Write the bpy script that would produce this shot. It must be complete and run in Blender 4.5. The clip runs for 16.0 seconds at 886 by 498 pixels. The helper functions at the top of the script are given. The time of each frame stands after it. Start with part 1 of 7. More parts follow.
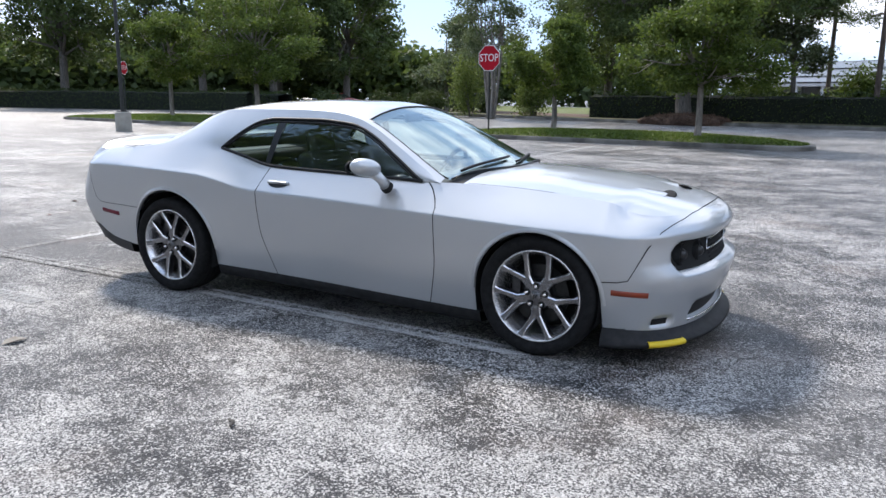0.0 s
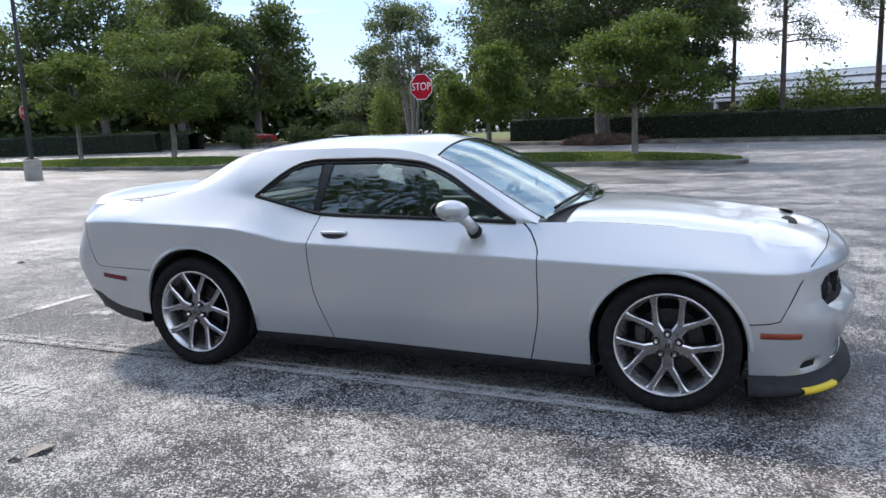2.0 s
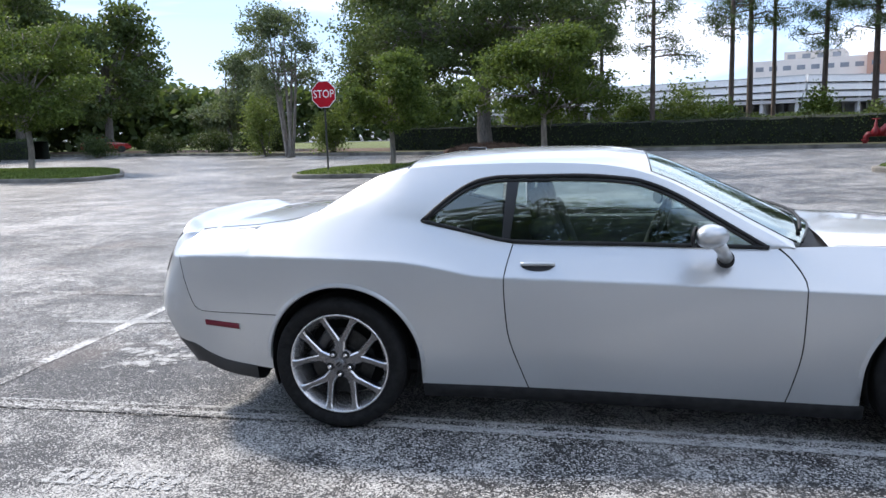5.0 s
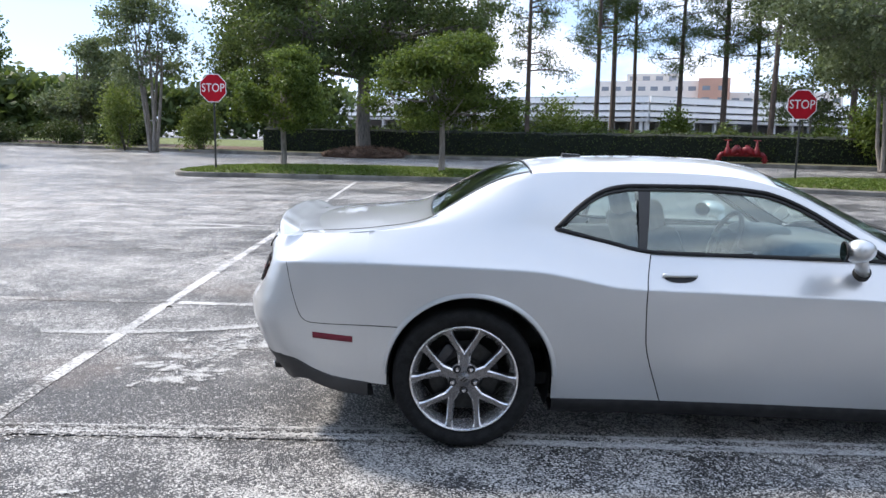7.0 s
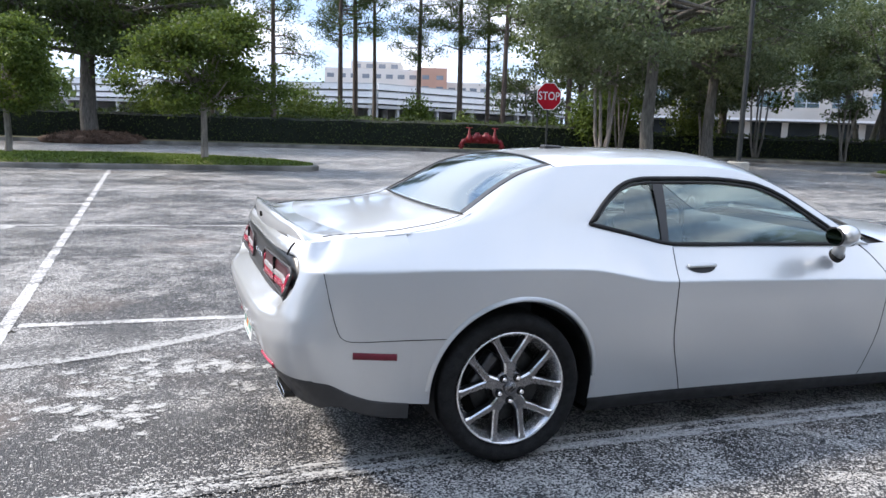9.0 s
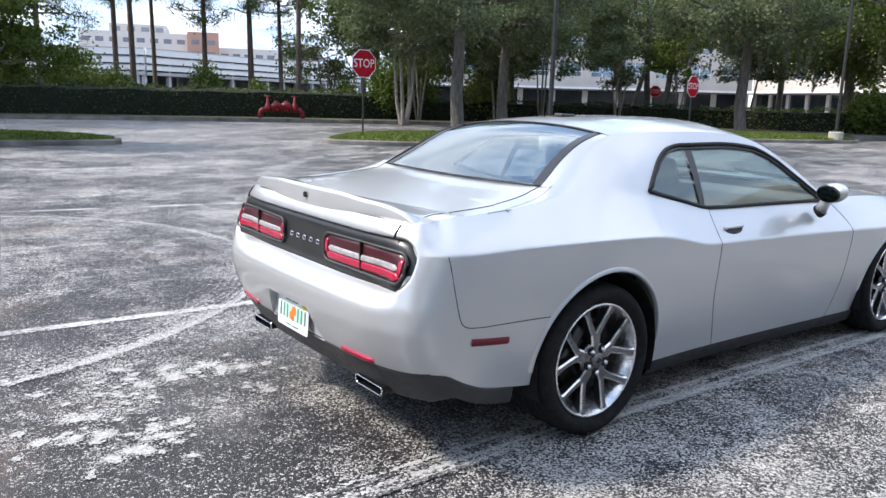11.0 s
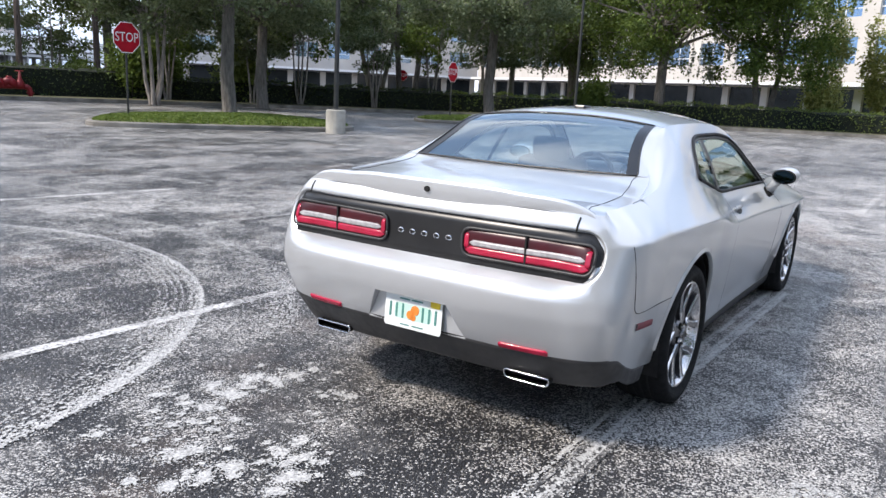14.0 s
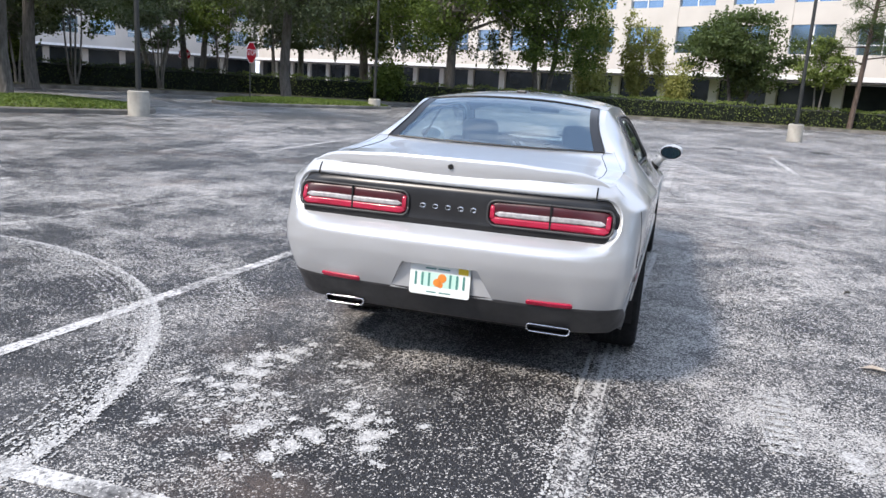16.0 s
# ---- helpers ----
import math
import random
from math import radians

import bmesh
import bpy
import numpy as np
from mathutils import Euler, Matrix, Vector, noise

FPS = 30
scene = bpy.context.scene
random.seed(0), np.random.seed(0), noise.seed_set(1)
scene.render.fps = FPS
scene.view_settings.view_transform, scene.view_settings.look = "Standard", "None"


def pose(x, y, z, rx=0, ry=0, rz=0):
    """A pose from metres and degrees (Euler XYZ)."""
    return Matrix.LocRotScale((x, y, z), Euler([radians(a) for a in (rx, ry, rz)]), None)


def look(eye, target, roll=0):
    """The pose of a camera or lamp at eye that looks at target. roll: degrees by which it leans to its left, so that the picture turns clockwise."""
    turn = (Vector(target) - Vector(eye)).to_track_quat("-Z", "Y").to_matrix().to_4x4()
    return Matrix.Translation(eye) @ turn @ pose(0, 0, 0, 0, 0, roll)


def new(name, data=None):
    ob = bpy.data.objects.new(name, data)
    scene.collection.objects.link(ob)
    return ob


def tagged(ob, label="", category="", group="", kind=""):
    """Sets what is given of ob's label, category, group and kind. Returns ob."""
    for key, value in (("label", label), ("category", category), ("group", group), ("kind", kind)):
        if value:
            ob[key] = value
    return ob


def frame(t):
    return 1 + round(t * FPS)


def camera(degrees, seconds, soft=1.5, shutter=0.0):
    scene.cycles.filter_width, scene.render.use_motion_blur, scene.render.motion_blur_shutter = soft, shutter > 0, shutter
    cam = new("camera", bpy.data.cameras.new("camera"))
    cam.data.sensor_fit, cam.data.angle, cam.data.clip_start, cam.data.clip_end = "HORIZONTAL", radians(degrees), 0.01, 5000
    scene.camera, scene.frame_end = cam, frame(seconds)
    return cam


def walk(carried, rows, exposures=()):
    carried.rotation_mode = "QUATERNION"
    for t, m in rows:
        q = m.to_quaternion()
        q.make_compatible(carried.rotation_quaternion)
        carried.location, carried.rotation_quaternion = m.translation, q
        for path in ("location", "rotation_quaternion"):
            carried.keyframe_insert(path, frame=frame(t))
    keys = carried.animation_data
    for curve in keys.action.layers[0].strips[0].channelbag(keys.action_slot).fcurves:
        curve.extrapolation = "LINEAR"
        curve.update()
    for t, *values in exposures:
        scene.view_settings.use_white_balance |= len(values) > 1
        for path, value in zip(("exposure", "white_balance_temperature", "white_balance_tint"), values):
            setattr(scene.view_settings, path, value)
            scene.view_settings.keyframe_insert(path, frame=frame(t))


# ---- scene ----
import collections

cam = camera(60.4, 16.0)
PATH = [
    (0, (3.029, -4.847, 1.471), (2.086, -3.128, 1.076), 0.5),
    (0.5, (2.823, -4.74, 1.482), (1.931, -2.989, 1.115), 0.1),
    (1, (2.522, -4.712, 1.478), (1.679, -2.931, 1.137), -0.5),
    (1.5, (2.182, -4.774, 1.5), (1.387, -2.968, 1.174), -1.3),
    (2, (1.836, -4.742, 1.494), (1.091, -2.914, 1.169), -2.1),
    (2.5, (1.501, -4.749, 1.504), (0.812, -2.901, 1.176), -2.7),
    (3, (1.187, -4.808, 1.531), (0.558, -2.938, 1.202), -2.7),
    (3.5, (0.859, -4.722, 1.536), (0.298, -2.831, 1.21), -2.4),
    (4, (0.497, -4.704, 1.533), (0.003, -2.793, 1.211), -2.0),
    (4.5, (0.152, -4.706, 1.554), (-0.285, -2.78, 1.235), -2.0),
    (5, (-0.176, -4.589, 1.563), (-0.555, -2.65, 1.248), -1.8),
    (5.2, (-0.31, -4.592, 1.565), (-0.663, -2.649, 1.252), -1.5),
    (7.3, (-1.794, -4.471, 1.557), (-1.7, -2.497, 1.251), 1.3),
    (7.5, (-1.922, -4.423, 1.548), (-1.763, -2.454, 1.236), 1.5),
    (8, (-2.258, -4.248, 1.545), (-1.921, -2.303, 1.223), 1.8),
    (8.5, (-2.649, -4.15, 1.55), (-2.126, -2.248, 1.224), 2.0),
    (9, (-2.963, -3.921, 1.546), (-2.266, -2.075, 1.22), 1.8),
    (9.2, (-3.07, -3.833, 1.578), (-2.314, -2.011, 1.25), 1.7),
    (11.3, (-4.174, -3.0, 1.509), (-2.924, -1.491, 1.108), 1.8),
    (11.5, (-4.242, -2.92, 1.509), (-2.949, -1.449, 1.103), 2.0),
    (12, (-4.345, -2.678, 1.518), (-2.952, -1.302, 1.113), 2.4),
    (12.5, (-4.564, -2.474, 1.514), (-3.089, -1.186, 1.106), 2.6),
    (13, (-4.805, -2.271, 1.519), (-3.265, -1.061, 1.113), 2.7),
    (13.5, (-4.924, -2.03, 1.518), (-3.328, -0.895, 1.111), 2.8),
    (14, (-5.21, -1.851, 1.494), (-3.562, -0.794, 1.083), 2.9),
    (14.5, (-5.434, -1.666, 1.495), (-3.731, -0.703, 1.081), 3.0),
    (15, (-5.563, -1.424, 1.496), (-3.799, -0.581, 1.077), 3.3),
    (15.5, (-5.815, -1.21, 1.467), (-3.99, -0.51, 1.042), 3.4),
    (16, (-5.984, -1.008, 1.453), (-4.108, -0.462, 1.029), 3.6),
]
walk(cam, [(t, look(eye, target, roll)) for t, eye, target, roll in PATH], [(0.0, 1.25, 6250.0, 13.0), (4.0, 1.33, 6200.0, 13.0), (8.5, 1.53, 6350.0, 13.0), (12.0, 1.45, 6350.0, 13.0), (16.0, 1.32, 6350.0, 14.0)])

# ---- light: hazy sun from behind the tree line, bright clouded sky ----
SUN_FROM = Vector((-1.0, 0.66, 1.2)).normalized()
world = bpy.data.worlds.new("sky")
scene.world = world
world.use_nodes = True
wn, wl = world.node_tree.nodes, world.node_tree.links
wn.clear()
w_out = wn.new("ShaderNodeOutputWorld")
w_bg = wn.new("ShaderNodeBackground")
w_sky = wn.new("ShaderNodeTexSky")
w_sky.sky_type = "NISHITA"
w_sky.sun_disc = False
w_sky.sun_elevation = math.asin(SUN_FROM.z)
w_sky.sun_rotation = math.atan2(SUN_FROM.x, SUN_FROM.y)
w_sky.air_density, w_sky.dust_density, w_sky.ozone_density = 1.0, 0.6, 1.5
# thin cloud sheets over the blue, all round the sky
w_co = wn.new("ShaderNodeTexCoord")
w_map = wn.new("ShaderNodeMapping")
w_map.inputs["Rotation"].default_value = (0, 0, 2.2)
w_map.inputs["Scale"].default_value = (1.0, 1.0, 3.4)
w_noise = wn.new("ShaderNodeTexNoise")
w_noise.inputs["Scale"].default_value = 2.0
w_noise.inputs["Detail"].default_value = 5.0
w_noise.inputs["Roughness"].default_value = 0.55
w_noise.inputs["Distortion"].default_value = 0.6
w_ramp = wn.new("ShaderNodeMapRange")
w_ramp.inputs["From Min"].default_value, w_ramp.inputs["From Max"].default_value = 0.40, 0.66
w_ramp.inputs["To Min"].default_value, w_ramp.inputs["To Max"].default_value = 0.80, 1.0
w_mix = wn.new("ShaderNodeMix")
w_mix.data_type = "RGBA"
w_mix.inputs[7].default_value = (2.05, 2.9, 4.3, 1)
wl.new(w_co.outputs["Generated"], w_map.inputs["Vector"])
wl.new(w_map.outputs["Vector"], w_noise.inputs["Vector"])
wl.new(w_noise.outputs["Fac"], w_ramp.inputs["Value"])
wl.new(w_ramp.outputs["Result"], w_mix.inputs[0])
wl.new(w_sky.outputs["Color"], w_mix.inputs[6])
# brighter crests of the clouds
w_crest = wn.new("ShaderNodeMapRange")
w_crest.inputs["From Min"].default_value, w_crest.inputs["From Max"].default_value = 0.45, 0.65
w_top = wn.new("ShaderNodeMix")
w_top.data_type = "RGBA"
w_top.inputs[7].default_value = (6.2, 6.5, 7.0, 1)
wl.new(w_noise.outputs["Fac"], w_crest.inputs["Value"])
wl.new(w_crest.outputs["Result"], w_top.inputs[0])
wl.new(w_mix.outputs[2], w_top.inputs[6])
wl.new(w_top.outputs[2], w_bg.inputs["Color"])
wl.new(w_bg.outputs["Background"], w_out.inputs["Surface"])
w_bg.inputs["Strength"].default_value = 0.117
sun = new("sun", bpy.data.lights.new("sun", "SUN"))
sun.data.energy, sun.data.angle, sun.data.color = 2.2, radians(9), (1.0, 0.91, 0.78)
sun.matrix_world = look(SUN_FROM * 60, (0, 0, 0))

# ---- material helpers ----
def material(name):
    m = bpy.data.materials.new(name)
    m.use_nodes = True
    nt = m.node_tree
    return m, nt, nt.nodes["Principled BSDF"]


def node(nt, kind, **values):
    n = nt.nodes.new(kind)
    for key, value in values.items():
        key = key.replace("_", " ")
        if key in n.inputs:
            n.inputs[key].default_value = value
    return n


def noise_fac(nt, scale, detail=4.0, rough=0.55, lo=0.35, hi=0.65, vec=None):
    """A noise in object space, stretched to 0..1 between lo and hi."""
    if vec is None:
        vec = nt.nodes.new("ShaderNodeTexCoord").outputs["Object"]
    n = node(nt, "ShaderNodeTexNoise", Scale=scale, Detail=detail, Roughness=rough)
    nt.links.new(vec, n.inputs["Vector"])
    r = node(nt, "ShaderNodeMapRange", From_Min=lo, From_Max=hi)
    nt.links.new(n.outputs["Fac"], r.inputs["Value"])
    return r.outputs["Result"]


def mixed(nt, fac, a, b, blend="MIX"):
    n = nt.nodes.new("ShaderNodeMix")
    n.data_type, n.blend_type = "RGBA", blend
    for socket, value in ((n.inputs[0], fac), (n.inputs[6], a), (n.inputs[7], b)):
        if hasattr(value, "links"):
            nt.links.new(value, socket)
        elif isinstance(value, (int, float)):
            socket.default_value = value
        else:
            socket.default_value = (*value, 1)
    return n.outputs[2]


def calc(nt, op, a, b=0.0):
    n = nt.nodes.new("ShaderNodeMath")
    n.operation, n.use_clamp = op, op != "SUBTRACT"
    for socket, value in ((n.inputs[0], a), (n.inputs[1], b)):
        if hasattr(value, "links"):
            nt.links.new(value, socket)
        else:
            socket.default_value = value
    return n.outputs[0]


def bumped(nt, bsdf, height, strength, distance):
    b = node(nt, "ShaderNodeBump", Strength=strength, Distance=distance)
    nt.links.new(height, b.inputs["Height"])
    nt.links.new(b.outputs["Normal"], bsdf.inputs["Normal"])


def plain(name, a, b, scale=8.0, rough=0.6, rough2=None, metal=0.0, bump=0.0, bump_scale=60.0, coat=0.0):
    """A surface whose colour drifts between a and b, with a fine grain."""
    m, nt, p = material(name)
    f = noise_fac(nt, scale)
    nt.links.new(mixed(nt, f, a, b), p.inputs["Base Color"])
    p.inputs["Metallic"].default_value = metal
    p.inputs["Coat Weight"].default_value = coat
    p.inputs["Coat Roughness"].default_value = 0.04
    g = noise_fac(nt, scale * 4.3, 5)
    r = node(nt, "ShaderNodeMapRange", To_Min=rough, To_Max=rough if rough2 is None else rough2)
    nt.links.new(g, r.inputs["Value"])
    nt.links.new(r.outputs["Result"], p.inputs["Roughness"])
    if bump:
        bumped(nt, p, noise_fac(nt, bump_scale, 3, 0.6, 0.3, 0.7), 0.6, bump)
    return m


def asphalt_color(nt):
    """Old asphalt: dark binder, pale stones that show where it is worn, damp dark patches. Returns colour, roughness and height sockets."""
    co = nt.nodes.new("ShaderNodeTexCoord").outputs["Object"]
    big = noise_fac(nt, 0.22, 6, 0.62, 0.36, 0.66, co)
    stretch = node(nt, "ShaderNodeMapping", Scale=(0.14, 0.30, 1.0), Rotation=(0, 0, 0.06))
    nt.links.new(co, stretch.inputs["Vector"])
    band = noise_fac(nt, 1.0, 9, 0.70, 0.45, 0.56, stretch.outputs["Vector"])
    patch = noise_fac(nt, 1.1, 10, 0.74, 0.455, 0.545, co)
    mid = noise_fac(nt, 3.9, 8, 0.75, 0.44, 0.56, co)
    speck = noise_fac(nt, 19.0, 5, 0.72, 0.38, 0.62, co)
    wear = calc(nt, "ADD", calc(nt, "ADD", calc(nt, "MULTIPLY", big, 0.18), calc(nt, "MULTIPLY", patch, 0.30)), calc(nt, "ADD", calc(nt, "MULTIPLY", band, 0.24), calc(nt, "ADD", calc(nt, "MULTIPLY", mid, 0.18), calc(nt, "MULTIPLY", speck, 0.10))))
    wear = calc(nt, "SUBTRACT", wear, 0.03)
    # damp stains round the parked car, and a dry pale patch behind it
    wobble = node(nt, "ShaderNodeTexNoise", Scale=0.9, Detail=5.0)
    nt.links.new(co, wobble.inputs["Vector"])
    # the first, on the car's shadow side, also paints in some of its shade
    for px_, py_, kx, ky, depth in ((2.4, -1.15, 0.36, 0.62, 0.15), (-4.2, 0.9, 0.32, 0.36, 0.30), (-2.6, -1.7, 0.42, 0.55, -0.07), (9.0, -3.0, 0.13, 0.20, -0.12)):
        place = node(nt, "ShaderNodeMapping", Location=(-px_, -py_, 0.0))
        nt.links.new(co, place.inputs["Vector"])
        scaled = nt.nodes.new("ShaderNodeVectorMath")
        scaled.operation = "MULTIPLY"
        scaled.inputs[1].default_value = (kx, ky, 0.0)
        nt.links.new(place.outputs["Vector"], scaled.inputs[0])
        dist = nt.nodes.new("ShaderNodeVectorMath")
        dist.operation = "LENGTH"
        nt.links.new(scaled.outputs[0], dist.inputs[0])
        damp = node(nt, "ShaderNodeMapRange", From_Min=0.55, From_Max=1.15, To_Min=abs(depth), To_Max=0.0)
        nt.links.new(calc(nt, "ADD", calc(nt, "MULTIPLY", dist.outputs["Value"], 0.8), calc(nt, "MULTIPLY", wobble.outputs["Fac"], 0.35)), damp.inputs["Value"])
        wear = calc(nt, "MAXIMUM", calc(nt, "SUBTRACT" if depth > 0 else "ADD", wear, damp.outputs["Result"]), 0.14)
    stones = node(nt, "ShaderNodeTexVoronoi", Scale=140.0)
    nt.links.new(co, stones.inputs["Vector"])
    stone_tone = nt.nodes.new("ShaderNodeSeparateColor")
    nt.links.new(stones.outputs["Color"], stone_tone.inputs["Color"])
    fine = noise_fac(nt, 55.0, 3, 0.7, 0.32, 0.68, co)
    # a stone shows when its own random tone lies under the wear
    pick = calc(nt, "ADD", calc(nt, "MULTIPLY", stone_tone.outputs["Red"], 0.80), calc(nt, "MULTIPLY", fine, 0.20))
    show = node(nt, "ShaderNodeMapRange", From_Min=0.0, From_Max=0.03)
    nt.links.new(calc(nt, "SUBTRACT", calc(nt, "MULTIPLY", wear, 0.96), pick), show.inputs["Value"])
    stone_col = mixed(nt, stone_tone.outputs["Green"], (0.24, 0.232, 0.220), (0.64, 0.626, 0.60))
    tar = mixed(nt, fine, (0.010, 0.011, 0.013), (0.032, 0.032, 0.036))
    tar = mixed(nt, calc(nt, "MULTIPLY", wear, 0.30), tar, (0.13, 0.129, 0.127))
    col = mixed(nt, show.outputs["Result"], tar, stone_col)
    # a dry chalky film in ragged patches, and rusty stains
    film = calc(nt, "MULTIPLY", noise_fac(nt, 0.42, 10, 0.70, 0.52, 0.66, co), noise_fac(nt, 42.0, 3, 0.7, 0.36, 0.62, co))
    col = mixed(nt, calc(nt, "MULTIPLY", film, 0.42), col, (0.50, 0.485, 0.47))
    rust = noise_fac(nt, 0.62, 6, 0.6, 0.56, 0.70, co)
    col = mixed(nt, calc(nt, "MULTIPLY", rust, 0.30), col, (0.24, 0.17, 0.13))
    rough = node(nt, "ShaderNodeMapRange", To_Min=0.30, To_Max=0.62)
    nt.links.new(wear, rough.inputs["Value"])
    height = calc(nt, "SUBTRACT", 1.0, stones.outputs["Distance"])
    return col, rough.outputs["Result"], height, wear


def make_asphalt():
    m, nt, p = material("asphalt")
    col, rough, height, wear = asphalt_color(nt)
    co = nt.nodes.new("ShaderNodeTexCoord").outputs["Object"]
    # hairline cracks
    warp = node(nt, "ShaderNodeTexNoise", Scale=2.5, Detail=4.0)
    nt.links.new(co, warp.inputs["Vector"])
    shifted = nt.nodes.new("ShaderNodeVectorMath")
    shifted.operation = "ADD"
    nt.links.new(co, shifted.inputs[0])
    nt.links.new(warp.outputs["Color"], shifted.inputs[1])
    for size, wide, lo in ((1.25, 0.010, 0.46), (4.2, 0.030, 0.48)):
        cells = node(nt, "ShaderNodeTexVoronoi", Scale=size)
        cells.feature = "DISTANCE_TO_EDGE"
        nt.links.new(shifted.outputs[0], cells.inputs["Vector"])
        crack = node(nt, "ShaderNodeMapRange", From_Min=wide * 0.3, From_Max=wide, To_Min=1.0, To_Max=0.0)
        nt.links.new(cells.outputs["Distance"], crack.inputs["Value"])
        where = noise_fac(nt, 0.35, 3, 0.5, lo, lo + 0.08, co)
        col = mixed(nt, calc(nt, "MULTIPLY", calc(nt, "MULTIPLY", crack.outputs["Result"], where), 0.8), col, (0.02, 0.02, 0.02))
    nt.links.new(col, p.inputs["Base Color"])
    nt.links.new(rough, p.inputs["Roughness"])
    p.inputs["Specular IOR Level"].default_value = 0.32
    bumped(nt, p, height, 0.7, 0.009)
    return m


def make_paint_line(name, keep_lo, keep_hi, tone=(0.54, 0.54, 0.53)):
    """Road paint worn through to the asphalt."""
    m, nt, p = material(name)
    col, rough, height, wear = asphalt_color(nt)
    co = nt.nodes.new("ShaderNodeTexCoord").outputs["Object"]
    kept = noise_fac(nt, 34.0, 6, 0.72, keep_lo, keep_hi, co)
    broad = noise_fac(nt, 2.2, 4, 0.6, 0.30, 0.55, co)
    f = calc(nt, "MULTIPLY", kept, broad)
    nt.links.new(mixed(nt, f, col, tone), p.inputs["Base Color"])
    p.inputs["Roughness"].default_value = 0.8
    bumped(nt, p, height, 0.4, 0.004)
    return m


def make_leaf(name, dark, light, trans=0.35):
    m, nt, p = material(name)
    geo = nt.nodes.new("ShaderNodeNewGeometry")
    info = nt.nodes.new("ShaderNodeObjectInfo")
    tone = mixed(nt, geo.outputs["Random Per Island"], dark, light)
    tone = mixed(nt, calc(nt, "MULTIPLY", info.outputs["Random"], 0.22), tone, (0.03, 0.045, 0.015))
    big = noise_fac(nt, 0.9, 3)
    tone = mixed(nt, calc(nt, "MULTIPLY", big, 0.25), tone, light)
    nt.links.new(tone, p.inputs["Base Color"])
    p.inputs["Roughness"].default_value = 0.62
    p.inputs["Specular IOR Level"].default_value = 0.25
    tr = nt.nodes.new("ShaderNodeBsdfTranslucent")
    nt.links.new(mixed(nt, 0.5, tone, (0.16, 0.22, 0.03)), tr.inputs["Color"])
    mix = node(nt, "ShaderNodeMixShader", Fac=trans)
    nt.links.new(p.outputs[0], mix.inputs[1])
    nt.links.new(tr.outputs[0], mix.inputs[2])
    nt.links.new(mix.outputs[0], nt.nodes["Material Output"].inputs["Surface"])
    return m


def make_bark(name, a, b):
    m, nt, p = material(name)
    co = nt.nodes.new("ShaderNodeTexCoord").outputs["Object"]
    st = node(nt, "ShaderNodeMapping", Scale=(9.0, 9.0, 1.6))
    nt.links.new(co, st.inputs["Vector"])
    f = noise_fac(nt, 1.6, 6, 0.65, 0.32, 0.68, st.outputs["Vector"])
    nt.links.new(mixed(nt, f, a, b), p.inputs["Base Color"])
    p.inputs["Roughness"].default_value = 0.9
    bumped(nt, p, f, 0.8, 0.03)
    return m


def make_grass():
    m, nt, p = material("grass")
    f = noise_fac(nt, 0.8, 6, 0.65, 0.34, 0.66)
    g = noise_fac(nt, 22.0, 5, 0.7, 0.3, 0.7)
    col = mixed(nt, g, (0.055, 0.085, 0.016), (0.14, 0.19, 0.035))
    col = mixed(nt, calc(nt, "MULTIPLY", f, 0.55), col, (0.16, 0.14, 0.06))
    nt.links.new(col, p.inputs["Base Color"])
    p.inputs["Roughness"].default_value = 0.9
    bumped(nt, p, g, 0.8, 0.04)
    return m


ASPHALT = make_asphalt()
LINE_PAINT = make_paint_line("worn_line_paint", 0.36, 0.54)
FAINT_PAINT = make_paint_line("faint_line_paint", 0.47, 0.66, (0.46, 0.46, 0.45))
WORN_PAINT = make_paint_line("nearly_gone_line_paint", 0.56, 0.74, (0.40, 0.40, 0.39))
GRASS = make_grass()
BLADE = make_leaf("grass_blade", (0.06, 0.10, 0.018), (0.17, 0.23, 0.05), 0.3)
KERB = plain("kerb_concrete", (0.24, 0.225, 0.20), (0.09, 0.086, 0.075), 1.3, 0.9, bump=0.004)
CONCRETE = plain("lamp_base_concrete", (0.42, 0.40, 0.35), (0.28, 0.27, 0.24), 2.5, 0.9, bump=0.004)
VERGE = plain("thin_dry_grass", (0.095, 0.080, 0.048), (0.060, 0.072, 0.024), 1.1, 0.95, bump=0.03, bump_scale=18)
MULCH = plain("pine_straw", (0.085, 0.052, 0.036), (0.16, 0.10, 0.07), 4.0, 0.95, bump=0.05, bump_scale=30)
LEAF_OAK = make_leaf("oak_leaf", (0.022, 0.036, 0.015), (0.115, 0.160, 0.062))
LEAF_GREY = make_leaf("grey_green_leaf", (0.045, 0.062, 0.038), (0.21, 0.25, 0.15))
LEAF_MAPLE = make_leaf("young_tree_leaf", (0.020, 0.042, 0.010), (0.14, 0.195, 0.042))
LEAF_PINE = make_leaf("pine_needle", (0.025, 0.042, 0.016), (0.075, 0.11, 0.035), 0.2)
LEAF_HEDGE = make_leaf("hedge_leaf", (0.012, 0.022, 0.009), (0.060, 0.088, 0.026), 0.2)
LEAF_BRIGHT = make_leaf("bright_shrub_leaf", (0.075, 0.115, 0.025), (0.22, 0.27, 0.075))
LEAF_YELLOW = make_leaf("yellowish_leaf", (0.17, 0.19, 0.045), (0.42, 0.41, 0.13))
BARK = make_bark("grey_bark", (0.065, 0.058, 0.05), (0.19, 0.175, 0.155))
BARK_PALE = make_bark("pale_bark", (0.13, 0.115, 0.10), (0.33, 0.30, 0.27))
BARK_PINE = make_bark("pine_bark", (0.05, 0.035, 0.028), (0.15, 0.115, 0.095))
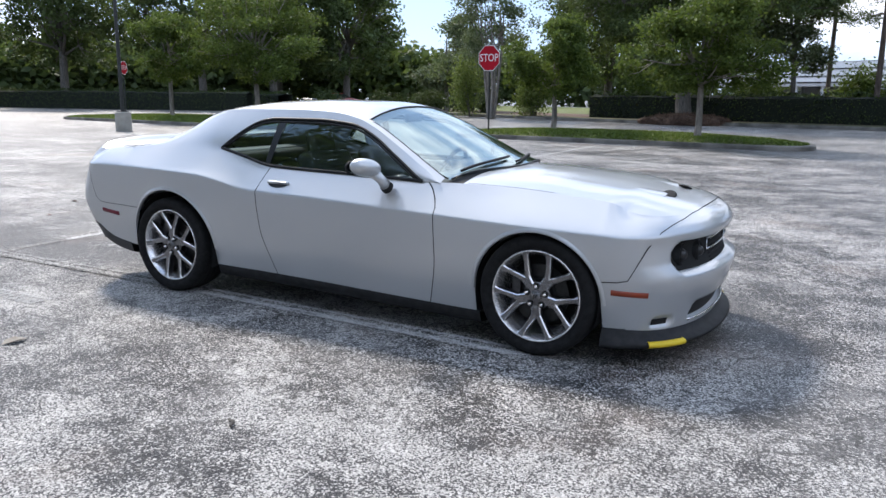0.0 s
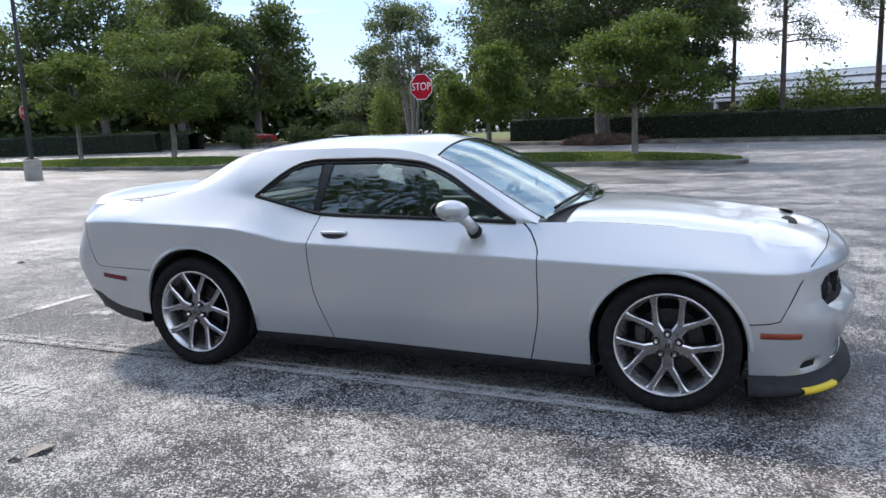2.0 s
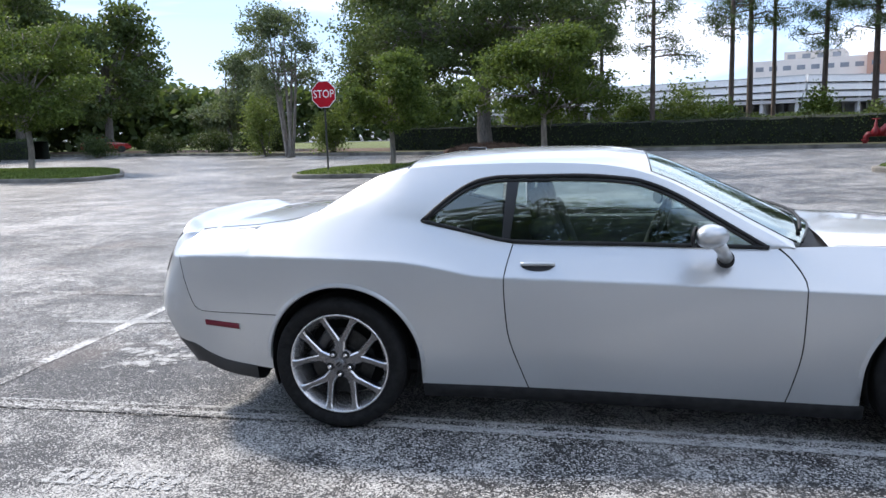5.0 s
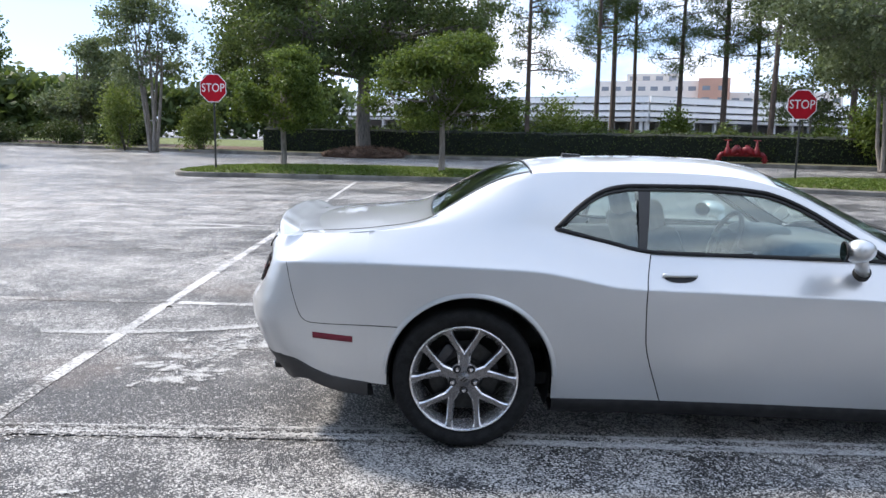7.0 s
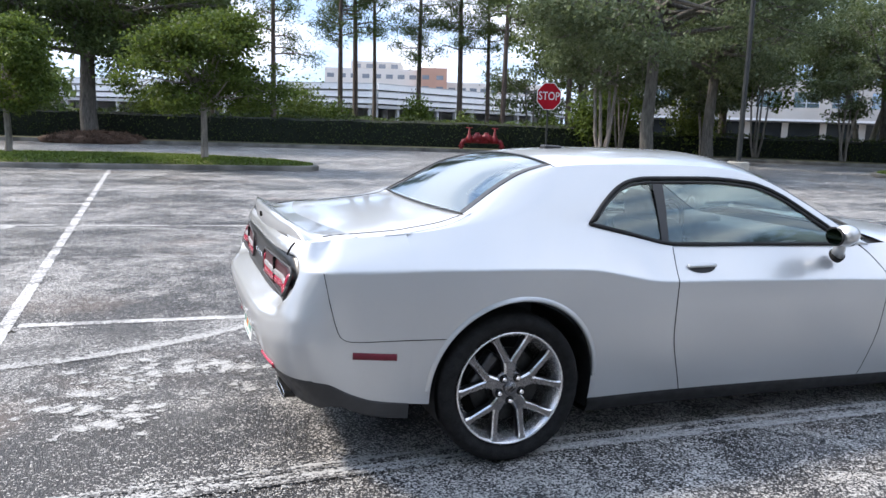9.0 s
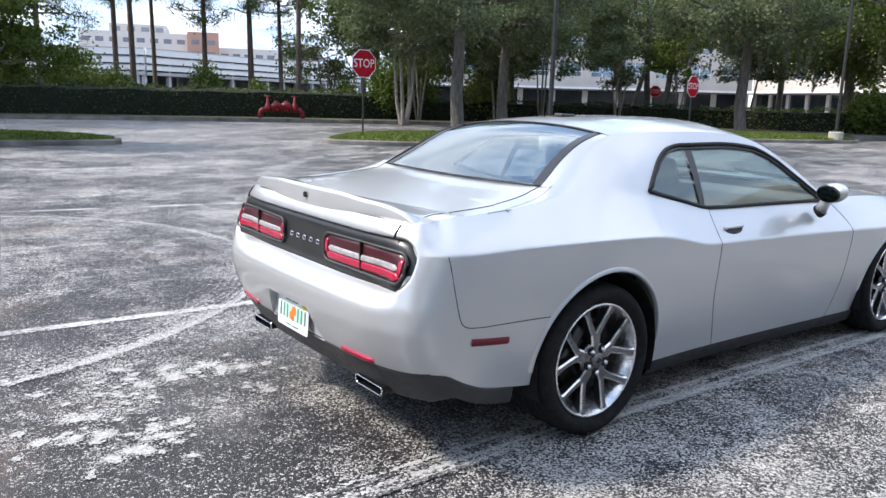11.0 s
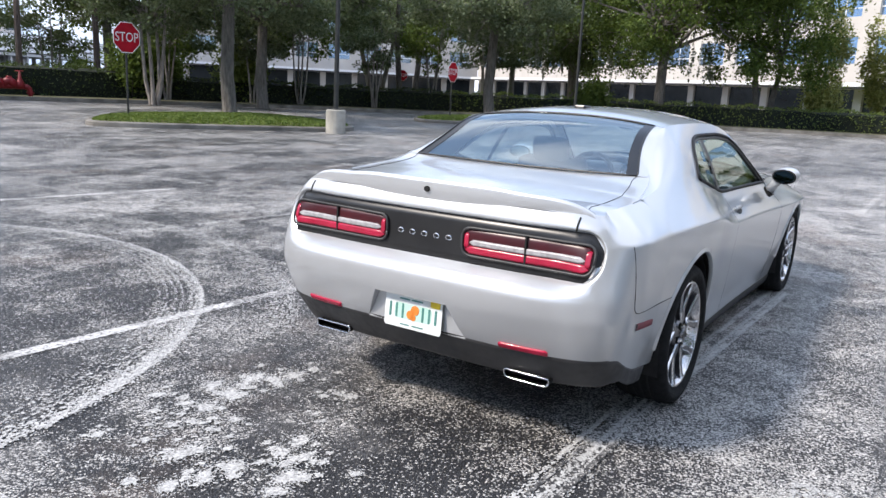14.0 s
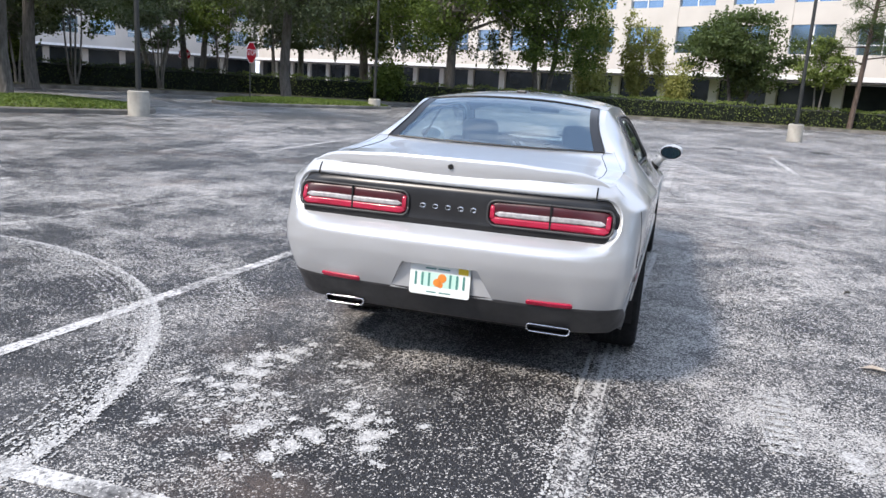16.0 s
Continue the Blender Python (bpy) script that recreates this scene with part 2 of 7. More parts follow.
# near-black: the shade deep inside the hedges, put into the colour
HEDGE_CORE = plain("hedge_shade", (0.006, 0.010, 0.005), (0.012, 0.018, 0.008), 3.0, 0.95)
SIGN_RED = plain("sign_red", (0.42, 0.008, 0.020), (0.34, 0.008, 0.018), 3.0, 0.5)
SIGN_RED.node_tree.nodes["Principled BSDF"].inputs["Specular IOR Level"].default_value = 0.12
SIGN_WHITE = plain("sign_white", (0.80, 0.80, 0.80), (0.70, 0.70, 0.70), 5.0, 0.45)
SIGN_BACK = plain("bare_aluminium", (0.32, 0.33, 0.34), (0.24, 0.25, 0.26), 6.0, 0.5, metal=0.6)
POST_DARK = plain("dark_post_paint", (0.014, 0.016, 0.015), (0.028, 0.03, 0.028), 5.0, 0.5)
PIPE_RED = plain("red_valve_paint", (0.24, 0.008, 0.014), (0.16, 0.006, 0.010), 4.0, 0.45)
WALL_WHITE = plain("pale_precast", (0.56, 0.53, 0.49), (0.49, 0.46, 0.425), 0.25, 0.85)
WALL_PINK = plain("pink_stucco", (0.52, 0.30, 0.22), (0.46, 0.27, 0.20), 0.2, 0.9)
WALL_CREAM = plain("cream_stucco", (0.74, 0.68, 0.62), (0.68, 0.62, 0.56), 0.2, 0.9)
WALL_DARK = plain("dark_soffit", (0.05, 0.05, 0.052), (0.08, 0.08, 0.08), 0.6, 0.8)
GLASS_BLUE = plain("blue_mirror_glass", (0.24, 0.34, 0.46), (0.36, 0.47, 0.60), 0.3, 0.10, metal=0.85)
GLASS_GREY = plain("grey_far_glass", (0.16, 0.18, 0.21), (0.22, 0.24, 0.27), 0.3, 0.15)
GLASS_DARK = plain("dark_shop_glass", (0.012, 0.016, 0.02), (0.03, 0.035, 0.04), 0.3, 0.12)
DECK_GREY = plain("deck_concrete", (0.50, 0.50, 0.50), (0.40, 0.40, 0.41), 0.12, 0.9)

# ---- mesh helpers ----
def finish(name, me, mat, parent=None, label="", smooth=False):
    ob = new(name, me)
    if mat is not None:
        me.materials.append(mat)
    if smooth:
        me.shade_smooth()
    if parent is not None:
        ob.parent = parent
    if label:
        ob["label"] = label
    return ob


def part(name, bm, mat, parent=None, label="", smooth=False):
    """Links a bmesh as one mesh object under a thing or under a part."""
    me = bpy.data.meshes.new(name)
    bmesh.ops.recalc_face_normals(bm, faces=bm.faces)
    bm.to_mesh(me)
    bm.free()
    return finish(name, me, mat, parent, label, smooth)


def mesh_of(name, verts, faces):
    me = bpy.data.meshes.new(name)
    me.from_pydata([tuple(v) for v in verts], [], [tuple(f) for f in faces])
    me.update()
    return me


def thing(name, m, label, category, group="", kind=""):
    ob = new(name)
    ob.empty_display_size = 0.2
    ob.matrix_world = m
    return tagged(ob, label, category, group, kind)


def box(bm, x0, x1, y0, y1, z0, z1, bevel=0.0):
    r = bmesh.ops.create_cube(bm, size=1.0, matrix=Matrix.Translation(((x0 + x1) / 2, (y0 + y1) / 2, (z0 + z1) / 2)) @ Matrix.Diagonal((x1 - x0, y1 - y0, z1 - z0, 1)))
    if bevel:
        edges = {e for v in r["verts"] for e in v.link_edges}
        bmesh.ops.bevel(bm, geom=list(edges), offset=bevel, segments=2, affect="EDGES", profile=0.5)


def tube(bm, pts, radii, sides=8, cap=True):
    """A tapered tube through points."""
    rings = []
    pts = [Vector(p) for p in pts]
    for i, p in enumerate(pts):
        d = (pts[min(i + 1, len(pts) - 1)] - pts[max(i - 1, 0)]).normalized()
        u = d.cross(Vector((0.31, 0.95, 0.05))).normalized()
        w = d.cross(u)
        rings.append([bm.verts.new(p + (u * math.cos(a) + w * math.sin(a)) * radii[i]) for a in (2 * math.pi * k / sides for k in range(sides))])
    for a, b in zip(rings, rings[1:]):
        for k in range(sides):
            bm.faces.new((a[k], a[(k + 1) % sides], b[(k + 1) % sides], b[k]))
    if cap:
        bm.faces.new(rings[0][::-1])
        bm.faces.new(rings[-1])


def prism(bm, outline, z0, z1):
    lo = [bm.verts.new((x, y, z0)) for x, y in outline]
    hi = [bm.verts.new((x, y, z1)) for x, y in outline]
    n = len(lo)
    for i in range(n):
        bm.faces.new((lo[i], lo[(i + 1) % n], hi[(i + 1) % n], hi[i]))
    bm.faces.new(hi)
    bm.faces.new(lo[::-1])


def leaf_mesh(name, centres, size, rng, upward=0.35, long=1.5):
    """Small folded leaves or sprays at the given places, one mesh."""
    n = len(centres)
    c = np.asarray(centres)
    nrm = rng.normal(size=(n, 3))
    nrm[:, 2] += upward * 2
    nrm /= np.linalg.norm(nrm, axis=1)[:, None]
    t = np.cross(nrm, rng.normal(size=(n, 3)))
    t /= np.linalg.norm(t, axis=1)[:, None] + 1e-9
    b = np.cross(nrm, t)
    s = size * rng.uniform(0.6, 1.35, size=(n, 1))
    a = c - t * s * 0.5 * long
    d = c + t * s * 0.5 * long
    l = c + b * s * 0.45 + nrm * s * 0.12
    r = c - b * s * 0.45 + nrm * s * 0.12
    verts = np.stack([a, l, d, r], axis=1).reshape(-1, 3)
    me = bpy.data.meshes.new(name)
    me.vertices.add(4 * n)
    me.vertices.foreach_set("co", verts.astype(np.float32).ravel())
    me.loops.add(4 * n)
    me.loops.foreach_set("vertex_index", np.arange(4 * n, dtype=np.int32))
    me.polygons.add(n)
    me.polygons.foreach_set("loop_start", np.arange(0, 4 * n, 4, dtype=np.int32))
    me.update(calc_edges=True)
    me.validate()
    return me


def ball(rng, n, hollow=0.45):
    v = rng.normal(size=(n, 3))
    v /= np.linalg.norm(v, axis=1)[:, None]
    return v * (hollow + (1 - hollow) * rng.uniform(size=(n, 1)) ** 0.5)


def tree(name, x, y, label, top, low, rx, ry, trunk, leaf, bark, count, size, seed, lobes=16, fork=0.45, lean=(0, 0), stems=1, group="trees", lobe=0.36, z=0.1):
    """A tapered trunk with limbs that reach into lobes of small leaves."""
    rng = np.random.default_rng(seed)
    t = thing(name, pose(x, y, z), label, "tree", group)
    count, size = int(count * (1.9 if x > 10 else 1.6)), size * 0.72
    zc, rz = (top + low) / 2, (top - low) / 2
    centres = []
    for i in range(lobes):
        v = ball(rng, 1, 0.55)[0]
        centres.append(np.array([v[0] * rx * 0.78 + lean[0], v[1] * ry * 0.78 + lean[1], zc + v[2] * rz * 0.80]))
    bm = bmesh.new()
    for s in range(stems):
        a = 2 * math.pi * s / stems + seed
        off = Vector((math.cos(a), math.sin(a), 0)) * (trunk * 1.5 if stems > 1 else 0)
        spread = Vector((math.cos(a), math.sin(a), 0)) * (rx * 0.28 if stems > 1 else 0)
        base = Vector((0, 0, -0.12)) + off
        forkp = Vector((lean[0] * 0.5, lean[1] * 0.5, max(low + (top - low) * fork * 0.35, low * 0.9))) + off + spread * 0.5
        wob = Vector((rng.normal() * 0.06, rng.normal() * 0.06, 0)) * (forkp.z * 0.4)
        up = Vector((lean[0], lean[1], zc + rz * 0.45)) + spread
        r = trunk / (1 if stems == 1 else 1.3)
        tube(bm, [base, base + Vector((0, 0, 0.16)), base.lerp(forkp, 0.35) + wob, forkp, forkp.lerp(up, 0.5) - wob, up], [r * 1.55, r * 1.12, r, r * 0.84, r * 0.5, r * 0.15], 10)
        for i, c in enumerate(centres):
            if i % stems != s:
                continue
            start = forkp.lerp(up, rng.uniform(0.0, 0.45))
            cv = Vector(c)
            midp = start.lerp(cv, 0.5) + Vector((0, 0, -0.10 * (cv - start).length)) * rng.uniform(-0.6, 1.0)
            tube(bm, [start, midp, cv], [r * 0.42, r * 0.27, r * 0.09], 6)
            for k in range(3):
                e = cv + Vector(ball(rng, 1, 0.6)[0]) * lobe * rx * 0.9
                tube(bm, [midp.lerp(cv, 0.6), midp.lerp(e, 0.75), e], [r * 0.15, r * 0.10, r * 0.03], 4, False)
    part("trunk", bm, bark, t, smooth=True)
    pts = []
    per = count // lobes
    for c in centres:
        k = rng.uniform(0.75, 1.25)
        sub = [c + ball(rng, 1, 0.5)[0] * np.array([rx, ry, rz * 0.8]) * lobe * k for _ in range(7)]
        for s in sub:
            pts.append(s + rng.normal(size=(per // 7, 3)) * np.array([rx, ry, rz * 0.62]) * lobe * 0.30)
    finish("crown", leaf_mesh("crown", np.concatenate(pts), size, rng), leaf, t)
    return t


def pine(x, y, label, top, seed, tufts=16, lowest=0.42, trunk=0.2, spread=2.4):
    """A tall bare-stemmed pine with sparse tufted branches."""
    rng = np.random.default_rng(seed)
    t = thing("pine_tree", pose(x, y, 0.1), label, "tree", "pines behind the hedge")
    bm = bmesh.new()
    b = rng.normal(size=2) * 0.25
    line = [Vector((b[0] * f * f, b[1] * f, top * f - 0.15 * (1 - f))) for f in (0, 0.02, 0.25, 0.5, 0.75, 1.0)]
    tube(bm, line, [trunk * 1.5, trunk * 1.1, trunk, trunk * 0.85, trunk * 0.6, trunk * 0.15], 9)
    pts = []
    tufts = int(tufts * 1.7)
    for i in range(tufts):
        f = lowest + (1 - lowest) * (i + rng.uniform()) / tufts
        a = rng.uniform(0, 2 * math.pi)
        ln = spread * rng.uniform(0.45, 1.0) * (1.15 - 0.6 * (f - lowest) / (1 - lowest))
        p0 = Vector((b[0] * f * f, b[1] * f, top * f))
        p1 = p0 + Vector((math.cos(a) * ln * 0.55, math.sin(a) * ln * 0.55, rng.uniform(-0.1, 0.35)))
        p2 = p0 + Vector((math.cos(a) * ln, math.sin(a) * ln, rng.uniform(-0.3, 0.6)))
        tube(bm, [p0, p1, p2], [0.055, 0.04, 0.015], 5)
        for q in (p1.lerp(p2, 0.35), p1.lerp(p2, 0.7), p2, p2 + Vector((rng.normal() * 0.5, rng.normal() * 0.5, rng.normal() * 0.4)), p1 + Vector((rng.normal() * 0.5, rng.normal() * 0.5, rng.normal() * 0.3))):
            pts.append(np.array(q) + rng.normal(size=(70, 3)) * np.array([0.30, 0.30, 0.20]))
    part("trunk", bm, BARK_PINE, t, smooth=True)
    finish("crown", leaf_mesh("crown", np.concatenate(pts), 0.045, rng, 0.1, 6.5), LEAF_PINE, t)
    return t


def shrub(name, x, y, label, rx, ry, h, leaf, count, size, seed, group="shrubs", z=0.1, category="shrub"):
    """A leafy shrub: short stems and an uneven leaf mass down to the soil."""
    rng = np.random.default_rng(seed)
    t = thing(name, pose(x, y, z), label, category, group)
    bm = bmesh.new()
    pts = []
    for i in range(9):
        v = ball(rng, 1, 0.3)[0]
        c = Vector((v[0] * rx * 0.6, v[1] * ry * 0.6, h * (0.5 + 0.32 * v[2])))
        tube(bm, [(v[0] * 0.1, v[1] * 0.1, -0.1), c * 0.6, c], [0.035, 0.025, 0.01], 5)
        pts.append(np.array(c) + rng.normal(size=(count // 5, 3)) * np.array([rx * 0.24, ry * 0.24, h * 0.19]))
    p = np.concatenate(pts)
    p[:, 2] = np.abs(p[:, 2])
    part("stems", bm, BARK, t, smooth=True)
    finish("foliage", leaf_mesh("foliage", p, size * 0.72, rng), leaf, t)
    return t


def hedge(name, line, width, height, label, seed, leaf=None, per_metre=280, z=0.1):
    """A clipped hedge along a line: near-black core for its inner shade, and a skin of leaves."""
    rng = np.random.default_rng(seed)
    t = thing(name, pose(*line[0], z), label, "hedge", "hedges")
    o = Vector((*line[0], 0))
    bm = bmesh.new()
    pts, prev = [], None
    for (ax, ay), (bx, by) in zip(line, line[1:]):
        a, b = Vector((ax, ay, 0)) - o, Vector((bx, by, 0)) - o
        length = (b - a).length
        d = (b - a) / length
        n = Vector((-d.y, d.x, 0))
        steps = max(2, int(length / 0.8))
        for i in range(steps + 1):
            c = a.lerp(b, i / steps)
            j = [rng.uniform(-0.06, 0.06) for _ in range(5)]
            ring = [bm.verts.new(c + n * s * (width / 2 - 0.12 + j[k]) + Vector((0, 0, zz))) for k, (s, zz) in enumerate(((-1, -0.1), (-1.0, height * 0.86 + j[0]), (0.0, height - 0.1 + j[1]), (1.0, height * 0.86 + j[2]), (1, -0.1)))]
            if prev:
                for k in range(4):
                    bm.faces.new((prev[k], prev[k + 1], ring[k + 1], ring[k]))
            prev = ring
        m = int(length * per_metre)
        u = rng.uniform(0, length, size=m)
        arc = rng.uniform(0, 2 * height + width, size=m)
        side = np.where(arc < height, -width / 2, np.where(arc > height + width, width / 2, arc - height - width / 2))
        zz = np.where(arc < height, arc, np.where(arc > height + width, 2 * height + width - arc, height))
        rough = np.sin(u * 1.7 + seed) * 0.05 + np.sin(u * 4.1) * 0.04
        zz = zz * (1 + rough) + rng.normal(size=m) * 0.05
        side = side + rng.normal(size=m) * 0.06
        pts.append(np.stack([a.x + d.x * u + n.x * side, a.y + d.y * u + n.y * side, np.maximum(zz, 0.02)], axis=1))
    part("shade_core", bm, HEDGE_CORE, t)
    finish("foliage", leaf_mesh("foliage", np.concatenate(pts), 0.085, rng), leaf or LEAF_HEDGE, t)
    return t


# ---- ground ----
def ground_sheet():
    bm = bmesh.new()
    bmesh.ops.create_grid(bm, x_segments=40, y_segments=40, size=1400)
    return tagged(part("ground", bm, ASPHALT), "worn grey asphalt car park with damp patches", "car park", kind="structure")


def offset_line(line, d):
    out = []
    for i, p in enumerate(line):
        a, b = Vector(line[max(i - 1, 0)]), Vector(line[min(i + 1, len(line) - 1)])
        t = (b - a).normalized()
        out.append((p[0] - t.y * d, p[1] + t.x * d))
    return out


def ribbon(name, left, right, z, mat, thick, label, category):
    bm = bmesh.new()
    top = [[bm.verts.new((*p, z)) for p in row] for row in (left, right)]
    low = [[bm.verts.new((*p, z - thick)) for p in row] for row in (left, right)]
    for i in range(len(left) - 1):
        bm.faces.new((top[0][i], top[0][i + 1], top[1][i + 1], top[1][i]))
        for k in (0, 1):
            bm.faces.new((top[k][i], top[k][i + 1], low[k][i + 1], low[k][i]))
    return tagged(part(name, bm, mat), label, category, kind="structure")


def rounded(points, r, seg=7):
    """A closed outline with rounded corners."""
    out = []
    n = len(points)
    for i in range(n):
        p, a, b = Vector(points[i]), Vector(points[i - 1]), Vector(points[(i + 1) % n])
        rr = min(r, (a - p).length * 0.48, (b - p).length * 0.48)
        s, e = p + (a - p).normalized() * rr, p + (b - p).normalized() * rr
        for k in range(seg + 1):
            f = k / seg
            out.append(tuple((s * (1 - f) ** 2 + p * 2 * f * (1 - f) + e * f * f)))
    return out


def island(points, r, label, seed, crown=0.15):
    """A kerbed grass island: a concrete kerb ring, a swelling turf top and blades of grass."""
    rng = np.random.default_rng(seed)
    outer = rounded(points, r)
    cx, cy = sum(p[0] for p in outer) / len(outer), sum(p[1] for p in outer) / len(outer)
    c = Vector((cx, cy))

    def shrink(d):
        res = []
        for p in outer:
            v = Vector(p) - c
            res.append(tuple(c + v * max(0.02, 1 - d / v.length)))
        return res

    inner = shrink(0.17)
    n = len(outer)
    bm = bmesh.new()
    rows = [[bm.verts.new((*p, z)) for p in o] for o, z in ((outer, -0.05), (outer, 0.11), (shrink(0.03), 0.145), (inner, 0.15), (inner, 0.0))]
    for a, b in zip(rows, rows[1:]):
        for i in range(n):
            bm.faces.new((a[i], a[(i + 1) % n], b[(i + 1) % n], b[i]))
    kerb = tagged(part("kerb", bm, KERB), "weathered concrete kerb round a grass island", "kerb", kind="structure")
    bm = bmesh.new()
    levels = [(1.0, 0.12), (0.9, 0.125 + crown * 0.35), (0.7, 0.125 + crown * 0.7), (0.4, 0.125 + crown * 0.95), (0.05, 0.125 + crown)]
    rows = [[bm.verts.new((cx + (p[0] - cx) * k, cy + (p[1] - cy) * k, z + (rng.normal() * 0.012 if k < 1 else 0))) for p in inner] for k, z in levels]
    for a, b in zip(rows, rows[1:]):
        for i in range(n):
            bm.faces.new((a[i], a[(i + 1) % n], b[(i + 1) % n], b[i]))
    bm.faces.new(rows[-1])
    tagged(part("lawn", bm, GRASS, smooth=True), label, "grass", kind="structure")
    m = int(abs(sum(outer[i - 1][0] * outer[i][1] - outer[i][0] * outer[i - 1][1] for i in range(n)) / 2) * 300)
    k = np.sqrt(rng.uniform(0, 1, size=m)) * 0.995
    arr = np.array(inner)
    rel, nxt = arr - np.array([cx, cy]), np.roll(arr, -1, axis=0) - np.array([cx, cy])
    wedge = np.abs(rel[:, 0] * nxt[:, 1] - rel[:, 1] * nxt[:, 0])
    i = rng.choice(n, size=m, p=wedge / wedge.sum())
    f = rng.uniform(size=(m, 1))
    edge = arr[i] * f + arr[(i + 1) % n] * (1 - f)
    xy = np.array([cx, cy]) + (edge - np.array([cx, cy])) * k[:, None]
    zz = np.interp(k, [0.05, 0.4, 0.7, 0.9, 1.0], [0.15 + crown, 0.15 + crown * 0.95, 0.15 + crown * 0.7, 0.15 + crown * 0.35, 0.13]) + 0.025
    pts = np.concatenate([xy, zz[:, None]], axis=1)
    tagged(finish("grass_tufts", leaf_mesh("grass_tufts", pts, 0.06, rng, -0.3, 1.7), BLADE), "short green grass tufts on the island", "grass", kind="stuff")
    return kerb


ground_sheet()
BACK = [(-120, 84), (-62, 64), (-31, 50), (-14, 41.0), (3, 37.0), (9.7, 35.6), (12.5, 34.6), (20.5, 31.6), (27.0, 28.2), (33.0, 22.4), (38.5, 12.5), (42.2, 5), (45.0, -3), (50, -18), (60, -48), (75, -120)]
ribbon("back_kerb", BACK, offset_line(BACK, 0.16), 0.19, KERB, 0.26, "weathered concrete kerb along the verge", "kerb")
ribbon("verge", offset_line(BACK, 0.16), offset_line(BACK, 2.6), 0.185, VERGE, 0.26, "patchy grass verge behind the kerb", "grass verge")
ribbon("planting_bed", offset_line(BACK, 2.6), offset_line(BACK, 9.0), 0.18, MULCH, 0.26, "brown mulch planting bed", "planting bed")
ribbon("lawn_behind", offset_line(BACK, 9.0), offset_line(BACK, 34.0), 0.175, GRASS, 0.26, "grass behind the hedges", "grass")

island([(-10.6, 20.9), (-9.9, 19.7), (1.6, 18.9), (1.9, 20.6), (-1.5, 23.6), (-9.8, 23.9)], 1.3, "green grass island with a concrete kerb", 1)
island([(-37.0, 22.6), (-18.6, 20.2), (-18.2, 22.6), (-21.5, 27.6), (-36.5, 28.8)], 1.5, "green grass island with a concrete kerb", 2)
island([(7.2, 18.2), (8.4, 17.0), (13.4, 13.9), (15.5, 15.2), (16.5, 20.6), (9.4, 21.0)], 1.4, "green grass island with a concrete kerb", 3)
island([(22.4, 17.4), (24.4, 15.6), (31.0, 12.6), (33.0, 14.6), (31.0, 19.0), (24.5, 19.4)], 1.3, "green grass island with a concrete kerb", 4)

# mulch mound under the great oak, with loose straw
rng_b = np.random.default_rng(77)
bm = bmesh.new()
bmesh.ops.create_uvsphere(bm, u_segments=40, v_segments=14, radius=1.0, matrix=Matrix.Diagonal((2.4, 1.7, 0.46, 1)))
for v in bm.verts:
    v.co *= 1 + 0.10 * math.sin(v.co.x * 4 + 1) * math.sin(v.co.y * 5) + rng_b.normal() * 0.03
tagged(part("mulch_mound", bm, MULCH, smooth=True), "low brown pine straw mound round an oak", "mulch", kind="structure").location = (-5.9, 39.4, 0.1)
straw = ball(rng_b, 2600, 0.9) * np.array([2.5, 1.8, 0.48])
straw[:, 2] = np.abs(straw[:, 2])
tagged(finish("pine_straw", leaf_mesh("pine_straw", straw, 0.05, rng_b, 0.4, 7.0), MULCH), "loose brown pine straw on the mound", "mulch", kind="stuff").location = (-5.9, 39.4, 0.1)


# ---- road markings ----
def stripe(x0, y0, x1, y1, w, mat, label="white parking line, worn", z=0.004):
    a, b = Vector((x0, y0)), Vector((x1, y1))
    t = (b - a).normalized()
    n = Vector((-t.y, t.x)) * w / 2
    steps = max(2, int((b - a).length / 0.5))
    bm = bmesh.new()
    prev = None
    rng = random.Random(int(x0 * 31 + y0 * 17 + x1))
    for i in range(steps + 1):
        c = a.lerp(b, i / steps)
        k = 1 + rng.uniform(-0.05, 0.05)
        pair = [bm.verts.new((*(c + n * k), z)), bm.verts.new((*(c - n * k), z))]
        if prev:
            bm.faces.new((prev[0], prev[1], pair[1], pair[0]))
        prev = pair
    return tagged(part("parking_line", bm, mat), label, "parking line", "parking lines", "structure")


# ---- signs, lamps ----
def octagon(r):
    return [(r / math.cos(math.pi / 8) * math.cos(math.pi / 8 + k * math.pi / 4), r / math.cos(math.pi / 8) * math.sin(math.pi / 8 + k * math.pi / 4)) for k in range(8)]


def text_part(body, size, mat, parent, m, label, name="lettering", thick=0.001, stretch=1.0):
    """Lettering turned into a mesh."""
    cu = bpy.data.curves.new("text", "FONT")
    cu.body, cu.size, cu.align_x, cu.align_y, cu.extrude = body, size, "CENTER", "CENTER", thick
    cu.resolution_u = 3
    tmp = bpy.data.objects.new("text", cu)
    scene.collection.objects.link(tmp)
    me = bpy.data.meshes.new_from_object(tmp.evaluated_get(bpy.context.evaluated_depsgraph_get()))
    bpy.data.objects.remove(tmp)
    bpy.data.curves.remove(cu)
    me.name = name
    me.materials.clear()
    me.transform(m @ Matrix.Diagonal((stretch, 1, 1, 1)))
    return finish(name, me, mat, parent, label)


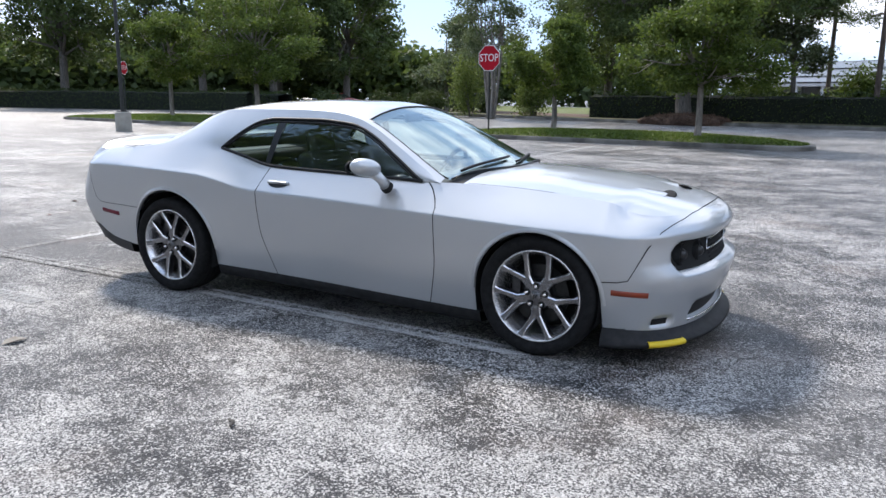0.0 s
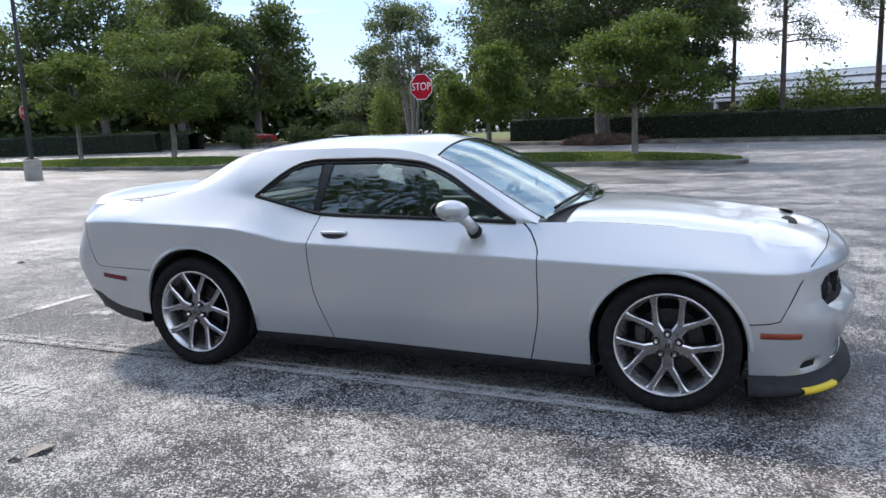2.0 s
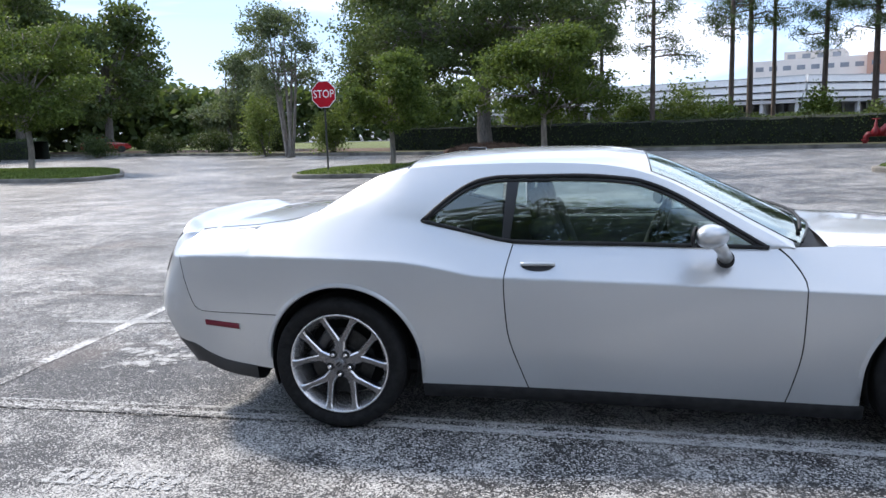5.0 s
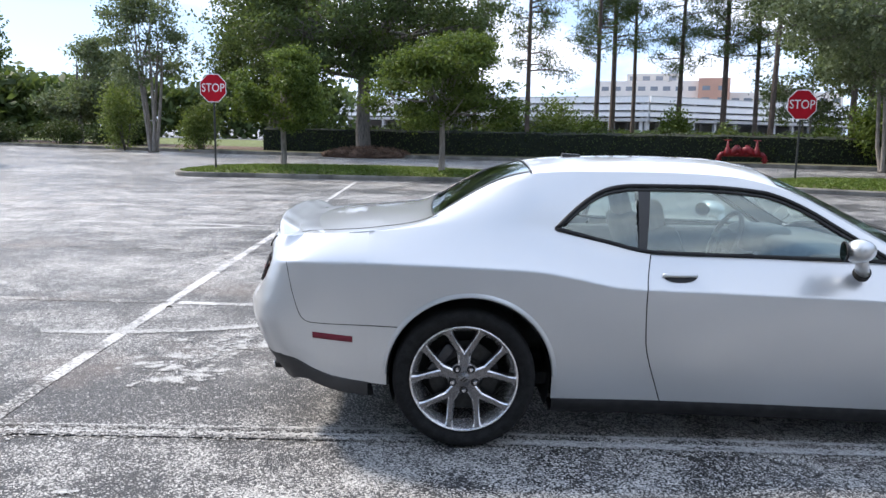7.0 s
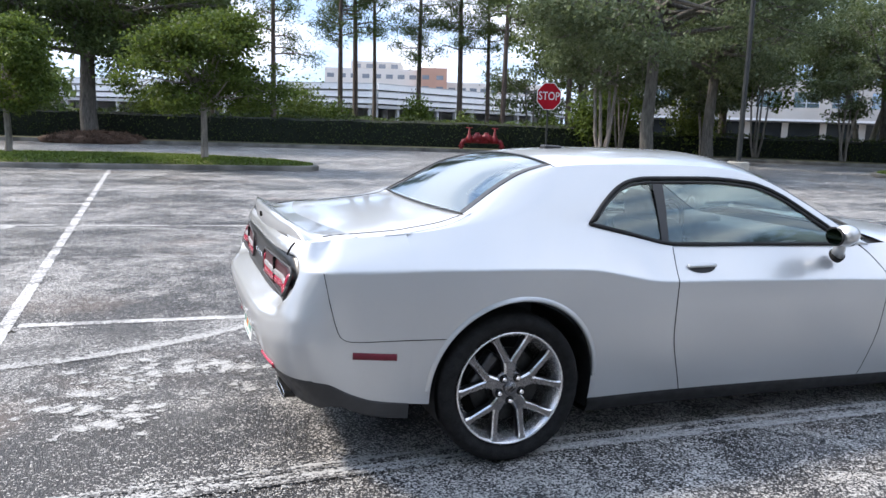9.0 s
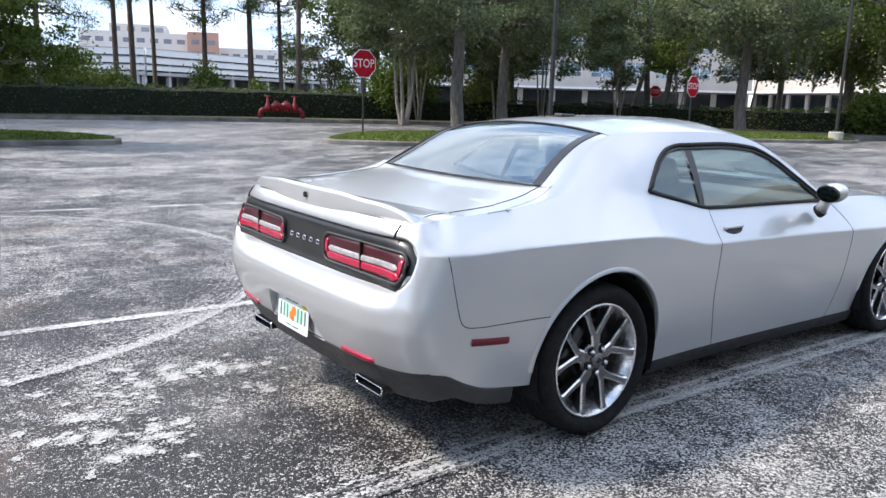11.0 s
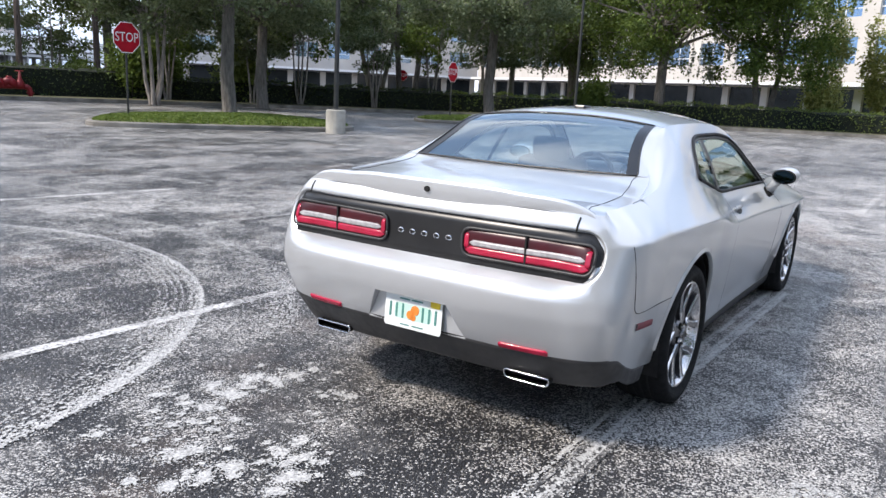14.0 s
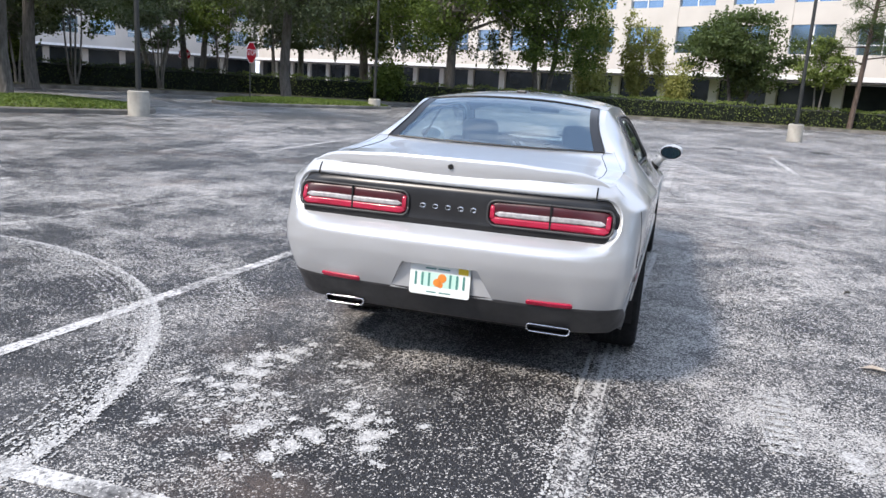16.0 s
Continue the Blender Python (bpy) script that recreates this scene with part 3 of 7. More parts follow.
def stop_sign(x, y, z, facing, label, height=2.62, width=0.9, tilt=0.0):
    """An octagonal stop sign on a steel post; facing 0 looks towards -y."""
    t = thing("stop_sign", pose(x, y, z, 0, 0, facing), label, "stop sign", "stop signs")
    bm = bmesh.new()
    tube(bm, [(0, 0.02, -0.2), (0, 0.02, height + 0.3)], [0.032, 0.032], 8)
    part("post", bm, POST_DARK, t, "dark painted steel post")
    face = Matrix.Translation((0, 0, height)) @ pose(0, 0, 0, 90, tilt, 0)
    for nm, r, z0, z1, mat, lab in (("sign_back", width / 2, -0.012, -0.004, SIGN_BACK, "bare metal back"), ("white_border", width / 2, -0.004, 0.001, SIGN_WHITE, "white border"), ("red_face", width / 2 - 0.022, 0.001, 0.004, SIGN_RED, "red octagonal face")):
        bm = bmesh.new()
        prism(bm, octagon(r), z0, z1)
        bmesh.ops.transform(bm, matrix=face @ pose(0, 0, 0.03), verts=bm.verts)
        part(nm, bm, mat, t, lab)
    text_part("STOP", width * 0.43, SIGN_WHITE, t, face @ pose(0, 0, 0.036), "white letters", stretch=0.86)
    return t


def lamp_post(x, y, label, height=9.0, base=0.75, r=0.30):
    """A tall dark lamp post on a round concrete base."""
    t = thing("street_lamp", pose(x, y, 0), label, "street lamp", "car park lamps")
    bm = bmesh.new()
    tube(bm, [(0, 0, -0.1), (0, 0, base - 0.03), (0, 0, base)], [r, r, r - 0.03], 24)
    part("concrete_base", bm, CONCRETE, t, "pale round concrete base", smooth=False)
    bm = bmesh.new()
    box(bm, -0.16, 0.16, -0.16, 0.16, base, base + 0.035, 0.006)
    part("base_plate", bm, POST_DARK, t)
    bm = bmesh.new()
    tube(bm, [(0, 0, base + 0.03), (0, 0, height)], [0.075, 0.06], 12)
    part("pole", bm, POST_DARK, t)
    for sx in (-1, 1):
        bm = bmesh.new()
        box(bm, *sorted((sx * 0.06, sx * 0.5)), -0.04, 0.04, height - 0.15, height - 0.08)
        box(bm, *sorted((sx * 0.45, sx * 1.05)), -0.2, 0.2, height - 0.2, height - 0.05, 0.03)
        part("lamp_head", bm, POST_DARK, t)
    return t


stop_sign(-8.95, 20.3, 0.25, -8, "red octagonal stop sign on a dark post in a grass island", height=2.54, width=0.88)
stop_sign(9.4, 19.25, 0.12, 0, "red octagonal stop sign on a dark post in a grass island", height=2.42)
stop_sign(25.0, 17.5, 0.12, 4, "red octagonal stop sign on a dark post beside an oak", height=2.15)
stop_sign(46.0, 35.8, 0.12, -40, "distant red stop sign in front of a building", height=2.3)
stop_sign(-35.2, 26.0, 0.15, 112, "red stop sign seen from the edge beside a small tree", height=2.75, width=0.76)
lamp_post(-22.4, 15.5, "tall dark car park lamp on a round concrete base")
lamp_post(12.75, 13.8, "tall dark car park lamp on a round concrete base", base=0.72)
lamp_post(28.4, -5.7, "tall dark car park lamp on a round concrete base", base=0.72)
lamp_post(30.0, 13.5, "tall dark lamp on a concrete base", base=0.5)


# ---- red fire valves at the hedge ----
def fire_valves(x, y, turn):
    t = thing("fire_valve_set", pose(x, y, 0.1, 0, 0, turn) @ Matrix.Diagonal((0.86, 0.9, 1.0, 1)), "red painted fire sprinkler valve manifold by the hedge", "fire valve")
    bm = bmesh.new()
    tube(bm, [(-1.05, 0, 0.52), (1.05, 0, 0.52)], [0.12, 0.12], 12)
    part("main_pipe", bm, PIPE_RED, t, smooth=True)
    for sg in (-1, 1):
        bm = bmesh.new()
        tube(bm, [(sg * 1.30, 0, -0.1), (sg * 1.30, 0, 0.22), (sg * 1.27, 0, 0.40), (sg * 1.17, 0, 0.50), (sg * 1.02, 0, 0.53)], [0.13, 0.13, 0.14, 0.14, 0.13], 12)
        riser = part("riser_pipe", bm, PIPE_RED, t, smooth=True)
        for z in (0.05, 0.24):
            bm = bmesh.new()
            tube(bm, [(sg * 1.30, 0, z - 0.03), (sg * 1.30, 0, z + 0.03)], [0.20, 0.20], 14)
            part("flange", bm, PIPE_RED, riser)
        # upright gate valve with its wheel
        px = sg * 0.82
        bm = bmesh.new()
        tube(bm, [(px, 0, 0.42), (px, 0, 0.66), (px, 0, 0.80), (px, 0, 0.92), (px, 0, 1.22)], [0.21, 0.22, 0.15, 0.09, 0.05], 12)
        valve = part("gate_valve", bm, PIPE_RED, t, smooth=True)
        bm = bmesh.new()
        ring = [(px + 0.19 * math.cos(q), 0.19 * math.sin(q), 1.24) for q in (k * math.pi / 6 for k in range(13))]
        tube(bm, ring, [0.024] * 13, 6)
        for q in (0, math.pi / 3, 2 * math.pi / 3):
            tube(bm, [(px - 0.18 * math.cos(q), -0.18 * math.sin(q), 1.24), (px + 0.18 * math.cos(q), 0.18 * math.sin(q), 1.24)], [0.016, 0.016], 5)
        part("hand_wheel", bm, PIPE_RED, valve)
        # tilted check valve with flanged ends
        bm = bmesh.new()
        tube(bm, [(sg * 0.62, 0, 0.50), (sg * 0.48, 0, 0.66), (sg * 0.30, 0, 0.78), (sg * 0.14, 0, 0.74), (sg * 0.08, 0, 0.50)], [0.15, 0.21, 0.22, 0.19, 0.13], 12)
        check = part("check_valve", bm, PIPE_RED, t, smooth=True)
        bm = bmesh.new()
        tube(bm, [(sg * 0.30, 0, 0.92), (sg * 0.30, 0, 1.0)], [0.16, 0.13], 12)
        part("valve_cover", bm, PIPE_RED, check)
    return t


fire_valves(13.9, 35.2, -20)

# ---- hedges ----
hb = offset_line(BACK, 3.6)
hedge("hedge", hb[3:8], 1.5, 1.6, "dark clipped green hedge along the verge", 1)
hedge("hedge", [hb[7], hb[8], hb[9]], 1.4, 1.25, "dark clipped green hedge under oaks", 2)
hedge("hedge", hb[9:14], 1.5, 1.25, "clipped green hedge in front of an office building", 3, LEAF_BRIGHT)
hedge("hedge", [(-60, 58), (-44, 50.5)], 1.6, 1.5, "dark clipped hedge in the distance", 4)
hedge("hedge", [(-72, 40), (-52, 44), (-45, 47)], 1.6, 1.6, "dark clipped hedge in the distance", 5)
for i, (hx, hy, hr) in enumerate(((-38.5, 50.0, 1.6), (-34.5, 53.0, 1.5), (-26.0, 52.0, 2.0), (-29.5, 51.6, 1.9), (-23.0, 50.0, 1.2))):
    shrub("shrub", hx, hy, "rounded dark green clipped shrub on the verge", hr, hr, 1.7, LEAF_HEDGE, 2600, 0.13, 60 + i)

# ---- trees ----
tree("young_tree", -1.62, 20.2, "young leafy green tree on a grass island", 4.6, 0.75, 2.5, 2.3, 0.105, LEAF_MAPLE, BARK_PALE, 17000, 0.105, 11, 22, z=0.28, lobe=0.31)
tree("young_tree", -7.1, 22.0, "young leafy green tree on a grass island", 4.15, 0.75, 1.85, 1.6, 0.10, LEAF_MAPLE, BARK_PALE, 13000, 0.105, 12, 20, z=0.28, lobe=0.32)
tree("young_tree", -24.4, 25.2, "broad young leafy tree on a grass island", 6.6, 1.7, 3.9, 3.6, 0.13, LEAF_MAPLE, BARK_PALE, 19000, 0.13, 13, 24, z=0.25, lobe=0.32)
tree("young_tree", -29.6, 24.4, "small young leafy tree on a grass island", 5.5, 1.7, 2.3, 2.2, 0.11, LEAF_MAPLE, BARK_PALE, 11000, 0.13, 14, 18, z=0.25, lobe=0.32)
tree("oak_tree", -6.2, 40.4, "great dark oak behind the hedge", 14.5, 2.2, 9.2, 8.0, 0.42, LEAF_OAK, BARK, 45000, 0.18, 21, 50, lobe=0.22)
tree("oak_tree", -0.9, 43.0, "dark leafy tree behind the hedge", 8.5, 2.6, 2.6, 2.6, 0.15, LEAF_GREY, BARK, 9000, 0.16, 22, 18, lobe=0.32)
tree("oak_tree", -13.6, 50.0, "dark leafy tree behind the hedge", 14, 2.0, 5.0, 5.0, 0.3, LEAF_OAK, BARK, 20000, 0.2, 23, 26, lobe=0.32)
tree("myrtle_tree", -19.2, 42.2, "slender many-stemmed pale tree on the verge", 9.9, 3.0, 3.1, 3.0, 0.13, LEAF_GREY, BARK_PALE, 6500, 0.17, 24, 22, stems=5, lobe=0.30)
tree("round_tree", -29.6, 55.0, "rounded grey-green tree in the distance", 8.2, 1.6, 4.2, 4.2, 0.2, LEAF_GREY, BARK, 9000, 0.24, 25, 18)
shrub("small_tree", -21.6, 44.0, "bright green bushy young tree", 1.6, 1.6, 4.2, LEAF_BRIGHT, 2600, 0.16, 26, category="tree")
shrub("small_tree", -16.8, 43.8, "bright green bushy young tree", 1.4, 1.4, 3.4, LEAF_BRIGHT, 2200, 0.16, 27, category="tree")
for i, (tx, ty, th, tr) in enumerate(((-46, 63, 15, 6.0), (-51, 57, 17, 7.0), (-56, 52, 18, 8.0), (-66, 44, 17, 8.0), (-78, 38, 16, 8.0), (-58, 66, 17, 8.0))):
    tree("oak_tree", tx, ty, "tall dark leafy tree in the distance", th, 2.4, tr, tr, 0.4, LEAF_OAK, BARK, 10500, 0.38, 30 + i, 28, lobe=0.30)
# oaks on the side of the office building
for i, (tx, ty, th) in enumerate(((21.6, 33.4, 6.5), (25.4, 31.0, 6.0), (28.6, 30.4, 6.8), (31.6, 27.2, 5.8), (35.0, 25.4, 6.2))):
    tree("myrtle_tree", tx, ty, "slender many-stemmed tree before a hedge", th, 2.0, 2.3, 2.2, 0.075, LEAF_GREY if i % 2 else LEAF_MAPLE, BARK_PALE, 2400, 0.17, 420 + i, 16, stems=4, lobe=0.30)
for i, (tx, ty, th, tr) in enumerate(((36.0, 44.0, 12.5, 7.0), (46.0, 38.5, 12.5, 7.0), (55.0, 30.5, 12.0, 6.5), (26.5, 46.0, 12.0, 6.0))):
    tree("oak_tree", tx, ty, "dark leafy oak behind the hedge before an office building", th, 3.2, tr, tr, 0.26, LEAF_OAK if i % 2 else LEAF_GREY, BARK, 10000, 0.24, 400 + i, 28, lobe=0.27, stems=1 + i % 2)
tree("oak_tree", 13.8, 19.7, "broad grey-barked oak on a grass island", 10.5, 2.9, 6.8, 6.5, 0.24, LEAF_GREY, BARK, 26000, 0.13, 41, 38, lobe=0.23, z=0.25)
tree("oak_tree", 23.5, 28.2, "grey-barked oak beside the road", 11, 2.9, 7.2, 6.8, 0.28, LEAF_GREY, BARK, 22000, 0.15, 42, 38, lobe=0.23)
tree("myrtle_tree", 18.7, 30.6, "slender many-stemmed tree before a hedge", 7.5, 2.6, 2.8, 2.8, 0.12, LEAF_GREY, BARK_PALE, 5500, 0.17, 43, 18, stems=4)
tree("oak_tree", 38.0, 29.4, "grey-green oak in front of a building", 11, 3.0, 7.0, 6.5, 0.26, LEAF_GREY, BARK, 15000, 0.18, 44, 26, stems=2, lobe=0.28)
tree("oak_tree", 33.0, 20.0, "spreading oak with a pale trunk", 11, 3.2, 6.3, 6.0, 0.28, LEAF_GREY, BARK, 17000, 0.15, 45, 30, lobe=0.23)
tree("oak_tree", 42.0, 13.2, "broad bright green oak in front of an office building", 14.5, 1.8, 7.8, 7.2, 0.34, LEAF_MAPLE, BARK, 33000, 0.185, 46, 46, lobe=0.25)
tree("oak_tree", 47.5, 21.6, "broad green oak in front of an office building", 12.0, 2.2, 6.0, 6.0, 0.34, LEAF_OAK, BARK, 18000, 0.21, 47, 30, lobe=0.30)
tree("oak_tree", 29.5, 34.5, "grey-green oak behind a hedge", 11.5, 3.0, 6.5, 6.5, 0.26, LEAF_GREY, BARK, 14500, 0.20, 48, 24, lobe=0.30)
tree("oak_tree", 46.6, 8.0, "green oak with low limbs in front of an office building", 14.0, 1.5, 5.0, 4.8, 0.24, LEAF_MAPLE, BARK, 21000, 0.18, 56, 34, lobe=0.27, stems=2)
tree("round_tree", 54.5, -5.0, "rounded dark green tree by an office building", 8.0, 1.8, 4.1, 4.0, 0.16, LEAF_OAK, BARK, 11000, 0.22, 49, 24, stems=2)
tree("slender_tree", 52.5, 5.6, "slender pale tree by an office building", 8.6, 1.2, 1.7, 1.7, 0.06, LEAF_YELLOW, BARK_PALE, 3600, 0.18, 50, 18, stems=3)
tree("slender_tree", 52.8, 1.8, "slender yellowish green tree by an office building", 8.4, 0.8, 1.6, 1.6, 0.06, LEAF_YELLOW, BARK_PALE, 4200, 0.18, 51, 16)
shrub("small_tree", 50.5, -0.9, "yellowish bushy young tree", 1.3, 1.3, 3.8, LEAF_YELLOW, 2200, 0.16, 52, category="tree")
shrub("small_tree", 49.0, 5.0, "yellow-green bushy young tree", 1.5, 1.5, 3.0, LEAF_YELLOW, 2200, 0.16, 53, category="tree")
tree("slender_tree", 51.0, -9.8, "small feathery green tree by an office building", 6.0, 2.2, 1.9, 1.9, 0.08, LEAF_BRIGHT, BARK_PALE, 3200, 0.17, 54, 14, stems=2)
pine(50.9, -12.0, "tall thin pine by an office building", 14, 55, 20, 0.3, 0.16)
for i, (px_, py_, ph) in enumerate(((3.3, 40.6, 13.5), (8.6, 47.0, 15.5), (10.0, 48.5, 16), (11.8, 50.0, 16.5), (13.9, 46.4, 15), (16.0, 44.0, 14.5), (17.8, 43.4, 13), (17.4, 40.2, 14), (22.8, 41.5, 13), (0.6, 50.0, 14))):
    pine(px_, py_, "tall bare-stemmed pine behind the hedge", ph, 70 + i, 15 + (i % 3) * 3, 0.36 + 0.05 * (i % 4), 0.14 + 0.02 * (i % 3))
for i, (sx, sy, sr, sh) in enumerate(((5.2, 43.0, 2.0, 3.4), (7.4, 44.5, 1.6, 2.5), (12.8, 43.5, 1.2, 2.9), (15.2, 41.5, 0.9, 1.9), (19.8, 38.5, 0.9, 2.0), (2.2, 44.5, 1.8, 2.8), (-3.0, 47, 2.4, 2.8), (-10, 46, 2.4, 3.0), (22.5, 35.5, 1.8, 3.0), (26.0, 33.0, 1.8, 3.4), (39.0, 16.5, 1.4, 2.4), (20.5, 35.0, 1.5, 3.2), (24.4, 38.0, 2.0, 4.2))):
    shrub("shrub", sx, sy, "bushy green undergrowth behind a hedge", sr, sr, sh, LEAF_BRIGHT if i % 3 == 0 else LEAF_MAPLE, 2200, 0.18, 90 + i)
for i, (tx, ty, th, tr, lf) in enumerate(((26.5, 40.0, 8.5, 3.4, LEAF_GREY), (44.5, 27.0, 8.0, 3.0, LEAF_GREY), (22.0, 45.0, 8.5, 3.4, LEAF_GREY))):
    tree("understorey_tree", tx, ty, "leafy small tree behind a hedge", th * 0.75, 2.0, tr, tr, 0.10, lf, BARK_PALE, 2600, 0.2, 130 + i, 16, stems=3)
# grey moss that hangs from the oaks before the office building
MOSS = make_leaf("hanging_moss", (0.12, 0.13, 0.10), (0.24, 0.25, 0.20), 0.3)
for i, (tx, ty, r, z0, z1) in enumerate(((42.0, 13.2, 4.2, 2.8, 5.5), (33.0, 20.0, 3.4, 3.4, 5.5), (47.5, 21.6, 3.6, 3.0, 5.0))):
    rng_m = np.random.default_rng(300 + i)
    strands = []
    for _ in range(34):
        a, d = rng_m.uniform(0, 2 * math.pi), r * math.sqrt(rng_m.uniform(0.15, 1))
        top_m, ln = rng_m.uniform(z0 + 0.6, z1), rng_m.uniform(0.5, 1.5)
        k = rng_m.uniform(0, 1, size=(26, 1))
        strands.append(np.concatenate([np.array([[d * math.cos(a), d * math.sin(a)]]) + rng_m.normal(size=(26, 2)) * 0.07 * (1.15 - k), top_m - ln * k], axis=1))
    t_m = thing("hanging_moss", pose(tx, ty, 0.1), "pale grey moss hanging from an oak", "moss", "hanging moss")
    finish("moss_clump", leaf_mesh("moss_clump", np.concatenate(strands), 0.12, rng_m, -0.5, 1.8), MOSS, t_m)
# trees across the car park that the car's glass mirrors
for i, (tx, ty, th) in enumerate(((-27, -16, 19), (-18, -17, 21), (-10, -16, 22), (-2, -19, 20), (22, -31, 18), (31, -27, 18), (37, -32, 18))):
    tree("oak_tree", tx, ty, "tall leafy tree on the far side of the car park", th, 3.0, 6.5, 6.5, 0.36, LEAF_OAK, BARK, 6000, 0.40, 110 + i, 22, z=0)


# ---- far woods ----
def far_woods(x0, y0, x1, y1, h, n, seed, label):
    rng = np.random.default_rng(seed)
    f = rng.uniform(size=n)
    hh = h * (0.72 + 0.28 * np.abs(np.sin(f * 23 + seed)) * np.abs(np.sin(f * 61)))
    pts = np.stack([x0 + (x1 - x0) * f + rng.normal(size=n) * 2, y0 + (y1 - y0) * f + rng.normal(size=n) * 2, rng.uniform(size=n) ** 0.7 * hh], axis=1)
    return tagged(finish("far_woods", leaf_mesh("far_woods", pts, 0.8, rng), LEAF_OAK), label, "woods", kind="stuff")


far_woods(-160, 40, -70, 105, 13, 14000, 1, "dark far tree line beyond the car park")
far_woods(-120, 44, -42, 80, 8, 15000, 6, "dark undergrowth below the far trees")
far_woods(-70, 105, -16, 108, 9, 9000, 2, "dark far tree line beyond the car park")
# two unseen tree lines, added to close the horizon and darken the car's reflections
far_woods(-95, -60, -100, 36, 12, 9000, 4, "added tree line out of view that darkens the car's reflections")
far_woods(-95, -62, 95, -70, 12, 14000, 5, "added tree line out of view that darkens the car's reflections")
far_woods(-25, 126, 90, 128, 2.0, 6000, 3, "low green growth below the parking decks")


# ---- parking decks and hospital ----
def garage(x0, y0, x1, y1, label):
    length = math.hypot(x1 - x0, y1 - y0)
    t = thing("parking_garage", pose(x0, y0, 0, 0, 0, math.degrees(math.atan2(y1 - y0, x1 - x0))), label, "parking garage")
    for z0, z1, mat, lab in ((3.9, 4.4, DECK_GREY, "grey deck edge"), (4.75, 5.6, SIGN_WHITE, "white parapet"), (5.9, 6.95, SIGN_WHITE, "white parapet"), (7.25, 8.4, SIGN_WHITE, "white parapet")):
        bm = bmesh.new()
        box(bm, 0, length, 0, 30, z0 - 0.05, z0 + 0.25)
        part("deck", bm, DECK_GREY, t)
        bm = bmesh.new()
        box(bm, -0.2, length + 0.2, -0.25, 0.0, z0, z1)
        part("parapet", bm, mat, t, lab)
        bm = bmesh.new()
        box(bm, -0.2, length + 0.2, -0.31, -0.255, z1 - 0.14, z1 + 0.02)
        part("coping", bm, DECK_GREY, t)
    for i in range(int(length / 6) + 1):
        for dy, w in ((0.3, 0.30), (9.0, 0.35)):
            bm = bmesh.new()
            box(bm, i * 6 - w, i * 6 + w, dy, dy + 2 * w, -0.2, 7.2)
            part("column", bm, DECK_GREY, t)
    bm = bmesh.new()
    box(bm, 0, length, 22, 22.4, -0.1, 7.2)
    part("inner_wall", bm, DECK_GREY, t)
    return t


garage(-40, 186, 35, 134, "white multi-level parking garage in the distance")
garage(35.5, 134.2, 118, 184, "white multi-level parking garage in the distance")


def hospital(x, y, turn):
    t = thing("hospital_building", pose(x, y, 0, 0, 0, turn), "distant cream and pink building with window bands", "building")
    for nm, x0, x1, y0, z1, mat in (("main_block", -30, 0, 0, 18.0, WALL_CREAM), ("pink_block", 0, 9, -3, 18.6, WALL_PINK), ("low_wing", 9, 40, 2, 14.6, WALL_CREAM), ("roof_plant", -22, -6, 4, 20.5, WALL_WHITE)):
        bm = bmesh.new()
        box(bm, x0, x1, y0, y0 + 20, -1, z1)
        b = part(nm, bm, mat, t)
        for z in np.arange(8.2, z1 - 1.6, 3.4):
            n = max(2, int((x1 - x0) / 3.4))
            for i in range(n):
                xx = x0 + (x1 - x0) * (i + 0.5) / n
                bm = bmesh.new()
                box(bm, xx - 1.1, xx + 1.1, y0 - 0.06, y0 + 0.1, z, z + 1.3)
                part("window", bm, GLASS_GREY, b)
    return t


hospital(76, 232, -20)


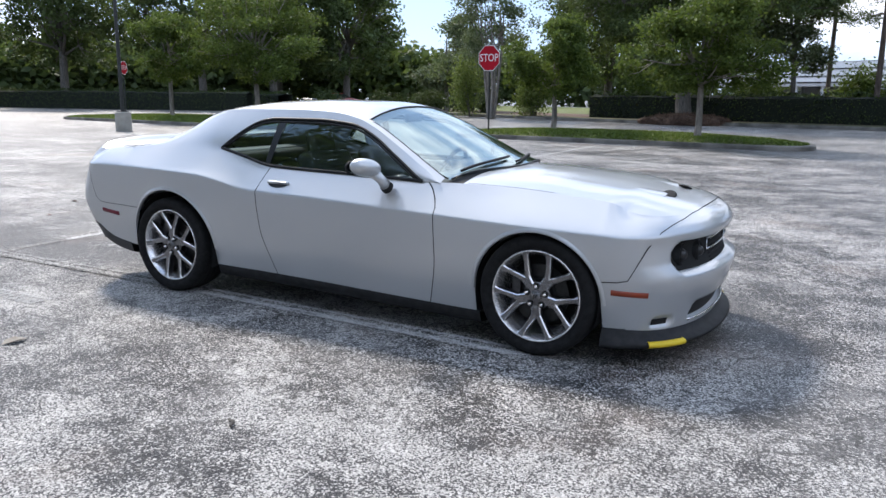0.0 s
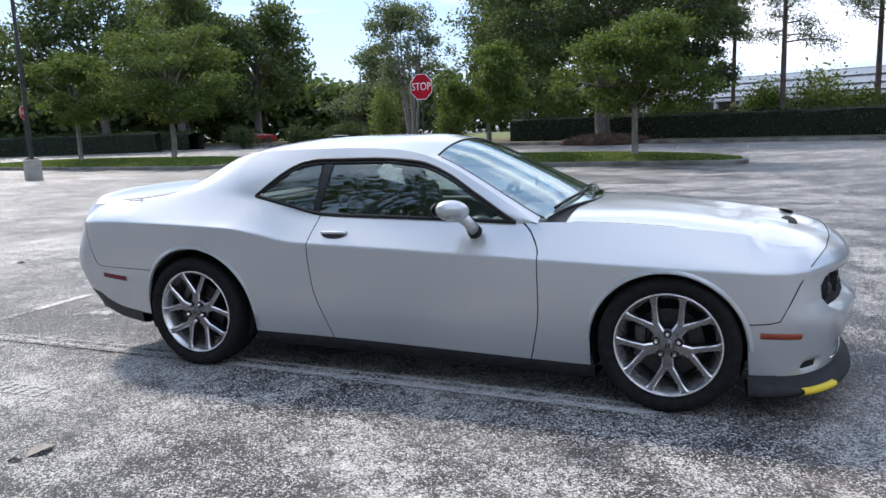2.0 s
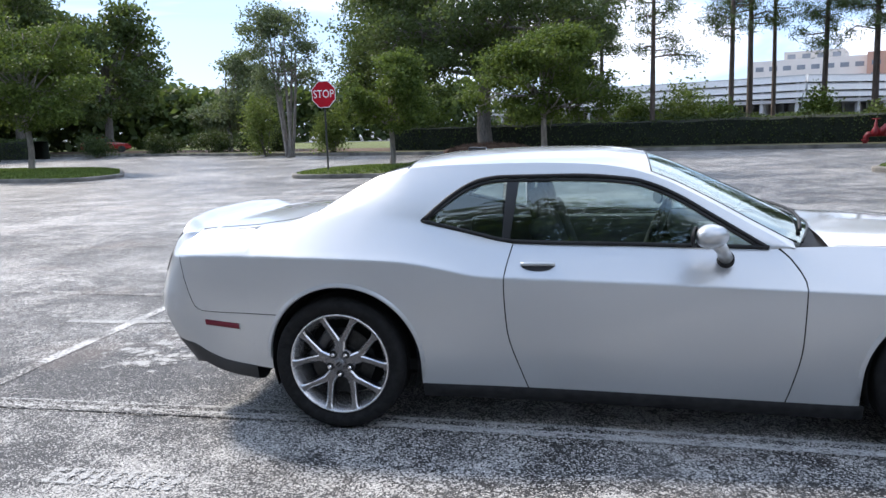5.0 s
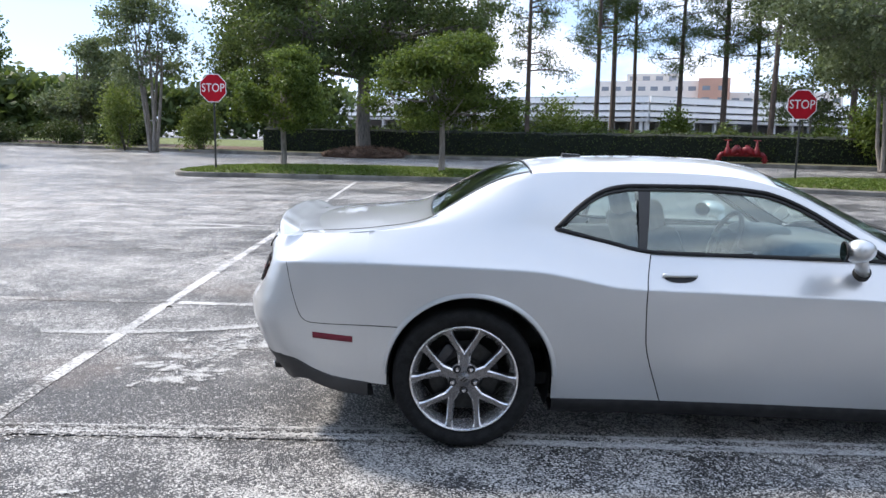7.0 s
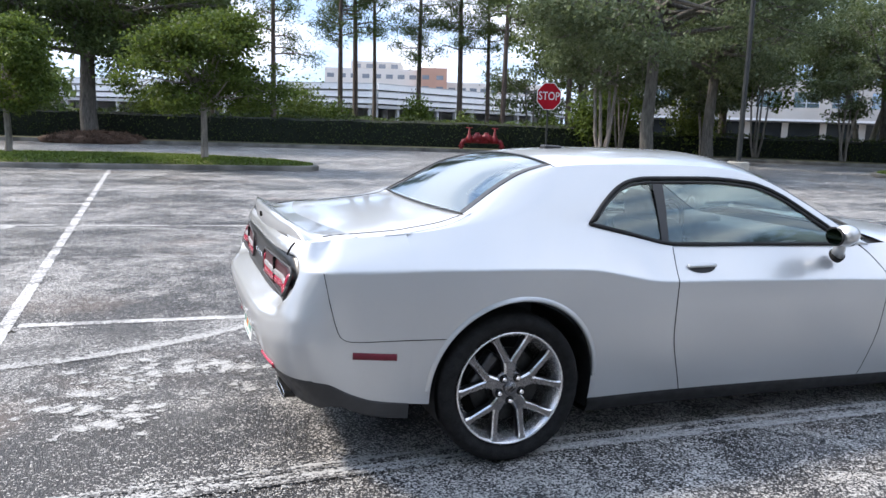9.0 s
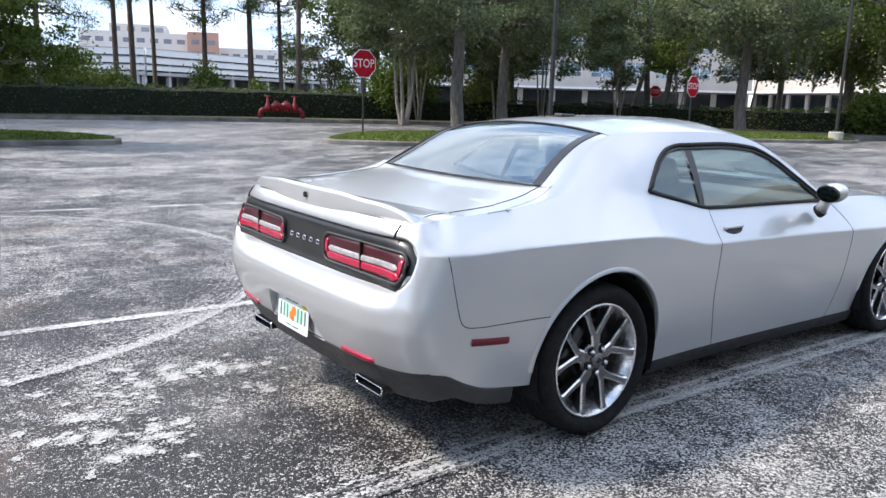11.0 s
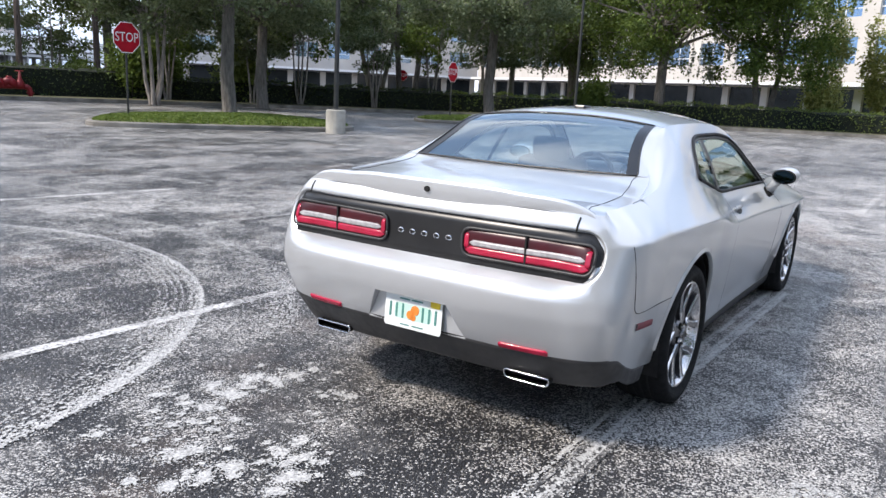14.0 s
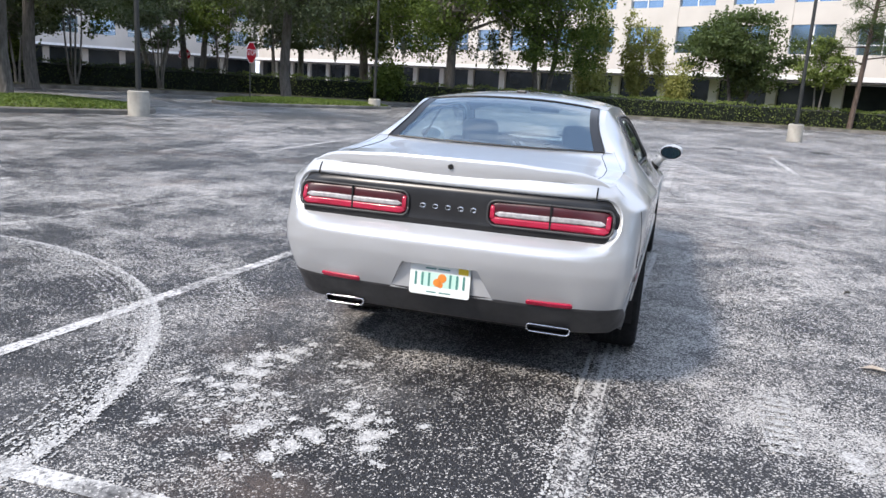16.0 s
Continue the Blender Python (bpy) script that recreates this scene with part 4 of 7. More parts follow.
# ---- office building ----
def office(x, y, turn, label, x0=-84.0, x1=34.0, canopy=22.0):
    """Pale precast office block: floors of blue mirror windows over a shaded ground floor with a canopy."""
    t = thing("office_building", pose(x, y, 0.1, 0, 0, turn), label, "office building")
    pitch = 5.5
    n = int((x1 - x0) / pitch)
    floors = [(4.5, 5.55, 8.15), (8.7, 9.75, 12.35), (12.9, 13.95, 16.5)]
    bm = bmesh.new()
    box(bm, x0, x1, 0.35, 26, -0.2, 18.2)
    part("core_wall", bm, WALL_WHITE, t)
    for zf, z0, z1 in floors:
        bm = bmesh.new()
        box(bm, x0, x1, 0.0, 0.35, zf - 0.75, z0)
        part("spandrel", bm, WALL_WHITE, t)
    bm = bmesh.new()
    box(bm, x0 - 0.2, x1 + 0.2, -0.1, 0.36, 16.5, 18.6)
    part("parapet", bm, WALL_WHITE, t)
    for i in range(n + 1):
        xx = x0 + pitch * i
        bm = bmesh.new()
        box(bm, xx - 0.88, xx + 0.88, -0.05, 0.345, 3.72, 16.5)
        box(bm, xx - 0.45, xx + 0.45, -0.05, 0.345, -0.1, 3.72)
        part("pier", bm, WALL_WHITE, t)
        if i == n:
            break
        xm = xx + pitch / 2
        for zf, z0, z1 in floors:
            bm = bmesh.new()
            box(bm, xm - 1.87, xm + 1.87, 0.20, 0.30, z0, z1)
            w = part("window", bm, GLASS_BLUE, t, "blue mirror glass window")
            bm = bmesh.new()
            box(bm, xm - 0.05, xm + 0.05, 0.14, 0.20, z0, z1)
            box(bm, xm - 1.87, xm - 0.05, 0.14, 0.20, z0 + 0.72, z0 + 0.80)
            box(bm, xm + 0.05, xm + 1.87, 0.14, 0.20, z0 + 0.72, z0 + 0.80)
            part("mullion", bm, SIGN_WHITE, w)
        bm = bmesh.new()
        box(bm, xx + 0.45, xx + pitch - 0.45, 0.22, 0.34, 0.2, 3.2)
        part("shop_window", bm, GLASS_DARK, t, "dark ground floor glass")
    bm = bmesh.new()
    box(bm, x0, canopy, -2.4, -0.06, 3.25, 3.7)
    part("canopy", bm, WALL_DARK, t, "dark canopy over the ground floor")
    bm = bmesh.new()
    box(bm, x0, canopy, -2.5, -2.405, 3.4, 3.75)
    part("canopy_edge", bm, SIGN_WHITE, t)
    return t


office(71.5, -0.5, 237.4, "pale office building with rows of blue windows")
office(72.0, 104.0, -36.0, "pale wing of an office building behind oaks", 0.0, 55.0, 55.0)


# ---- parked cars beyond the far hedge ----
def parked_car(x, y, turn, paint, label):
    """A small plain saloon seen from far off."""
    t = thing("parked_car", pose(x, y, 0.175, 0, 0, turn), label, "car", "distant parked cars")

    def shell(name, profile, half, inset, mat):
        bm = bmesh.new()
        sides = [[bm.verts.new((px_, s * (half - inset * (pz > 0.9)), pz)) for px_, pz in profile] for s in (-1, 1)]
        n = len(profile)
        for i in range(n):
            bm.faces.new((sides[0][i], sides[0][(i + 1) % n], sides[1][(i + 1) % n], sides[1][i]))
        bm.faces.new(sides[0])
        bm.faces.new(sides[1][::-1])
        return part(name, bm, mat, t)

    shell("body", [(-2.25, 0.35), (-2.3, 0.75), (-2.1, 0.95), (-1.3, 1.0), (0.9, 0.98), (2.0, 0.80), (2.25, 0.62), (2.25, 0.32)], 0.88, 0.06, paint)
    shell("cabin_glass", [(-1.75, 0.97), (-1.15, 1.38), (0.1, 1.40), (0.95, 0.97)], 0.78, 0.06, GLASS_DARK)
    shell("roof", [(-1.2, 1.37), (-1.0, 1.45), (0.0, 1.46), (0.2, 1.37)], 0.74, 0.04, paint)
    for wx in (-1.4, 1.4):
        for wy in (-0.86, 0.86):
            bm = bmesh.new()
            tube(bm, [(wx, wy - 0.1, 0.32), (wx, wy + 0.1, 0.32)], [0.32, 0.32], 16)
            part("wheel", bm, POST_DARK, t)
    return t


CAR_WHITE = plain("white_car_paint", (0.78, 0.78, 0.78), (0.70, 0.70, 0.71), 2.0, 0.25, coat=1.0)
CAR_RED = plain("red_car_paint", (0.35, 0.02, 0.02), (0.28, 0.015, 0.015), 2.0, 0.25, coat=1.0)
parked_car(-59.6, 59.4, 35, CAR_WHITE, "white saloon parked behind a distant hedge")
parked_car(-61.9, 62.9, 28, CAR_WHITE, "white saloon parked behind a distant hedge")
parked_car(-46.5, 62.7, 40, CAR_RED, "red saloon parked behind a distant hedge")

# ---- parking lines, tyre arcs and stains on the asphalt ----
stripe(-4.0, 0.0, -4.2, 18.85, 0.10, LINE_PAINT)
stripe(-3.97, -0.95, -4.0, 0.0, 0.10, FAINT_PAINT, "white parking line, nearly worn away")
for k, (xa, ya, xb, yb, mat) in enumerate((
        (-9.2, 2.42, -4.06, 2.16, FAINT_PAINT), (-3.94, 2.15, 1.4, 1.80, LINE_PAINT),
        (-9.2, 5.40, -4.10, 5.06, FAINT_PAINT), (-3.98, 5.02, 1.4, 4.25, FAINT_PAINT),
        (-9.2, 8.05, -4.12, 7.62, LINE_PAINT), (-4.0, 7.58, 1.4, 6.70, LINE_PAINT),
        (-9.2, 10.7, -4.15, 10.3, LINE_PAINT), (-4.03, 10.28, 1.4, 9.5, FAINT_PAINT),
        (-9.2, 13.3, -4.17, 12.95, LINE_PAINT), (-4.05, 12.93, 1.4, 12.3, LINE_PAINT),
        (-9.2, 15.9, -4.19, 15.6, FAINT_PAINT), (-4.07, 15.58, 1.4, 15.1, FAINT_PAINT),
        (6.9, 6.32, 11.4, 6.52, LINE_PAINT), (7.4, -0.98, 11.2, -1.06, FAINT_PAINT), (11.8, -3.60, 17.2, -3.64, LINE_PAINT),
        (11.6, 1.4, 17.0, 1.5, FAINT_PAINT), (12.5, 4.2, 17.4, 4.3, FAINT_PAINT), (20.5, -1.2, 25.5, -1.25, FAINT_PAINT),
        (-1.2, 30.2, -1.5, 35.0, LINE_PAINT), (1.7, 30.1, 1.65, 35.0, LINE_PAINT), (4.6, 29.0, 4.7, 33.8, LINE_PAINT))):
    stripe(xa, ya, xb, yb, 0.10, mat)
# the faded line under the car's flank
for off, wide in ((0.052, 0.022), (-0.050, 0.026)):
    stripe(-6.5, -0.75 + off, -1.3, -0.80 + off, wide, FAINT_PAINT, "faded edge of an old parking line", 0.008)
    stripe(-1.3, -0.80 + off, 1.40, -0.91 + off, wide, LINE_PAINT, "white edge of an old parking line", 0.008)
stripe(-6.5, -0.75, -1.3, -0.80, 0.13, WORN_PAINT, "faded parking line", 0.004)
stripe(-1.3, -0.80, 1.45, -0.912, 0.13, WORN_PAINT, "faded parking line, nearly worn away", 0.004)


def flecks(name, centres, sizes, along, mat, label, category, seed, stretch=1.6):
    """Many small flat uneven chips of pale residue, one sheet."""
    rng = np.random.default_rng(seed)
    verts, faces = [], []
    for (x, y), r, t in zip(centres, sizes, along):
        n = 6
        k0 = len(verts)
        ca, sa = math.cos(t), math.sin(t)
        z = 0.0052 + rng.uniform(0, 0.0012)
        for k in range(n):
            a = 2 * math.pi * k / n
            q = r * rng.uniform(0.55, 1.3)
            u, v = q * stretch * math.cos(a), q * math.sin(a)
            verts.append((x + u * ca - v * sa, y + u * sa + v * ca, z))
        faces.append(tuple(range(k0, k0 + n)))
    return tagged(finish(name, mesh_of(name, verts, faces), mat), label, category, kind="stuff")


RESIDUE = plain("pale_residue", (0.56, 0.56, 0.55), (0.26, 0.26, 0.255), 90, 0.85)


def arc_flecks(cx, cy, tracks, a0, a1, n, label, seed):
    rng = np.random.default_rng(seed)
    pts, sizes, along = [], [], []
    for _ in range(n):
        r, w, thin = tracks[rng.integers(len(tracks))]
        f = rng.uniform()
        a = radians(a0 + (a1 - a0) * f)
        if rng.uniform() > thin * (0.45 + 0.55 * abs(math.sin(7 * a + r * 9))):
            continue
        rr = r + rng.normal() * w
        pts.append((cx + rr * math.cos(a), cy + rr * math.sin(a)))
        sizes.append(rng.uniform(0.002, 0.007))
        along.append(a + math.pi / 2 + rng.normal() * 0.35)
    return flecks("tyre_arc", pts, sizes, along, RESIDUE, label, "tyre mark", seed)


arc_flecks(-4.3, 4.25, ((2.88, 0.008, 0.2), (2.93, 0.008, 0.3), (2.985, 0.010, 0.35), (3.035, 0.008, 0.4), (3.09, 0.010, 0.7), (3.13, 0.012, 0.9), (3.155, 0.008, 1.0), (3.165, 0.008, 1.0), (3.02, 0.10, 0.25)), -92, 120, 40000, "pale curved tyre scrub mark on the asphalt", 1)
arc_flecks(-4.3, 4.5, ((3.82, 0.03, 0.6), (3.92, 0.03, 0.8), (3.87, 0.07, 0.5)), -55, 25, 8000, "faint curved tyre scrub mark on the asphalt", 2)


arc_flecks(-4.3, 4.25, ((3.09, 0.035, 0.8), (3.13, 0.02, 1.0), (3.15, 0.03, 0.9)), -96, -48, 4200, "pale curved tyre scrub mark on the asphalt", 12)
# a narrow hairpin scrub mark beyond
rng_h = np.random.default_rng(14)
turns = rng_h.uniform(-1.75, 1.75, size=3600)
wide = rng_h.normal(size=3600) * 0.06
hair = [(-5.75 + (0.92 + w * 0.5) * math.cos(q) * (1 if abs(q) < 1.57 else 3.0), 7.52 + (0.27 + w) * math.sin(q) - 0.02 * math.cos(q)) for q, w in zip(turns, wide)]
flecks("tyre_arc", hair, rng_h.uniform(0.004, 0.011, size=3600), rng_h.normal(size=3600) * 0.5, RESIDUE, "pale hairpin tyre scrub mark on the asphalt", "tyre mark", 14)


def spot_flecks(spots, per, label, seed, flat=0.62):
    rng = np.random.default_rng(seed)
    pts, sizes, along = [], [], []
    more = []
    for x, y, r in spots:
        more.append((x, y, r))
        more += [(x + rng.normal() * r * 1.0, y + rng.normal() * r * 0.9, r * rng.uniform(0.3, 0.6)) for _ in range(4)]
    for x, y, r in more:
        for _ in range(int(per * (r / 0.1) ** 2)):
            d = abs(rng.normal()) * 0.60
            a = rng.uniform(0, 2 * math.pi)
            wob = 1 + 0.22 * math.sin(2 * a + x * 40) + 0.16 * math.sin(3 * a + y * 60)
            pts.append((x + r * d * wob * math.cos(a), y + r * flat * 1.3 * d * wob * math.sin(a)))
            sizes.append(rng.uniform(0.002, 0.006) * (1.3 if d < 0.45 else 0.75))
            along.append(rng.uniform(0, math.pi))
    return flecks("pale_residue", pts, sizes, along, RESIDUE, label, "stain", seed, 1.3)


spot_flecks([(-2.82, 0.99, 0.10), (-2.84, 0.85, 0.10), (-2.64, 0.91, 0.10), (-2.59, 0.80, 0.08), (-2.48, 0.78, 0.11), (-2.35, 0.76, 0.07), (-3.02, 0.80, 0.10), (-3.05, 0.91, 0.07), (-3.07, 1.09, 0.07), (-3.39, 0.53, 0.12), (-3.32, 0.51, 0.08), (-3.32, 0.29, 0.08), (-3.57, 0.35, 0.09), (-3.44, 0.32, 0.08), (-3.24, 0.06, 0.10), (-3.22, 0.01, 0.06), (-3.13, 0.22, 0.09), (-3.10, 0.12, 0.07), (-2.99, 0.24, 0.09), (-3.03, 0.60, 0.07), (-3.16, 0.74, 0.06), (-3.24, 0.77, 0.05), (-3.48, 0.93, 0.06), (-2.51, 0.38, 0.07), (-2.58, 0.48, 0.05), (-2.76, 0.37, 0.05), (-3.40, 0.73, 0.04), (-3.36, 0.03, 0.08), (-2.82, 0.79, 0.07)], 420, "pale splashed residue on the asphalt behind the car", 3)
spot_flecks([(-2.62, -1.90, 0.14), (-2.5, -2.08, 0.10), (-3.2, -1.45, 0.05), (-1.7, -2.3, 0.06)], 300, "pale splashed residue beside the parking line", 4)
spot_flecks([(-2.2, 3.0, 0.10), (-1.9, 3.6, 0.10), (-3.0, 3.3, 0.12), (-3.2, 4.6, 0.12), (-2.4, 4.9, 0.10), (-2.0, 4.2, 0.1), (-3.5, 2.8, 0.08)], 60, "pale worn specks on the asphalt", 5)
# ladder-like worn mark beside the line
rng_l = np.random.default_rng(8)
lp = []
for i in range(9):
    for _ in range(115):
        lp.append((-2.66 + i * 0.078 + rng_l.normal() * 0.010, -1.545 - 0.155 * rng_l.uniform() ** 0.8))
for side_y in (-1.56, -1.62, -1.69):
    for _ in range(150):
        lp.append((-2.67 + 0.66 * rng_l.uniform(), side_y + rng_l.normal() * 0.008))
flecks("ladder_mark", lp, rng_l.uniform(0.002, 0.006, size=len(lp)), rng_l.uniform(0, 3.1, size=len(lp)), RESIDUE, "small pale ladder-shaped mark on the asphalt", "road mark", 8)
# worn paint that clings beside the faded line
fp = [(x, (-0.765 if x < -1.3 else -0.80 - 0.04 * (x + 1.3)) + rng_l.choice((-0.065, -0.02, 0.065)) + rng_l.normal() * 0.006) for x in np.concatenate([rng_l.uniform(-2.4, 1.35, size=5800), rng_l.uniform(-4.6, -2.4, size=900)])]
fp += [(x, -0.78 + rng_l.normal() * 0.05) for x in rng_l.uniform(-4.6, -2.2, size=1300)]
flecks("worn_line_flecks", fp, rng_l.uniform(0.002, 0.008, size=len(fp)), rng_l.normal(size=len(fp)) * 0.4, RESIDUE, "flaking pale paint of the faded parking line", "parking line", 9)
# manholes
for mx, my in ((21.3, -5.6), (19.6, -2.5)):
    bm = bmesh.new()
    prism(bm, [(mx + 0.35 * math.cos(a), my + 0.35 * math.sin(a)) for a in (k * math.pi / 12 for k in range(24))], -0.02, 0.008)
    tagged(part("manhole_cover", bm, POST_DARK), "dark round iron manhole cover in the asphalt", "manhole cover", "manholes")


def twig(x, y, turn, length, label):
    bm = bmesh.new()
    tube(bm, [(-length / 2, 0, 0.008), (0, 0.012, 0.014), (length * 0.3, -0.006, 0.010), (length / 2, 0.01, 0.007)], [0.005, 0.009, 0.007, 0.003], 6)
    ob = tagged(part("twig", bm, BARK, smooth=True), label, "twig", "litter")
    ob.matrix_world = pose(x, y, 0, 0, 0, turn)


twig(0.64, -2.48, -35, 0.10, "short dark twig lying on the asphalt")
twig(-3.95, 1.95, 20, 0.05, "tiny dark bit of bark on the asphalt")


DRY_LEAF = plain("dry_pale_leaf", (0.42, 0.38, 0.32), (0.30, 0.26, 0.21), 30, 0.85)


def dead_leaf(x, y, turn, size, label, mat=MULCH):
    bm = bmesh.new()
    pts = [(-0.5, 0, 0.02), (-0.25, 0.2, 0.12), (0.1, 0.26, 0.16), (0.5, 0.03, 0.03), (0.1, -0.24, 0.14), (-0.25, -0.18, 0.1)]
    mid = [bm.verts.new((k, 0, 0.03)) for k in (-0.25, 0.1)]
    v = [bm.verts.new(q) for q in pts]
    for f in ((v[0], mid[0], v[1]), (v[1], mid[0], mid[1], v[2]), (v[2], mid[1], v[3]), (v[3], mid[1], v[4]), (v[4], mid[1], mid[0], v[5]), (v[5], mid[0], v[0])):
        bm.faces.new(f)
    bmesh.ops.transform(bm, matrix=pose(x, y, 0.001, 0, 0, turn) @ Matrix.Scale(size, 4), verts=bm.verts)
    tagged(part("dead_leaf", bm, mat), label, "leaf", "litter")


dead_leaf(-1.31, -2.26, 82, 0.16, "curled pale dead leaf on the asphalt", DRY_LEAF)
twig(-1.335, -2.385, 40, 0.06, "dark leaf stalk on the asphalt")
dead_leaf(-6.4, 1.8, 10, 0.12, "curled brown dead leaf on the asphalt")
dead_leaf(-5.6, 0.9, 130, 0.10, "curled brown dead leaf on the asphalt")

# ---- the car: paint and trim ----
def make_car_paint():
    """Silver metallic under clear coat."""
    m, nt, p = material("silver_metallic_paint")
    flake = noise_fac(nt, 900.0, 2, 0.5, 0.3, 0.7)
    nt.links.new(mixed(nt, flake, (0.515, 0.527, 0.54), (0.595, 0.607, 0.62)), p.inputs["Base Color"])
    p.inputs["Metallic"].default_value = 0.52
    p.inputs["Roughness"].default_value = 0.36
    p.inputs["Coat Weight"].default_value = 1.0
    p.inputs["Coat Roughness"].default_value = 0.085
    p.inputs["Coat IOR"].default_value = 1.6
    return m


def make_glass(name, tint, gloss=0.08, sheen=(0.86, 0.86, 0.86)):
    """A thin tinted pane: see-through, with a mirror sheen that grows at grazing angles."""
    m, nt, p = material(name)
    nt.nodes.remove(p)
    clear = nt.nodes.new("ShaderNodeBsdfTransparent")
    clear.inputs["Color"].default_value = (*tint, 1)
    shine = nt.nodes.new("ShaderNodeBsdfGlossy")
    shine.inputs["Roughness"].default_value = 0.015
    shine.inputs["Color"].default_value = (*sheen, 1)
    weight = node(nt, "ShaderNodeLayerWeight", Blend=0.5)
    steep = calc(nt, "POWER", weight.outputs["Facing"], 5.0)
    fres = calc(nt, "ADD", calc(nt, "MULTIPLY", steep, 1.0 - gloss), gloss)
    mix = nt.nodes.new("ShaderNodeMixShader")
    nt.links.new(fres, mix.inputs[0])
    nt.links.new(clear.outputs[0], mix.inputs[1])
    nt.links.new(shine.outputs[0], mix.inputs[2])
    nt.links.new(mix.outputs[0], nt.nodes["Material Output"].inputs["Surface"])
    return m


PAINT = make_car_paint()
GLASS = make_glass("tinted_window_glass", (0.66, 0.76, 0.74), 0.13, (0.85, 0.97, 0.95))
WINDSCREEN = make_glass("clear_windscreen_glass", (0.84, 0.95, 0.93), 0.33, (0.86, 0.98, 0.98))
REAR_GLASS = make_glass("rear_window_glass", (0.86, 0.94, 0.95), 0.27, (0.86, 0.95, 0.99))
BLACK_TRIM = plain("black_plastic_trim", (0.010, 0.010, 0.011), (0.02, 0.02, 0.021), 20, 0.55)
BLACK_TRIM.node_tree.nodes["Principled BSDF"].inputs["Specular IOR Level"].default_value = 0.28
VALANCE = plain("dark_grey_valance", (0.030, 0.030, 0.032), (0.044, 0.044, 0.046), 6, 0.42, 0.55)
GLOSS_BLACK = plain("gloss_black_panel", (0.010, 0.010, 0.011), (0.016, 0.016, 0.017), 10, 0.32)
GAP = plain("panel_gap_shadow", (0.006, 0.006, 0.006), (0.009, 0.009, 0.009), 10, 0.9)
TYRE = plain("tyre_rubber", (0.009, 0.009, 0.0095), (0.016, 0.016, 0.0165), 30, 0.75, 0.9, bump=0.0008, bump_scale=300)
TYRE.node_tree.nodes["Principled BSDF"].inputs["Specular IOR Level"].default_value = 0.2
ALLOY = plain("machined_alloy", (0.80, 0.785, 0.79), (0.70, 0.69, 0.695), 60, 0.20, 0.28, metal=0.85)
ALLOY_FACE = plain("grey_painted_alloy", (0.23, 0.225, 0.23), (0.185, 0.18, 0.185), 40, 0.24, 0.32, metal=0.85)
ALLOY_DARK = plain("dark_grey_alloy", (0.09, 0.09, 0.095), (0.06, 0.06, 0.065), 30, 0.35, metal=0.9)
STEEL = plain("brake_steel", (0.05, 0.05, 0.05), (0.035, 0.035, 0.035), 40, 0.45, metal=0.9)
CHROME = plain("chrome", (0.75, 0.75, 0.76), (0.70, 0.70, 0.71), 30, 0.08, metal=1.0)
MIRROR = plain("mirror_glass", (0.17, 0.20, 0.20), (0.15, 0.18, 0.18), 20, 0.03, metal=1.0)
LAMP_RED = plain("red_lamp_plastic", (0.40, 0.010, 0.045), (0.32, 0.008, 0.034), 12, 0.25, coat=0.3)
LAMP_DEEP = plain("deep_red_lamp_plastic", (0.055, 0.003, 0.008), (0.040, 0.003, 0.006), 12, 0.35)
MARKER_RED = plain("side_marker_red", (0.17, 0.006, 0.022), (0.13, 0.005, 0.018), 12, 0.45)
LAMP_WHITE = plain("white_lamp_insert", (0.42, 0.41, 0.42), (0.26, 0.25, 0.26), 45, 0.3)
LAMP_AMBER = plain("amber_marker_plastic", (0.30, 0.045, 0.014), (0.24, 0.036, 0.012), 12, 0.35, coat=0.2)
YELLOW = plain("yellow_splitter_guard", (0.80, 0.58, 0.02), (0.74, 0.52, 0.02), 8, 0.45)
SEAT = plain("black_seat_cloth", (0.030, 0.031, 0.033), (0.05, 0.05, 0.054), 30, 0.85)
DASH = plain("grey_dashboard", (0.10, 0.104, 0.108), (0.14, 0.144, 0.15), 14, 0.6)
HEADLINER = plain("grey_headliner", (0.12, 0.12, 0.12), (0.10, 0.10, 0.10), 14, 0.9)
PLATE_WHITE = plain("plate_white", (0.78, 0.80, 0.79), (0.70, 0.74, 0.72), 12, 0.4)
PLATE_GREEN = plain("plate_green", (0.06, 0.20, 0.18), (0.08, 0.24, 0.21), 12, 0.5)
PLATE_TINT = plain("plate_pale_green", (0.42, 0.66, 0.56), (0.50, 0.70, 0.62), 12, 0.5)
ORANGE = plain("plate_orange", (0.75, 0.24, 0.03), (0.66, 0.20, 0.03), 12, 0.5)


